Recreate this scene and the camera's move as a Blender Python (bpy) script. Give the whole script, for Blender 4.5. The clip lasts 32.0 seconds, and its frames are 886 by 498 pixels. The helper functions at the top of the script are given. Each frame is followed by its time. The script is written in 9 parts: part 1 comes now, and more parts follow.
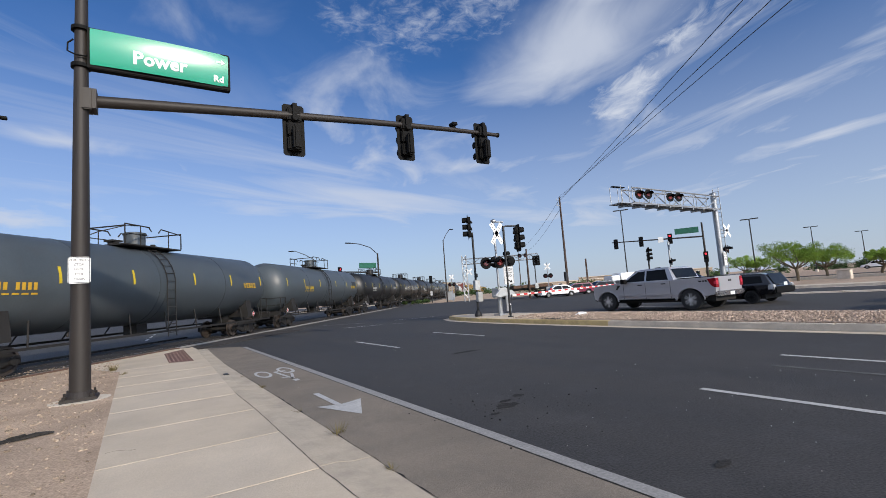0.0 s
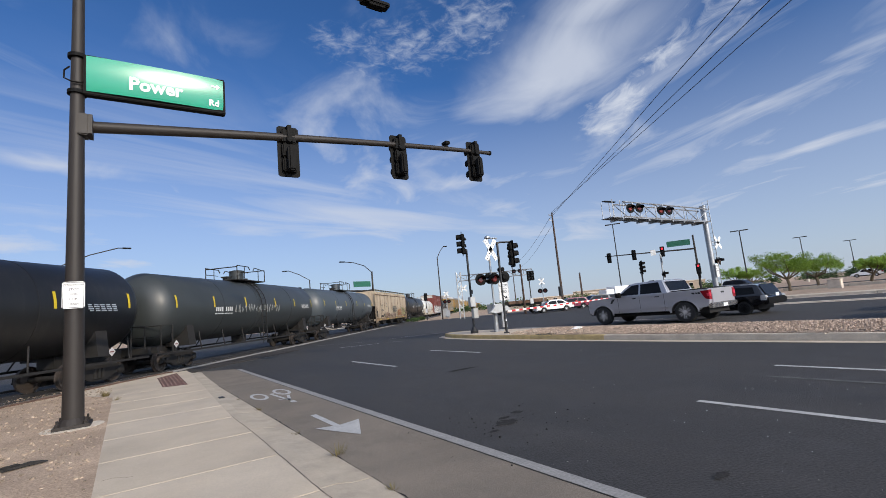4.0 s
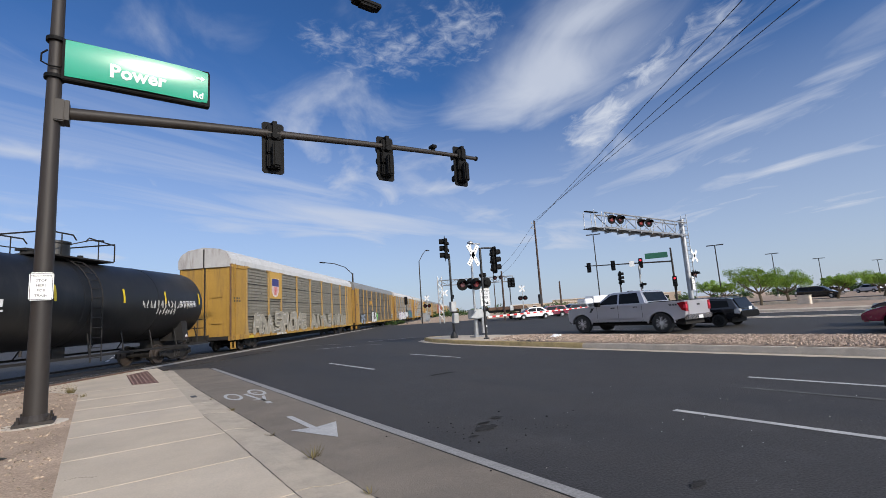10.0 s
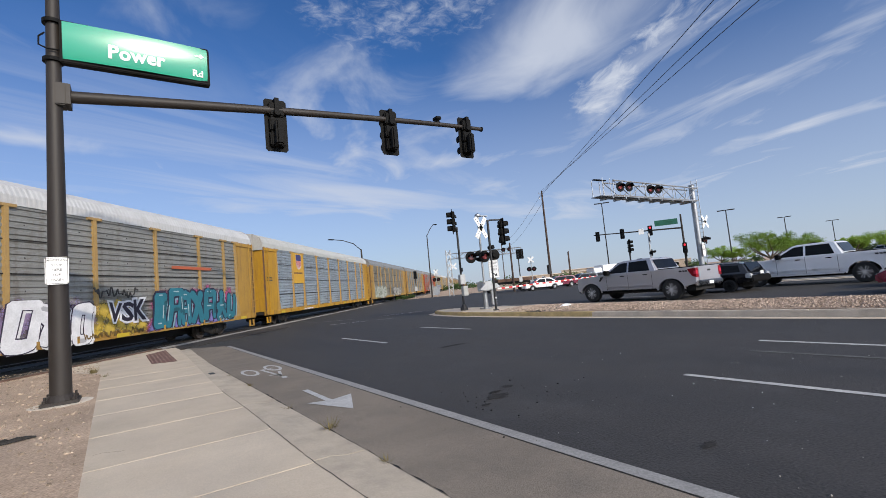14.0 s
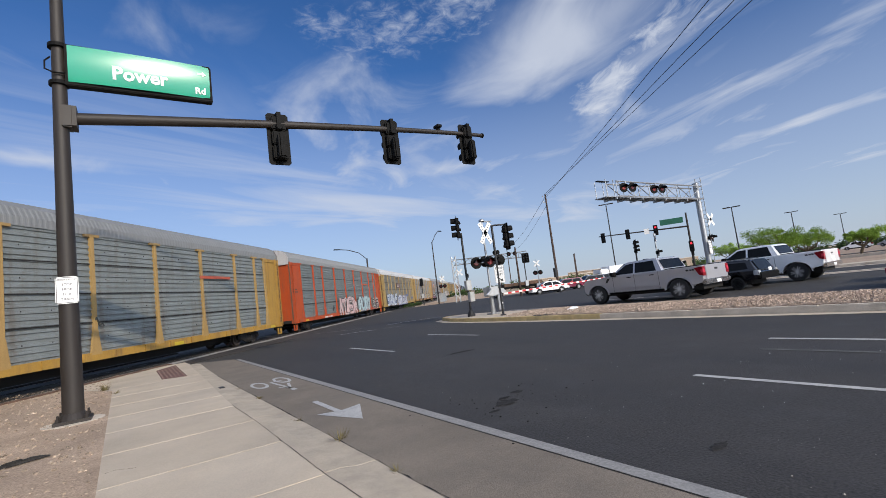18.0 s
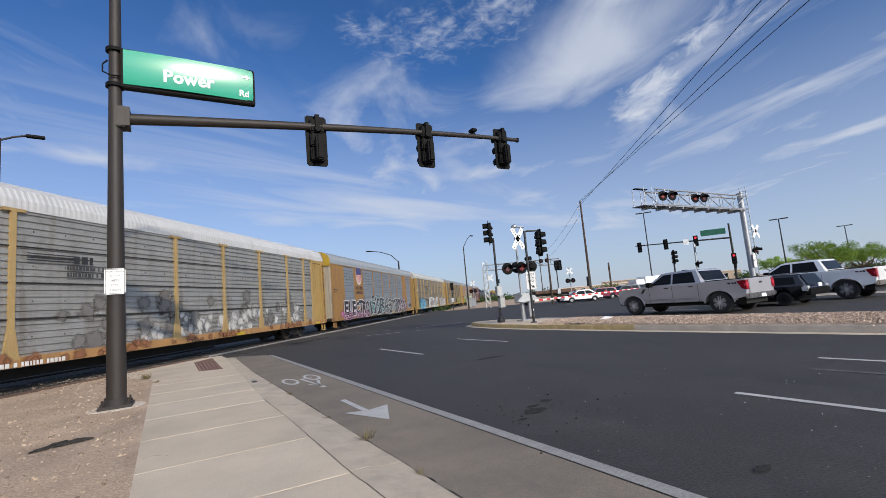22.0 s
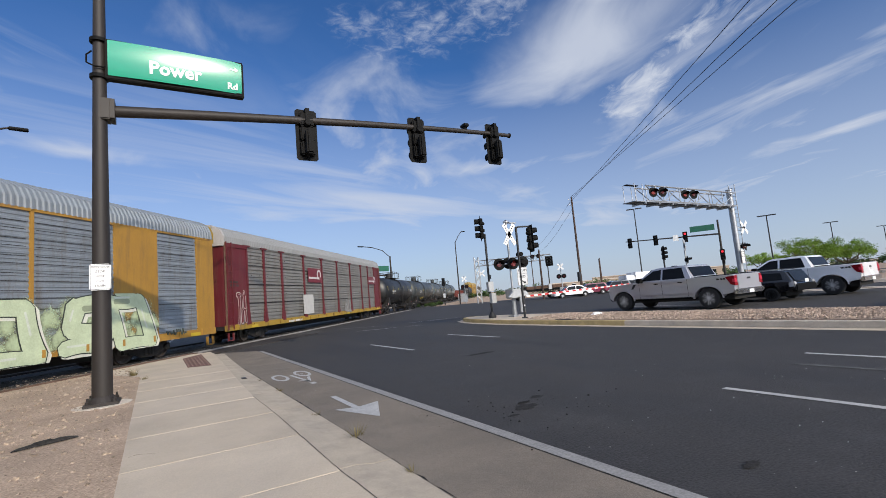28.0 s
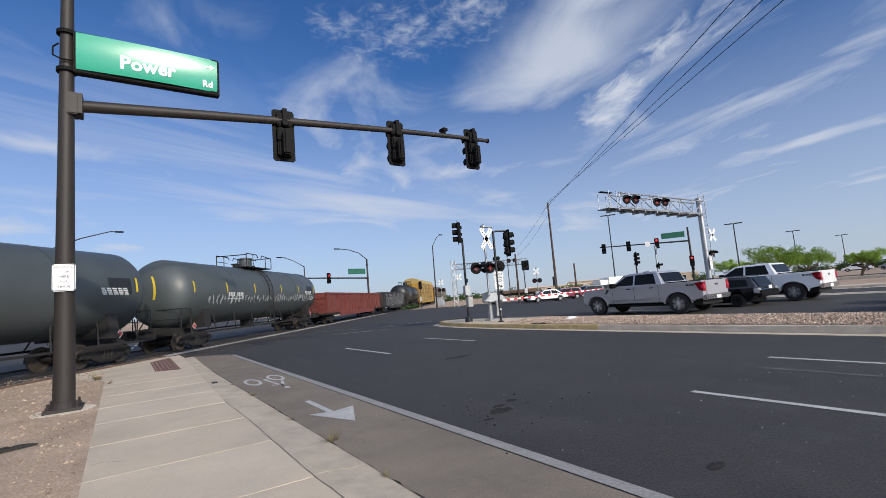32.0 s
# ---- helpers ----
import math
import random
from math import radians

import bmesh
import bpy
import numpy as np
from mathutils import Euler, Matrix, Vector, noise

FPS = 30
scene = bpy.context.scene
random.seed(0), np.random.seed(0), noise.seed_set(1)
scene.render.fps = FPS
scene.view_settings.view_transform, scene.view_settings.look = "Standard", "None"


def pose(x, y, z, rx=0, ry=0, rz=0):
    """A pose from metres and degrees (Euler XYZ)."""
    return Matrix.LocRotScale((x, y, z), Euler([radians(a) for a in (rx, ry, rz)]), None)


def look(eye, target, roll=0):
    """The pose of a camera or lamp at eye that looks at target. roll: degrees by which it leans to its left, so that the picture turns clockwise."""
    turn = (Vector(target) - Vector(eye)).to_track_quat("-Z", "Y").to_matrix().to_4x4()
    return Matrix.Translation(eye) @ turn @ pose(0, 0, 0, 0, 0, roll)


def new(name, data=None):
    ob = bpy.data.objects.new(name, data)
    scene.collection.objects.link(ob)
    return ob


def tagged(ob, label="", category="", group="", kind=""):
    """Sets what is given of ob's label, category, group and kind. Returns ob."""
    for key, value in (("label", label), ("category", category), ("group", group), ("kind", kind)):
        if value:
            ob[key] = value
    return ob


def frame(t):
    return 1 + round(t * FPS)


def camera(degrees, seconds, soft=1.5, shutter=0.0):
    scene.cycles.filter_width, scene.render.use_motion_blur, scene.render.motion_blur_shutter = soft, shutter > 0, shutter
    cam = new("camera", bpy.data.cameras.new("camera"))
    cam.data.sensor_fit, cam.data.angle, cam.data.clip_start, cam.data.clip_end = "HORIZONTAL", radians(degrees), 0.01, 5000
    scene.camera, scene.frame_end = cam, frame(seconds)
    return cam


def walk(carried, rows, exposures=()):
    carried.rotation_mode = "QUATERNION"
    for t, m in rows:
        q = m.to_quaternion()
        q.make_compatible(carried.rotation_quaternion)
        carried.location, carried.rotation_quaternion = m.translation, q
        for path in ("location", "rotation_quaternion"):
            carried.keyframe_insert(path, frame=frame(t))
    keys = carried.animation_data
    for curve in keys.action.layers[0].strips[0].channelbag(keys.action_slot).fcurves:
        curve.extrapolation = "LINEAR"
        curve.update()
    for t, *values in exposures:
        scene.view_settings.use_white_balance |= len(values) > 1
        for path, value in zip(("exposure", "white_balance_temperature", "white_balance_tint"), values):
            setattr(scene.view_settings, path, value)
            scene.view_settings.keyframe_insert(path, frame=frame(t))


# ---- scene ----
cam = camera(88.7, 32.0, soft=0.7)
PATH = [
    (0, (0.06, 0.006, 1.5), (1.143, 1.676, 1.692), -4.2),
    (0.5, (0.032, 0.043, 1.496), (1.039, 1.759, 1.695), -4.9),
    (1, (0.022, -0.002, 1.506), (0.941, 1.762, 1.717), -5.4),
    (1.5, (0.023, 0.001, 1.499), (0.951, 1.758, 1.728), -5.4),
    (2, (0.005, -0.033, 1.513), (1.053, 1.654, 1.748), -5.6),
    (2.5, (0.008, -0.026, 1.497), (1.072, 1.649, 1.752), -5.1),
    (3, (0.006, -0.036, 1.508), (1.104, 1.615, 1.77), -5.2),
    (3.5, (-0.001, -0.04, 1.511), (1.103, 1.607, 1.775), -5.4),
    (5.5, (0.004, 0.005, 1.51), (1.13, 1.642, 1.74), -5.4),
    (6, (0.024, 0.036, 1.504), (1.156, 1.672, 1.708), -5.5),
    (6.5, (0.037, 0.002, 1.512), (1.166, 1.64, 1.716), -5.9),
    (7, (0.039, 0.017, 1.528), (1.171, 1.652, 1.745), -6.1),
    (7.5, (0.045, 0.003, 1.514), (1.185, 1.629, 1.75), -5.5),
    (8, (0.032, -0.001, 1.51), (1.199, 1.602, 1.771), -3.2),
    (8.5, (0.035, 0.005, 1.513), (1.217, 1.596, 1.783), -3.3),
    (9, (0.024, 0.033, 1.509), (1.207, 1.622, 1.784), -3.2),
    (9.5, (0.0, 0.014, 1.509), (1.169, 1.612, 1.795), -3.2),
    (10, (-0.016, 0.014, 1.494), (1.155, 1.611, 1.771), -3.7),
    (10.5, (-0.031, -0.029, 1.504), (1.158, 1.559, 1.758), -4.3),
    (11, (-0.04, -0.022, 1.501), (1.184, 1.543, 1.733), -4.7),
    (11.5, (-0.035, -0.048, 1.505), (1.211, 1.503, 1.71), -5.1),
    (12, (-0.033, -0.017, 1.503), (1.229, 1.523, 1.702), -5.3),
    (12.5, (-0.025, -0.02, 1.498), (1.242, 1.517, 1.688), -5.5),
    (13, (-0.024, -0.008, 1.493), (1.24, 1.532, 1.678), -5.5),
    (13.5, (-0.021, 0.029, 1.48), (1.183, 1.615, 1.662), -5.3),
    (14, (-0.009, 0.025, 1.482), (1.134, 1.658, 1.647), -5.3),
    (14.5, (0.011, 0.037, 1.479), (1.122, 1.692, 1.639), -5.7),
    (15, (0.024, 0.01, 1.512), (1.119, 1.674, 1.683), -8.7),
    (15.5, (0.03, 0.002, 1.51), (1.13, 1.661, 1.705), -9.9),
    (17.5, (0.01, 0.015, 1.49), (1.129, 1.662, 1.675), -7.8),
    (18, (-0.008, -0.013, 1.497), (1.116, 1.629, 1.692), -7.1),
    (18.5, (-0.021, -0.021, 1.496), (1.11, 1.615, 1.703), -6.1),
    (19, (-0.017, -0.021, 1.495), (1.122, 1.607, 1.724), -5.5),
    (19.5, (-0.007, -0.007, 1.493), (1.138, 1.616, 1.725), -5.2),
    (20, (-0.006, -0.023, 1.495), (1.144, 1.598, 1.725), -5.4),
    (20.5, (0.003, 0.006, 1.489), (1.146, 1.632, 1.715), -5.6),
    (21, (0.004, 0.016, 1.481), (1.092, 1.679, 1.707), -5.5),
    (21.5, (0.004, 0.01, 1.48), (1.043, 1.704, 1.704), -5.4),
    (22, (0.003, 0.014, 1.482), (1.011, 1.726, 1.711), -5.0),
    (22.5, (0.013, -0.007, 1.495), (1.033, 1.699, 1.717), -5.1),
    (23, (0.013, 0.018, 1.485), (1.046, 1.715, 1.713), -4.9),
    (23.5, (0.012, 0.008, 1.49), (1.07, 1.69, 1.717), -5.0),
    (24, (0.016, -0.007, 1.501), (1.098, 1.659, 1.735), -5.0),
    (24.5, (0.03, -0.012, 1.504), (1.139, 1.636, 1.738), -4.8),
    (26.5, (0.043, 0.052, 1.487), (1.175, 1.683, 1.732), -3.5),
    (27, (0.022, 0.036, 1.505), (1.117, 1.693, 1.743), -3.8),
    (27.5, (0.036, 0.035, 1.498), (1.097, 1.716, 1.724), -4.3),
    (28, (0.031, 0.048, 1.491), (1.07, 1.744, 1.697), -5.0),
    (28.5, (0.022, 0.041, 1.487), (1.055, 1.742, 1.685), -7.0),
    (29, (-0.003, 0.013, 1.491), (1.033, 1.712, 1.691), -7.9),
    (29.5, (-0.023, 0.018, 1.488), (1.035, 1.703, 1.689), -6.7),
    (30, (-0.029, 0.011, 1.497), (1.069, 1.67, 1.698), -6.2),
    (30.5, (-0.025, 0.021, 1.483), (1.095, 1.665, 1.684), -5.3),
    (31, (-0.014, 0.024, 1.491), (1.112, 1.666, 1.682), -4.9),
    (31.5, (-0.003, 0.024, 1.503), (1.123, 1.666, 1.703), -4.8),
    (32, (0.014, 0.034, 1.502), (1.138, 1.675, 1.714), -4.6),
]
walk(cam, [(t, look(*p)) for t, *p in PATH])

# ---- world, sun, exposure ----
SUN_AZ, SUN_EL = 175.0, 24.3   # compass angle from +y towards +x, height above the horizon
world = bpy.data.worlds.new("sky")
scene.world = world
world.use_nodes = True


def build_sky():
    nt = world.node_tree
    nt.nodes.clear()
    N, L = nt.nodes.new, nt.links.new
    out, bg = N("ShaderNodeOutputWorld"), N("ShaderNodeBackground")
    sky = N("ShaderNodeTexSky")
    sky.sky_type, sky.sun_disc = "NISHITA", False
    sky.sun_elevation, sky.sun_rotation = radians(SUN_EL), radians(SUN_AZ)
    sky.altitude, sky.air_density, sky.dust_density, sky.ozone_density = 400, 1.0, 1.2, 2.2
    tc, sep = N("ShaderNodeTexCoord"), N("ShaderNodeSeparateXYZ")
    L(tc.outputs["Generated"], sep.inputs[0])
    # flatten the dome onto a cloud sheet
    def math_node(op, x, y, clamp=False):
        node = N("ShaderNodeMath")
        node.operation, node.use_clamp = op, clamp
        for k, v in enumerate((x, y)):
            if isinstance(v, (int, float)):
                node.inputs[k].default_value = v
            else:
                L(v, node.inputs[k])
        return node.outputs[0]

    def eased(x, lo, hi, top=1.0):
        r = N("ShaderNodeMapRange")
        r.interpolation_type = "SMOOTHSTEP"
        r.inputs[1].default_value, r.inputs[2].default_value, r.inputs[3].default_value, r.inputs[4].default_value = lo, hi, 0.0, top
        L(x, r.inputs[0])
        return r.outputs[0]
    zmax = math_node("MAXIMUM", sep.outputs[2], 0.04)
    com = N("ShaderNodeCombineXYZ")
    for k in (0, 1):
        L(math_node("DIVIDE", sep.outputs[k], zmax), com.inputs[k])

    def drawn_out(turn_deg, sx, sy):
        mp = N("ShaderNodeMapping")
        mp.vector_type = "TEXTURE"
        mp.inputs["Rotation"].default_value = (0, 0, radians(turn_deg))
        mp.inputs["Scale"].default_value = (sx, sy, 1)
        L(com.outputs[0], mp.inputs[0])
        return mp.outputs[0]

    def noise(vec, scale, detail, rough, warp):
        n = N("ShaderNodeTexNoise")
        n.inputs["Scale"].default_value, n.inputs["Detail"].default_value = scale, detail
        n.inputs["Roughness"].default_value, n.inputs["Distortion"].default_value = rough, warp
        L(vec, n.inputs["Vector"])
        return n.outputs["Fac"]

    def banks(rows):
        """The strongest of several soft patches: centre, half axes, turn and strength on the cloud sheet."""
        top = None
        for cx, cy, a, b, turn_deg, force in rows:
            mp, gr = N("ShaderNodeMapping"), N("ShaderNodeTexGradient")
            mp.vector_type, gr.gradient_type = "TEXTURE", "SPHERICAL"
            mp.inputs["Location"].default_value = (cx, cy, 0)
            mp.inputs["Rotation"].default_value = (0, 0, radians(turn_deg))
            mp.inputs["Scale"].default_value = (a, b, 1)
            L(com.outputs[0], mp.inputs[0]); L(mp.outputs[0], gr.inputs[0])
            one = math_node("MULTIPLY", gr.outputs["Fac"], force)
            top = one if top is None else math_node("MAXIMUM", top, one)
        return top

    def clouds(bank, grain, swing, lo, hi, strength):
        """Cloud where a patch and its grain together pass a threshold, fading out at the patch's rim."""
        x = math_node("ADD", bank, math_node("MULTIPLY", math_node("SUBTRACT", grain, 0.5), swing))
        return math_node("MULTIPLY", eased(x, lo, hi, strength), eased(bank, 0.02, 0.30))
    streaks = drawn_out(80, 1.7, 1.0)
    plain = drawn_out(0, 1.0, 1.0)
    soft = clouds(banks(((1.55, 1.22, 0.86, 0.52, 80, 1.0), (1.34, 0.84, 0.55, 0.36, 75, 0.8), (2.0, 1.0, 0.6, 0.3, 70, 0.5),
                         (3.05, 0.92, 0.80, 0.36, 88, 0.58), (4.42, 1.15, 1.15, 0.55, 86, 0.72), (7.3, 1.5, 1.6, 0.9, 40, 0.8),
                         (-0.42, 3.20, 0.7, 0.30, 18, 0.60), (2.15, 2.84, 0.55, 0.34, -50, 0.55), (3.2, 3.5, 0.7, 0.5, 61, 0.5),
                         (-1.15, 5.9, 1.1, 1.6, 10, 0.95), (-0.1, 7.4, 1.3, 1.2, 10, 0.8))),
                  noise(streaks, 2.1, 7, 0.54, 1.0), 1.05, 0.02, 1.02, 0.84)
    mottled = clouds(banks(((0.84, 1.38, 0.42, 0.30, -64, 0.62), (1.0, 1.16, 0.34, 0.24, 55, 0.72), (0.62, 1.45, 0.2, 0.16, 20, 0.6), (2.9, 2.9, 0.5, 0.3, 50, 0.4))),
                     noise(plain, 15, 8, 0.64, 0.5), 2.1, 0.15, 1.35, 0.70)
    thread = clouds(banks(((2.12, 1.36, 0.56, 0.24, 56, 1.0), (1.88, 0.90, 0.70, 0.28, 66, 0.82), (2.36, 1.62, 0.26, 0.18, 12, 1.0))),
                    noise(drawn_out(60, 1.7, 1.0), 9, 9, 0.62, 0.9), 1.7, 0.20, 1.15, 0.9)
    # long faint wisps over the whole sky, thicker over the road
    # last two banks lie unseen behind the camera, added to fill the shade
    broad = banks(((3.2, 1.3, 3.2, 2.2, 80, 0.62), (6.5, 4.0, 5.5, 3.4, 60, 0.66), (1.6, 3.0, 2.0, 1.4, 40, 0.50), (-0.5, 3.6, 1.6, 1.0, 18, 0.40), (-4.5, -1.5, 8.0, 5.0, 70, 1.3), (0.3, -2.0, 3.2, 2.6, 0, 1.4)))
    wisp = noise(drawn_out(70, 2.0, 1.0), 1.5, 8, 0.55, 1.1)
    faint = eased(math_node("ADD", wisp, math_node("MULTIPLY", broad, 0.42)), 0.52, 1.0, 0.80)
    low = clouds(banks(((1.5, 4.5, 5.0, 3.0, 20, 0.8), (5.5, 4.6, 4.5, 3.4, 40, 0.85))), noise(drawn_out(20, 2.8, 1.0), 1.0, 8, 0.56, 0.9), 1.8, -0.08, 1.15, 0.85)
    faint = math_node("MAXIMUM", faint, low)
    thick = math_node("MAXIMUM", math_node("MAXIMUM", soft, mottled), thread)
    over = math_node("ADD", thick, math_node("MULTIPLY", faint, math_node("SUBTRACT", 1.0, math_node("MULTIPLY", thick, 0.8))), True)
    # a thin veil towards the horizon
    veil = N("ShaderNodeMapRange")
    veil.inputs[1].default_value, veil.inputs[2].default_value = 0.0, 0.46
    veil.inputs[3].default_value, veil.inputs[4].default_value = 0.72, 0.0
    L(sep.outputs[2], veil.inputs[0])
    mx = N("ShaderNodeMath"); mx.operation = "MAXIMUM"
    L(over, mx.inputs[0]); L(veil.outputs[0], mx.inputs[1])
    tint = N("ShaderNodeMix"); tint.data_type, tint.blend_type = "RGBA", "MULTIPLY"
    tint.inputs["Factor"].default_value = 1.0
    tint.inputs["B"].default_value = (0.465, 0.865, 1.37, 1)
    L(sky.outputs[0], tint.inputs["A"])
    mix = N("ShaderNodeMix"); mix.data_type = "RGBA"
    # thin cloud is brighter close to the sun
    towards = N("ShaderNodeVectorMath"); towards.operation = "DOT_PRODUCT"
    a, e = radians(SUN_AZ), radians(SUN_EL)
    towards.inputs[1].default_value = (math.sin(a) * math.cos(e), math.cos(a) * math.cos(e), math.sin(e))
    L(tc.outputs["Generated"], towards.inputs[0])
    lit = N("ShaderNodeMix"); lit.data_type, lit.blend_type = "RGBA", "MULTIPLY"
    lit.inputs["Factor"].default_value = 1.0
    lit.inputs["A"].default_value = (6.75, 7.3, 8.5, 1)
    # raised strongly, out of view, as fill light for the shaded sides
    L(math_node("ADD", 1.0, eased(towards.outputs["Value"], 0.50, 1.0, 4.2)), lit.inputs["B"])
    L(lit.outputs["Result"], mix.inputs["B"])
    L(mx.outputs[0], mix.inputs["Factor"]); L(tint.outputs["Result"], mix.inputs["A"])
    L(mix.outputs["Result"], bg.inputs["Color"])
    bg.inputs["Strength"].default_value = 0.0935
    L(bg.outputs[0], out.inputs[0])


build_sky()
sun = new("sun", bpy.data.lights.new("sun", "SUN"))
sun.data.energy, sun.data.angle, sun.data.color = 3.4, radians(0.8), (1.0, 0.87, 0.70)
_a, _e = radians(SUN_AZ), radians(SUN_EL)
sun.matrix_world = look((math.sin(_a) * math.cos(_e) * 100, math.cos(_a) * math.cos(_e) * 100, math.sin(_e) * 100), (0, 0, 0))
scene.view_settings.exposure = -0.06

# ---- materials ----


def material(name, color, rough=0.6, metal=0.0, noise_scale=6.0, vary=0.25, grain=60.0, grain_amt=0.12, bump=0.15,
             use_object_color=False, random_amt=0.0, stains=0.0, stain_color=(0.08, 0.06, 0.045), streaks=False, spec=0.5, island=0.0, along=None):
    m = bpy.data.materials.new(name)
    m.use_nodes = True
    nt = m.node_tree
    N, L = nt.nodes.new, nt.links.new
    b = nt.nodes["Principled BSDF"]
    b.inputs["Roughness"].default_value, b.inputs["Metallic"].default_value = rough, metal
    b.inputs["Specular IOR Level"].default_value = spec
    tc = N("ShaderNodeTexCoord")
    src = tc.outputs["Object"]
    if use_object_color:
        info = N("ShaderNodeObjectInfo")
        dulled = N("ShaderNodeMix"); dulled.data_type, dulled.blend_type = "RGBA", "MULTIPLY"
        dulled.inputs["Factor"].default_value = 1.0
        dulled.inputs["B"].default_value = (*color, 1)
        L(info.outputs["Color"], dulled.inputs["A"])
        base = dulled.outputs["Result"]
    else:
        rgb = N("ShaderNodeRGB"); rgb.outputs[0].default_value = (*color, 1)
        base = rgb.outputs[0]
    n1 = N("ShaderNodeTexNoise"); n1.inputs["Scale"].default_value = noise_scale; n1.inputs["Detail"].default_value = 5.0
    n1.inputs["Roughness"].default_value = 0.6
    n2 = N("ShaderNodeTexNoise"); n2.inputs["Scale"].default_value = grain; n2.inputs["Detail"].default_value = 3.0
    L(src, n2.inputs["Vector"])
    if along:
        drawn = N("ShaderNodeMapping"); drawn.inputs["Scale"].default_value = along
        L(src, drawn.inputs[0]); L(drawn.outputs[0], n1.inputs["Vector"])
    else:
        L(src, n1.inputs["Vector"])

    def scaled(sock, amount):
        r = N("ShaderNodeMapRange")
        r.inputs[1].default_value, r.inputs[2].default_value = 0.25, 0.75
        r.inputs[3].default_value, r.inputs[4].default_value = 1 - amount, 1 + amount
        L(sock, r.inputs[0])
        return r.outputs[0]

    def times(col, fac):
        x = N("ShaderNodeMix"); x.data_type, x.blend_type = "RGBA", "MULTIPLY"; x.inputs["Factor"].default_value = 1.0
        L(col, x.inputs["A"]); L(fac, x.inputs["B"])
        return x.outputs["Result"]

    col = times(times(base, scaled(n1.outputs["Fac"], vary)), scaled(n2.outputs["Fac"], grain_amt))
    if random_amt:
        info2 = N("ShaderNodeObjectInfo")
        r = N("ShaderNodeMapRange"); r.inputs[3].default_value, r.inputs[4].default_value = 1 - random_amt, 1 + random_amt
        L(info2.outputs["Random"], r.inputs[0]); col = times(col, r.outputs[0])
    if island:
        geo = N("ShaderNodeNewGeometry")
        r = N("ShaderNodeMapRange"); r.inputs[3].default_value, r.inputs[4].default_value = 1 - island, 1 + island
        L(geo.outputs["Random Per Island"], r.inputs[0]); col = times(col, r.outputs[0])
    if stains:
        n3 = N("ShaderNodeTexNoise"); n3.inputs["Scale"].default_value = 1.4; n3.inputs["Detail"].default_value = 7.0
        n3.inputs["Roughness"].default_value = 0.68
        mp = N("ShaderNodeMapping")
        mp.inputs["Scale"].default_value = (1.6, 1.6, 0.22) if streaks else (1, 1, 1)
        L(src, mp.inputs[0]); L(mp.outputs[0], n3.inputs["Vector"])
        r = N("ShaderNodeMapRange"); r.interpolation_type = "SMOOTHSTEP"
        r.inputs[1].default_value, r.inputs[2].default_value = 0.46, 0.72
        r.inputs[3].default_value, r.inputs[4].default_value = 0.0, stains
        L(n3.outputs["Fac"], r.inputs[0])
        x = N("ShaderNodeMix"); x.data_type = "RGBA"; x.inputs["B"].default_value = (*stain_color, 1)
        L(r.outputs[0], x.inputs["Factor"]); L(col, x.inputs["A"]); col = x.outputs["Result"]
    L(col, b.inputs["Base Color"])
    if bump:
        bp = N("ShaderNodeBump"); bp.inputs["Strength"].default_value = bump; bp.inputs["Distance"].default_value = 0.02
        L(n2.outputs["Fac"], bp.inputs["Height"]); L(bp.outputs[0], b.inputs["Normal"])
    rr = N("ShaderNodeMapRange")
    rr.inputs[3].default_value, rr.inputs[4].default_value = max(0.03, rough - 0.1), min(1, rough + 0.1)
    L(n1.outputs["Fac"], rr.inputs[0]); L(rr.outputs[0], b.inputs["Roughness"])
    return m


def glow(name, color, strength):
    m = bpy.data.materials.new(name)
    m.use_nodes = True
    b = m.node_tree.nodes["Principled BSDF"]
    b.inputs["Base Color"].default_value = (*color, 1)
    b.inputs["Emission Color"].default_value = (*color, 1)
    b.inputs["Emission Strength"].default_value = strength
    return m


M = {}
M["asphalt"] = material("asphalt", (0.036, 0.0325, 0.029), 0.76, noise_scale=0.9, vary=0.34, along=(1.0, 0.10, 1.0), grain=45, grain_amt=0.65, bump=0.5, stains=0.35, stain_color=(0.066, 0.063, 0.06), spec=0.5)
M["asphalt_shoulder"] = material("asphalt_shoulder", (0.205, 0.172, 0.135), 0.9, noise_scale=0.8, vary=0.2, grain=110, grain_amt=0.3, bump=0.3, stains=0.3, stain_color=(0.1, 0.09, 0.08), spec=0.3)
M["concrete"] = material("concrete", (0.525, 0.44, 0.335), 0.85, noise_scale=1.1, vary=0.14, grain=70, grain_amt=0.08, bump=0.2, random_amt=0.06, stains=0.25, stain_color=(0.48, 0.41, 0.335), spec=0.3)
M["kerb"] = material("kerb", (0.62, 0.54, 0.44), 0.85, noise_scale=2.0, vary=0.2, grain=80, grain_amt=0.15, bump=0.3, stains=0.3, stain_color=(0.25, 0.22, 0.18), spec=0.3)
M["yellow_kerb"] = material("yellow_kerb", (0.58, 0.44, 0.21), 0.8, noise_scale=3.0, vary=0.25, grain=70, grain_amt=0.2, bump=0.2, stains=0.5, stain_color=(0.38, 0.30, 0.2))
M["dirt"] = material("dirt", (0.43, 0.32, 0.23), 0.95, noise_scale=0.9, vary=0.25, grain=38, grain_amt=0.35, bump=0.8, stains=0.35, stain_color=(0.34, 0.25, 0.18), spec=0.15)
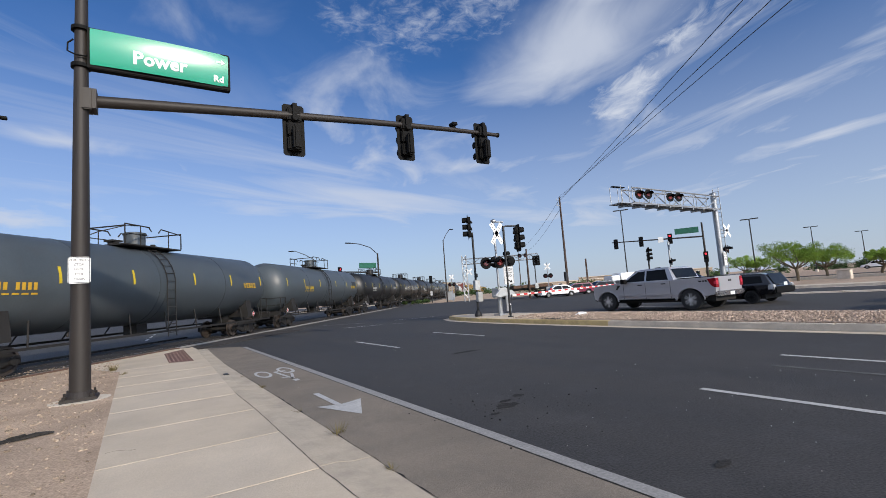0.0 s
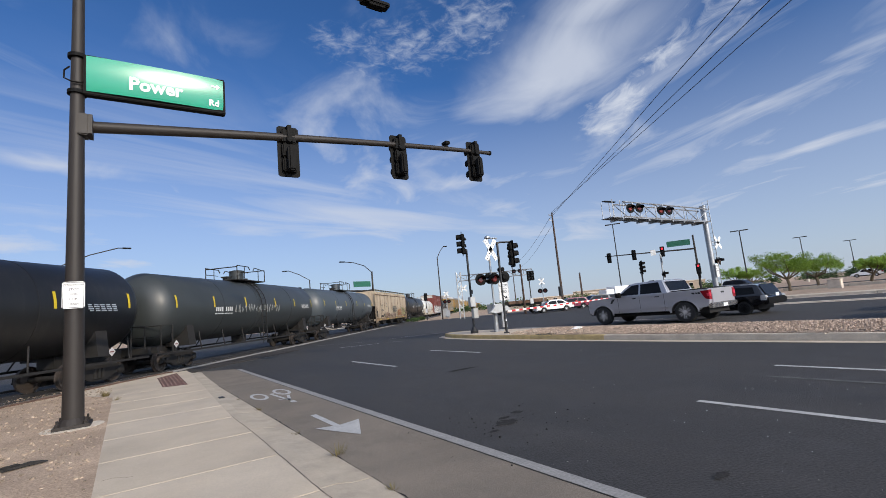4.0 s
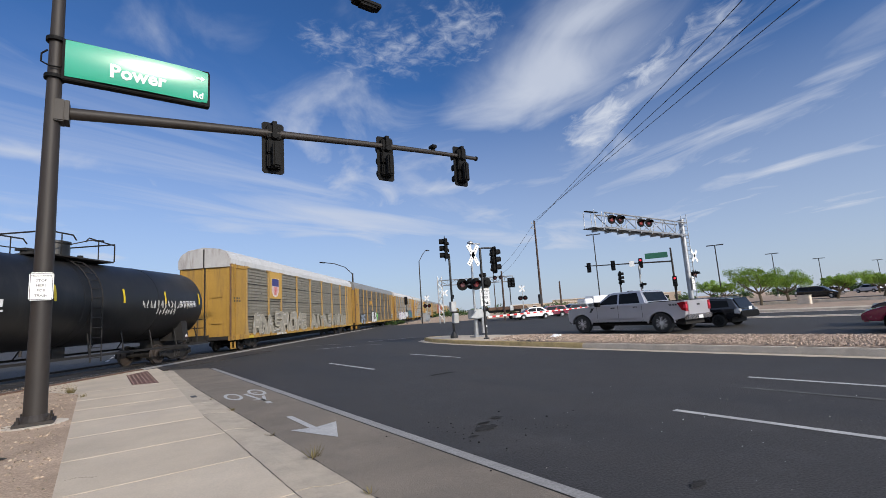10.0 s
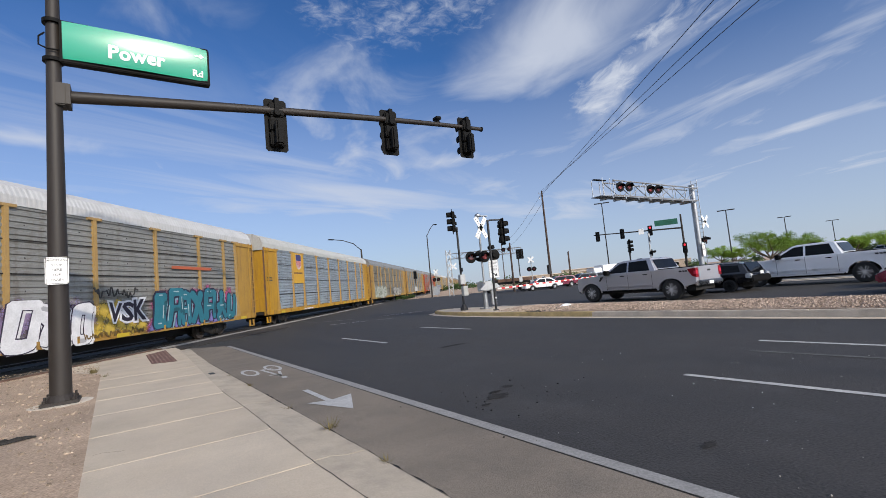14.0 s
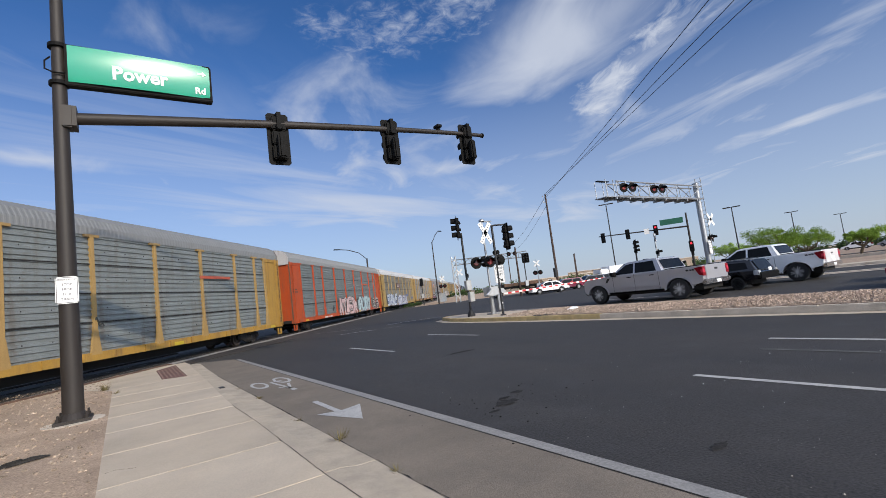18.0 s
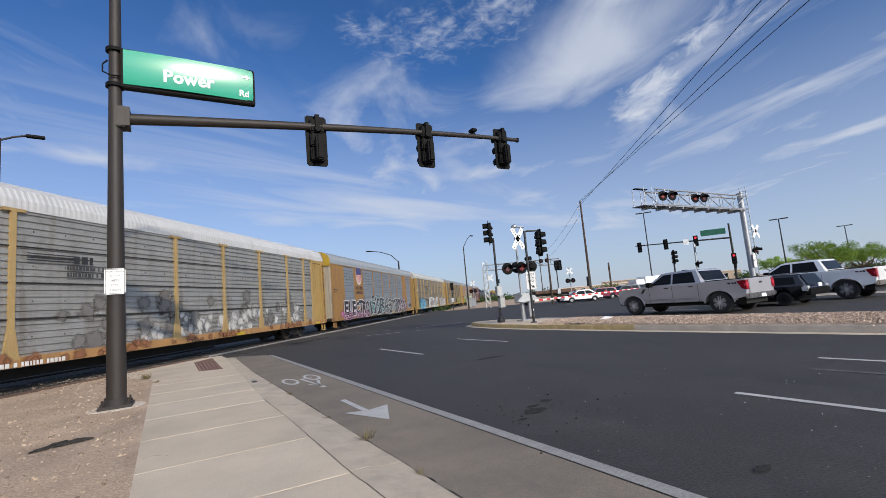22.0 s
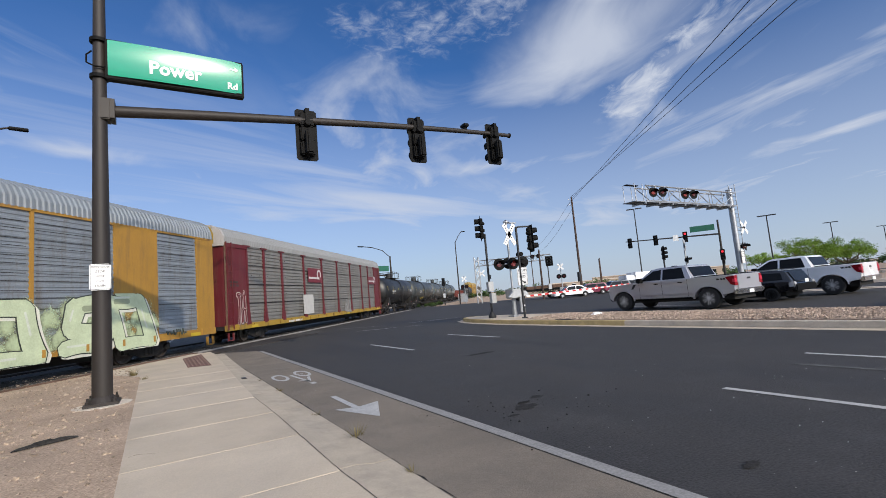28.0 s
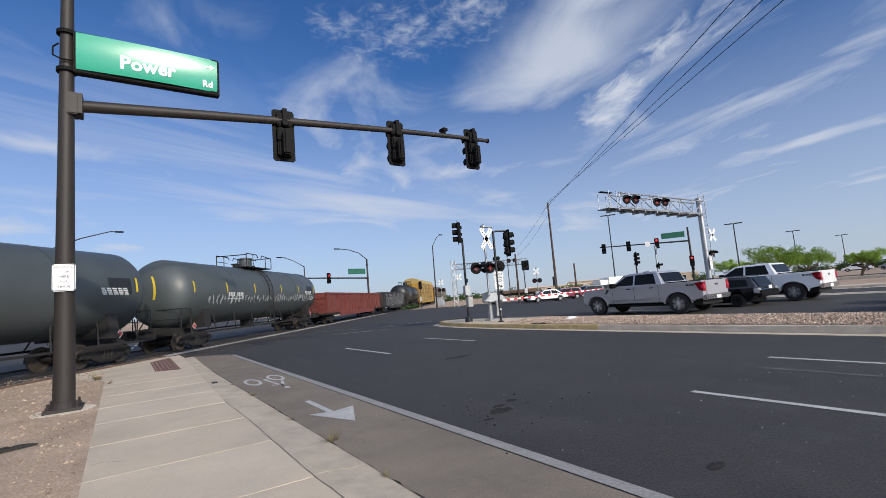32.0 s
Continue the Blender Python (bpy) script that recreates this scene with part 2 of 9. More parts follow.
M["gravel"] = material("gravel", (0.38, 0.29, 0.22), 0.95, noise_scale=3, vary=0.3, grain=30, grain_amt=0.5, bump=1.0, spec=0.15)
M["stone"] = material("stone", (0.42, 0.325, 0.255), 0.9, noise_scale=8, vary=0.3, grain=50, grain_amt=0.25, bump=0.3, island=0.45, spec=0.2)
M["pebble"] = material("pebble", (0.31, 0.24, 0.175), 0.9, noise_scale=8, vary=0.3, grain=50, grain_amt=0.25, bump=0.3, island=0.4, spec=0.2)
M["ballast"] = material("ballast", (0.13, 0.12, 0.11), 0.95, noise_scale=2.5, vary=0.35, grain=25, grain_amt=0.6, bump=1.0, spec=0.2)
M["road_paint"] = material("road_paint", (0.44, 0.43, 0.41), 0.75, noise_scale=5, vary=0.14, grain=45, grain_amt=0.22, bump=0.2, stains=0.4, stain_color=(0.33, 0.32, 0.31))
M["worn_paint"] = material("worn_paint", (0.085, 0.083, 0.079), 0.85, noise_scale=4, vary=0.4, grain=45, grain_amt=0.4, bump=0.3)
M["edge_paint"] = material("edge_paint", (0.27, 0.26, 0.245), 0.8, noise_scale=5, vary=0.16, grain=45, grain_amt=0.25, bump=0.2, stains=0.4, stain_color=(0.22, 0.21, 0.2))
M["gutter"] = material("gutter", (0.46, 0.39, 0.30), 0.88, noise_scale=2.0, vary=0.14, grain=80, grain_amt=0.12, bump=0.1, stains=0.4, stain_color=(0.2, 0.175, 0.15), spec=0.25)
M["tar"] = material("tar", (0.016, 0.015, 0.014), 0.85, noise_scale=5, vary=0.3, grain=60, grain_amt=0.4, bump=0.3, spec=0.2)
M["joint"] = material("joint", (0.47, 0.395, 0.305), 0.85, noise_scale=3, vary=0.15, grain=40, grain_amt=0.2, bump=0.2)
# base colour lowered to carry the train's shade on the crossing panels
M["panel_dark"] = material("panel_dark", (0.045, 0.040, 0.036), 0.9, noise_scale=1.2, vary=0.3, grain=40, grain_amt=0.35, bump=0.4, stains=0.4, stain_color=(0.05, 0.04, 0.034), spec=0.25)
M["crossing_concrete"] = material("crossing_concrete", (0.34, 0.315, 0.285), 0.85, noise_scale=1.2, vary=0.25, grain=40, grain_amt=0.2, bump=0.25, random_amt=0.08, stains=0.5, stain_color=(0.15, 0.13, 0.115), spec=0.3)
M["stain"] = material("stain", (0.030, 0.028, 0.026), 0.9, noise_scale=5, vary=0.3, grain=40, grain_amt=0.5, bump=0.4, spec=0.2)
M["dry_weed"] = material("dry_weed", (0.16, 0.13, 0.06), 0.9, noise_scale=8, vary=0.3, grain=60, grain_amt=0.2, bump=0.0, spec=0.1)
M["grit"] = material("grit", (0.30, 0.28, 0.25), 0.9, noise_scale=8, vary=0.3, grain=50, grain_amt=0.2, bump=0.0, island=0.4, spec=0.2)
M["brick_red"] = material("brick_red", (0.125, 0.06, 0.047), 0.85, noise_scale=4, vary=0.25, grain=60, grain_amt=0.2, bump=0.3, stains=0.4, stain_color=(0.12, 0.09, 0.08))
M["worn_brick"] = material("worn_brick", (0.24, 0.155, 0.125), 0.85, noise_scale=2.5, vary=0.5, grain=40, grain_amt=0.3, bump=0.2, stains=0.5, stain_color=(0.10, 0.06, 0.05))
M["steel_rail"] = material("steel_rail", (0.42, 0.42, 0.44), 0.32, 1.0, noise_scale=3, vary=0.2, grain=60, grain_amt=0.1, bump=0.05)
M["rust"] = material("rust", (0.13, 0.075, 0.05), 0.85, 0.1, noise_scale=4, vary=0.35, grain=60, grain_amt=0.3, bump=0.3)
M["pole_brown"] = material("pole_brown", (0.026, 0.0212, 0.018), 0.55, 0.0, noise_scale=2.0, vary=0.16, grain=60, grain_amt=0.08, bump=0.08, stains=0.25, stain_color=(0.048, 0.040, 0.034), streaks=True, spec=0.35)
M["black"] = material("black", (0.014, 0.014, 0.015), 0.5, noise_scale=6, vary=0.2, grain=50, grain_amt=0.1, bump=0.05)
M["galv"] = material("galv", (0.37, 0.38, 0.39), 0.45, 0.7, noise_scale=5, vary=0.2, grain=50, grain_amt=0.1, bump=0.1, stains=0.25, stain_color=(0.3, 0.3, 0.3), streaks=True)
M["silver_box"] = material("silver_box", (0.45, 0.46, 0.46), 0.5, 0.3, noise_scale=4, vary=0.15, grain=50, grain_amt=0.1, bump=0.1, stains=0.2, streaks=True)
M["white_sign"] = material("white_sign", (0.78, 0.78, 0.76), 0.45, noise_scale=5, vary=0.06, grain=40, grain_amt=0.04, bump=0.02)
M["red_refl"] = material("red_refl", (0.55, 0.03, 0.03), 0.35, noise_scale=5, vary=0.12, grain=40, grain_amt=0.06, bump=0.02)
M["ink"] = material("ink", (0.02, 0.02, 0.022), 0.6, noise_scale=5, vary=0.1, grain=40, grain_amt=0.06, bump=0.0)
M["dark_green_sign"] = material("dark_green_sign", (0.01, 0.10, 0.06), 0.5, noise_scale=2, vary=0.1, grain=30, grain_amt=0.05, bump=0.02)
M["rail_paint"] = material("rail_paint", (0.56, 0.54, 0.52), 0.6, noise_scale=1.2, vary=0.14, grain=26, grain_amt=0.10, bump=0.08, use_object_color=True, stains=0.6, stain_color=(0.10, 0.062, 0.04), streaks=True)
M["galv_panel"] = material("galv_panel", (0.50, 0.505, 0.50), 0.55, 0.22, noise_scale=1.3, vary=0.16, grain=30, grain_amt=0.12, bump=0.08, use_object_color=True, stains=0.7, stain_color=(0.13, 0.105, 0.08), streaks=True)
M["roof_paint"] = material("roof_paint", (0.62, 0.62, 0.62), 0.55, noise_scale=1.3, vary=0.10, grain=30, grain_amt=0.06, bump=0.04, use_object_color=True, stains=0.22, stain_color=(0.13, 0.12, 0.11))
M["tank_paint"] = material("tank_paint", (0.72, 0.72, 0.72), 0.44, spec=0.5, noise_scale=0.9, vary=0.16, grain=18, grain_amt=0.06, bump=0.03, use_object_color=True, stains=0.22, stain_color=(0.06, 0.055, 0.05), streaks=True)
M["under"] = material("under", (0.014, 0.0125, 0.0115), 0.8, 0.1, noise_scale=4, vary=0.35, grain=40, grain_amt=0.25, bump=0.2)
M["wheel_steel"] = material("wheel_steel", (0.06, 0.048, 0.041), 0.6, 0.3, noise_scale=5, vary=0.3, grain=40, grain_amt=0.15, bump=0.1)
M["spray"] = material("spray", (0.70, 0.70, 0.70), 0.6, noise_scale=2.5, vary=0.18, grain=20, grain_amt=0.08, bump=0.0, use_object_color=True)
M["decal"] = material("decal", (0.74, 0.74, 0.74), 0.5, noise_scale=4, vary=0.1, grain=30, grain_amt=0.06, bump=0.0, use_object_color=True)


def soft_spray():
    """Thin sprayed paint that gives out in specks towards the rim of each puff."""
    m = material("spray_soft", (0.66, 0.66, 0.66), 0.65, noise_scale=2.0, vary=0.2, grain=20, grain_amt=0.1, bump=0.0, use_object_color=True)
    nt = m.node_tree
    N, L = nt.nodes.new, nt.links.new
    uv, sep, tc = N("ShaderNodeUVMap"), N("ShaderNodeSeparateXYZ"), N("ShaderNodeTexCoord")
    n = N("ShaderNodeTexNoise"); n.inputs["Scale"].default_value, n.inputs["Detail"].default_value = 3.5, 6.0
    add = N("ShaderNodeMath"); add.operation = "MULTIPLY_ADD"; add.inputs[1].default_value = 0.9
    r = N("ShaderNodeMapRange"); r.interpolation_type = "SMOOTHSTEP"
    r.inputs[1].default_value, r.inputs[2].default_value = 0.50, 0.95
    L(uv.outputs[0], sep.inputs[0]); L(tc.outputs["Object"], n.inputs["Vector"])
    L(n.outputs["Fac"], add.inputs[0]); L(sep.outputs[0], add.inputs[2]); L(add.outputs[0], r.inputs[0])
    L(r.outputs[0], nt.nodes["Principled BSDF"].inputs["Alpha"])
    return m


M["spray_soft"] = soft_spray()

# ---- mesh helpers ----


def part(name, bm, mat, parent=None, label="", color=None, smooth=False, m=None, flat_over=1e9):
    """One mesh object from a bmesh, under a thing or part."""
    me = bpy.data.meshes.new(name)
    bm.normal_update()
    bm.to_mesh(me)
    bm.free()
    me.materials.append(M[mat] if isinstance(mat, str) else mat)
    if smooth:
        for p in me.polygons:
            p.use_smooth = p.area < flat_over
        me.set_sharp_from_angle(angle=radians(35))
    return place(name, me, parent, label, color, m)


def place(name, me, parent=None, label="", color=None, m=None):
    ob = new(name, me)
    if parent is not None:
        ob.parent = parent
    if label:
        ob["label"] = label
    if color is not None:
        ob.color = (*color, 1)
    if m is not None:
        ob.matrix_basis = m
    return ob


def thing(name, label, category, m=None, group="", kind=""):
    ob = new(name)
    ob.empty_display_size = 0.2
    tagged(ob, label, category, group, kind)
    if m is not None:
        ob.matrix_basis = m
    return ob


def box(bm, x0, x1, y0, y1, z0, z1, bevel=0.0):
    vs = [bm.verts.new(c) for c in ((x0, y0, z0), (x1, y0, z0), (x1, y1, z0), (x0, y1, z0), (x0, y0, z1), (x1, y0, z1), (x1, y1, z1), (x0, y1, z1))]
    fs = [bm.faces.new([vs[i] for i in f]) for f in ((3, 2, 1, 0), (4, 5, 6, 7), (0, 1, 5, 4), (1, 2, 6, 5), (2, 3, 7, 6), (3, 0, 4, 7))]
    if bevel:
        es = list({e for f in fs for e in f.edges})
        bmesh.ops.bevel(bm, geom=es, offset=bevel, segments=2, affect="EDGES", clamp_overlap=True)
    return bm


def nb():
    return bmesh.new()


def bx(*a):
    return box(nb(), *a)


def tube(bm, p0, p1, r0, r1=None, seg=10, caps=True):
    r1 = r0 if r1 is None else r1
    p0, p1 = Vector(p0), Vector(p1)
    d = (p1 - p0).normalized()
    a = d.orthogonal().normalized()
    b = d.cross(a)
    ring = []
    for p, r in ((p0, r0), (p1, r1)):
        ring.append([bm.verts.new(p + (a * math.cos(2 * math.pi * i / seg) + b * math.sin(2 * math.pi * i / seg)) * r) for i in range(seg)])
    for i in range(seg):
        bm.faces.new((ring[0][i], ring[0][(i + 1) % seg], ring[1][(i + 1) % seg], ring[1][i]))
    if caps:
        bm.faces.new(ring[0][::-1])
        bm.faces.new(ring[1])
    return bm


def sweep(bm, pts, radii, seg=8):
    """One round bar along a line of points, with a radius at each."""
    pts = [Vector(p) for p in pts]
    up = (pts[1] - pts[0]).normalized().orthogonal().normalized()
    rings = []
    for i, p in enumerate(pts):
        d = (pts[min(i + 1, len(pts) - 1)] - pts[max(i - 1, 0)]).normalized()
        up = (up - d * up.dot(d)).normalized()
        side = d.cross(up)
        rings.append([bm.verts.new(p + (up * math.cos(2 * math.pi * k / seg) + side * math.sin(2 * math.pi * k / seg)) * radii[i]) for k in range(seg)])
    for A, B in zip(rings, rings[1:]):
        for k in range(seg):
            bm.faces.new((A[k], A[(k + 1) % seg], B[(k + 1) % seg], B[k]))
    bm.faces.new(rings[0][::-1])
    bm.faces.new(rings[-1])
    return bm


def pipe(bm, pts, r, seg=8):
    return sweep(bm, pts, [r] * len(pts), seg)


def prism(bm, outline, depth0, depth1, axis="y"):
    """A flat outline given in two axes, drawn out along the third."""
    def at(p, q):
        return {"y": (p[0], q, p[1]), "x": (q, p[0], p[1]), "z": (p[0], p[1], q)}[axis]
    lo = [bm.verts.new(at(p, depth0)) for p in outline]
    hi = [bm.verts.new(at(p, depth1)) for p in outline]
    n = len(outline)
    for i in range(n):
        bm.faces.new((lo[i], lo[(i + 1) % n], hi[(i + 1) % n], hi[i]))
    bm.faces.new(lo[::-1])
    bm.faces.new(hi)
    bmesh.ops.recalc_face_normals(bm, faces=bm.faces[:])
    return bm


def lathe(bm, profile, seg=24, axis="x", caps=True):
    """Turns a profile of (place along the axis, radius)."""
    rings = []
    for s, r in profile:
        ring = []
        for i in range(seg):
            a = 2 * math.pi * i / seg
            c = (s, r * math.cos(a), r * math.sin(a))
            if axis == "y":
                c = (r * math.cos(a), s, r * math.sin(a))
            if axis == "z":
                c = (r * math.cos(a), r * math.sin(a), s)
            ring.append(bm.verts.new(c))
        rings.append(ring)
    for A, B in zip(rings, rings[1:]):
        for i in range(seg):
            bm.faces.new((A[i], A[(i + 1) % seg], B[(i + 1) % seg], B[i]))
    if caps:
        bm.faces.new(rings[0][::-1])
        bm.faces.new(rings[-1])
    bmesh.ops.recalc_face_normals(bm, faces=bm.faces[:])
    return bm


def sheet(bm, pts, z0, z1):
    """A slab over a ground outline."""
    return prism(bm, pts, z0, z1, "z")


def letters(body, size, extrude=0.004, bold=0.0):
    """A bmesh of flat lettering in the built-in font, centred, in the xz plane, facing -y."""
    cu = bpy.data.curves.new("lettering", "FONT")
    cu.body, cu.size, cu.extrude, cu.align_x, cu.align_y = body, size, extrude, "CENTER", "CENTER"
    cu.resolution_u, cu.offset = 2, bold
    ob = bpy.data.objects.new("lettering", cu)
    scene.collection.objects.link(ob)
    bpy.context.view_layer.update()
    me = bpy.data.meshes.new_from_object(ob.evaluated_get(bpy.context.evaluated_depsgraph_get()))
    bpy.data.objects.remove(ob)
    bm = nb()
    bm.from_mesh(me)
    bpy.data.meshes.remove(me)
    bmesh.ops.rotate(bm, verts=bm.verts[:], matrix=Euler((radians(90), 0, 0)).to_matrix())
    return bm


def moved(bm, x=0, y=0, z=0, rx=0, ry=0, rz=0):
    bmesh.ops.transform(bm, matrix=pose(x, y, z, rx, ry, rz), verts=bm.verts[:])
    return bm

# ---- plan ----
TRACK = 39.0                                   # the track's turn from the road, in degrees
TA = radians(TRACK)
TU, TN = Vector((math.sin(TA), math.cos(TA), 0)), Vector((math.cos(TA), -math.sin(TA), 0))
TRACK_OFF, SPEED = -15.05, 20.8


def on_track(s, off=0.0, z=0.0):
    """A place by its way along the track and its distance from the centre line, towards the pavement."""
    p = TN * (TRACK_OFF + off) + TU * s
    return (p.x, p.y, z)


def smooth(a, b, x):
    k = min(1, max(0, (x - a) / (b - a)))
    return k * k * (3 - 2 * k)


def gz(x, y):
    """Height of the road: the far carriageway lies a little higher before the crossing."""
    return 0.15 * smooth(14.4, 15.6, x) * (1 - smooth(18, 30, y - 0.4 * (x - 16)))


def structure(name, label, m=None):
    return thing(name, label, "structure", m, kind="structure")


# ---- ground, road, pavement ----


def build_ground():
    bm = nb()
    rings = [(0, 1), (60, 1), (200, 1), (600, 1), (2500, 1)]
    prev = None
    for r, _ in rings:
        if r == 0:
            c = bm.verts.new((15, 20, -0.12))
            continue
        ring = [bm.verts.new((15 + r * math.cos(a * math.pi / 24), 20 + r * math.sin(a * math.pi / 24), -0.12)) for a in range(48)]
        for i in range(48):
            if prev is None:
                bm.faces.new((c, ring[i], ring[(i + 1) % 48]))
            else:
                bm.faces.new((prev[i], ring[i], ring[(i + 1) % 48], prev[(i + 1) % 48]))
        prev = ring
    tagged(part("ground", bm, "dirt"), "tan desert dirt reaching to the horizon", "ground", kind="structure")

    # the road as one sheet with the far carriageway a little higher
    bm = nb()
    xs = [1.78] + [2.6 + 1.0 * i for i in range(34)]
    ys = [-72 + 8 * i for i in range(4)] + [-40 + 4 * i for i in range(12)] + [6 + 2 * i for i in range(12)] + [32 + 6 * i for i in range(9)]
    grid = [[bm.verts.new((x, y, gz(x, y))) for x in xs] for y in ys]
    for a, b in zip(grid, grid[1:]):
        for i in range(len(xs) - 1):
            bm.faces.new((a[i], a[i + 1], b[i + 1], b[i]))
    road = part("road", bm, "asphalt")
    tagged(road, "dark grey asphalt road with patches and worn lines", "road", kind="structure")
    # the road that runs along the far side of the track
    bm = nb()
    sheet(bm, [on_track(s, o)[:2] for s, o in ((-90, -3.6), (150, -3.6), (150, -20.5), (60, -60), (-90, -60))], -0.1, -0.012)
    tagged(part("side_road", bm, "asphalt"), "dark asphalt road along the far side of the railway", "road", kind="structure")
    bm = nb()
    sheet(bm, [(35.3, 18), (60, 27), (95, 40), (95, 54), (60, 52), (35.3, 62)], -0.11, -0.02)
    tagged(part("cross_road", bm, "asphalt"), "dark asphalt of the crossing street", "road", kind="structure")
    bm = nb()
    sheet(bm, [on_track(s, o)[:2] for s, o in ((70, -20), (70, -8), (150, -8), (150, -20))], -0.1, 0.06)
    tagged(part("far_island", bm, "concrete"), "pale concrete pavement beyond the crossing", "pavement", kind="structure")


def build_verge():
    bm = nb()
    pts = [(-0.05, -14), (-0.10, 3), (-0.25, 9), (-0.45, 17), (-0.70, 20.6)]
    pts += [on_track(s, 2.30)[:2] for s in (12.6, 9, 4, -4, -30)] + [(-40, -14)]
    lo = [bm.verts.new((*p, -0.11)) for p in pts]
    hi = [bm.verts.new((*p, 0.045)) for p in pts]
    for i in range(len(pts)):
        j = (i + 1) % len(pts)
        bm.faces.new((lo[i], lo[j], hi[j], hi[i]))
    bm.faces.new(hi)
    bmesh.ops.recalc_face_normals(bm, faces=bm.faces[:])
    tagged(part("verge", bm, "dirt"), "bare tan dirt verge with scattered stones beside the pavement", "ground", kind="structure")


def pebbles(name, label, mat, count, where, size, seed):
    """Loose stones as one scatter."""
    rnd = random.Random(seed)
    verts, faces = [], []
    for _ in range(count):
        x, y, z = where(rnd)
        r = size[0] * (size[1] / size[0]) ** (rnd.random() ** 2.2)
        base = len(verts)
        tw = rnd.random() * 6.28
        for k in range(5):
            a = tw + k * 1.2566
            q = r * rnd.uniform(0.7, 1.15)
            verts.append((x + q * math.cos(a), y + q * math.sin(a), z - 0.2 * r))
        for k in range(5):
            a = tw + 0.4 + k * 1.2566
            q = r * rnd.uniform(0.45, 0.75)
            verts.append((x + q * math.cos(a), y + q * math.sin(a), z + r * rnd.uniform(0.35, 0.75)))
        for k in range(5):
            j = (k + 1) % 5
            faces.append((base + k, base + j, base + 5 + j, base + 5 + k))
        faces.append(tuple(base + 5 + k for k in range(5)))
    me = bpy.data.meshes.new(name)
    me.from_pydata(verts, [], faces)
    me.materials.append(M[mat])
    ob = new(name, me)
    return tagged(ob, label, "stones", kind="stuff")


SIDEWALK_Z = 0.05


def walk_left(y):
    return -0.40 - 0.026 * (y - 5)


def walk_right(y):
    return 1.29 + 0.04 * max(0.0, min(4.2 - y, 3.0)) - 0.02 * max(0.0, min(y - 7.0, 2.0)) + 0.024 * max(0.0, y - 9.0)


def build_pavement():
    pv = structure("pavement", "tan concrete pavement cast in joined slabs")
    # joint fill below the slabs
    bm = nb()
    ys = [-8 + 1.0 * i for i in range(30)]
    ys = [y for y in ys if y <= 20]
    out = [(walk_right(y), y) for y in ys] + [(1.45, 21.3), on_track(17.0, 2.29)[:2], on_track(12.6, 2.29)[:2]] + [(walk_left(y), y) for y in reversed(ys) if y <= 15]
    sheet(bm, out, -0.1, SIDEWALK_Z - 0.004)
    part("joint_bed", bm, "joint", pv, "pale joint filler")
    edges = [-8.1, -6.57, -5.04, -3.51, -1.98, -0.45, 1.08, 2.61, 4.14, 5.62, 7.13, 8.67, 10.2, 11.75, 13.4, 15.3]
    for a, b in zip(edges, edges[1:]):
        g = 0.017 if a < 9 else 0.024
        sk = 0.05
        bm = nb()
        pts = [(walk_left(a), a + g + sk), (walk_right(a), a + g), (walk_right(b), b - g), (walk_left(b), b - g + sk)]
        sheet(bm, pts, -0.02, SIDEWALK_Z)
        part("slab", bm, "concrete", pv)
    # ramp slabs round the tactile pad
    y0 = 15.3
    bm = nb()
    sheet(bm, [(walk_left(15.4), 15.43), (walk_right(15.4), 15.36), (1.45, 21.3), on_track(17.0, 2.30)[:2], on_track(12.6, 2.30)[:2]], -0.05, SIDEWALK_Z - 0.0015)
    part("ramp_bed", bm, "concrete", pv)
    pad = [(0.47, 15.75), (1.09, 15.45), (1.08, 20.6), (0.42, 19.4)]
    for pts in ([(walk_left(y0), y0 + 0.06), (0.45, y0 + 0.02), (0.40, 19.6), on_track(13.7, 2.6)[:2]],
                [(1.12, y0), (walk_right(y0), y0), (1.46, 21.3), (1.10, 20.8)],
                [(0.40, 19.7), (1.08, 20.9), (1.45, 21.4), on_track(16.6, 2.6)[:2]],
                [(0.46, y0 + 0.02), (1.11, y0), (1.10, 15.43), (0.47, 15.73)]):
        bm = nb()
        sheet(bm, pts, -0.02, SIDEWALK_Z)
        part("slab", bm, "concrete", pv)
    bm = nb()
    sheet(bm, pad, -0.02, SIDEWALK_Z + 0.004)
    tp = part("tactile_pad", bm, "brick_red", pv, "worn brick-red tactile paving")
    bm = nb()
    for i in range(6):
        for j in range(22):
            u, v = (i + 0.5) / 6, (j + 0.5) / 22
            x = (pad[0][0] * (1 - u) + pad[1][0] * u) * (1 - v) + (pad[3][0] * (1 - u) + pad[2][0] * u) * v
            y = (pad[0][1] * (1 - u) + pad[1][1] * u) * (1 - v) + (pad[3][1] * (1 - u) + pad[2][1] * u) * v
            tube(bm, (x, y, SIDEWALK_Z), (x, y, SIDEWALK_Z + 0.010), 0.032, 0.02, seg=6)
    part("tactile_dome", bm, "worn_brick", tp, "domes worn pale")["kind"] = "stuff"
    # dark open joint along the kerb and a hairline crack
    def hairline(pts, w, seed):
        rnd = random.Random(seed)
        bm = nb()
        prev = None
        for x, y in pts:
            h = w * rnd.uniform(0.35, 1.0)
            row = [bm.verts.new((x - h, y, SIDEWALK_Z + 0.003)), bm.verts.new((x + h, y + 0.6 * h, SIDEWALK_Z + 0.003))]
            if prev:
                bm.faces.new((prev[0], prev[1], row[1], row[0]))
            prev = row
        return bm
    wob = random.Random(8)
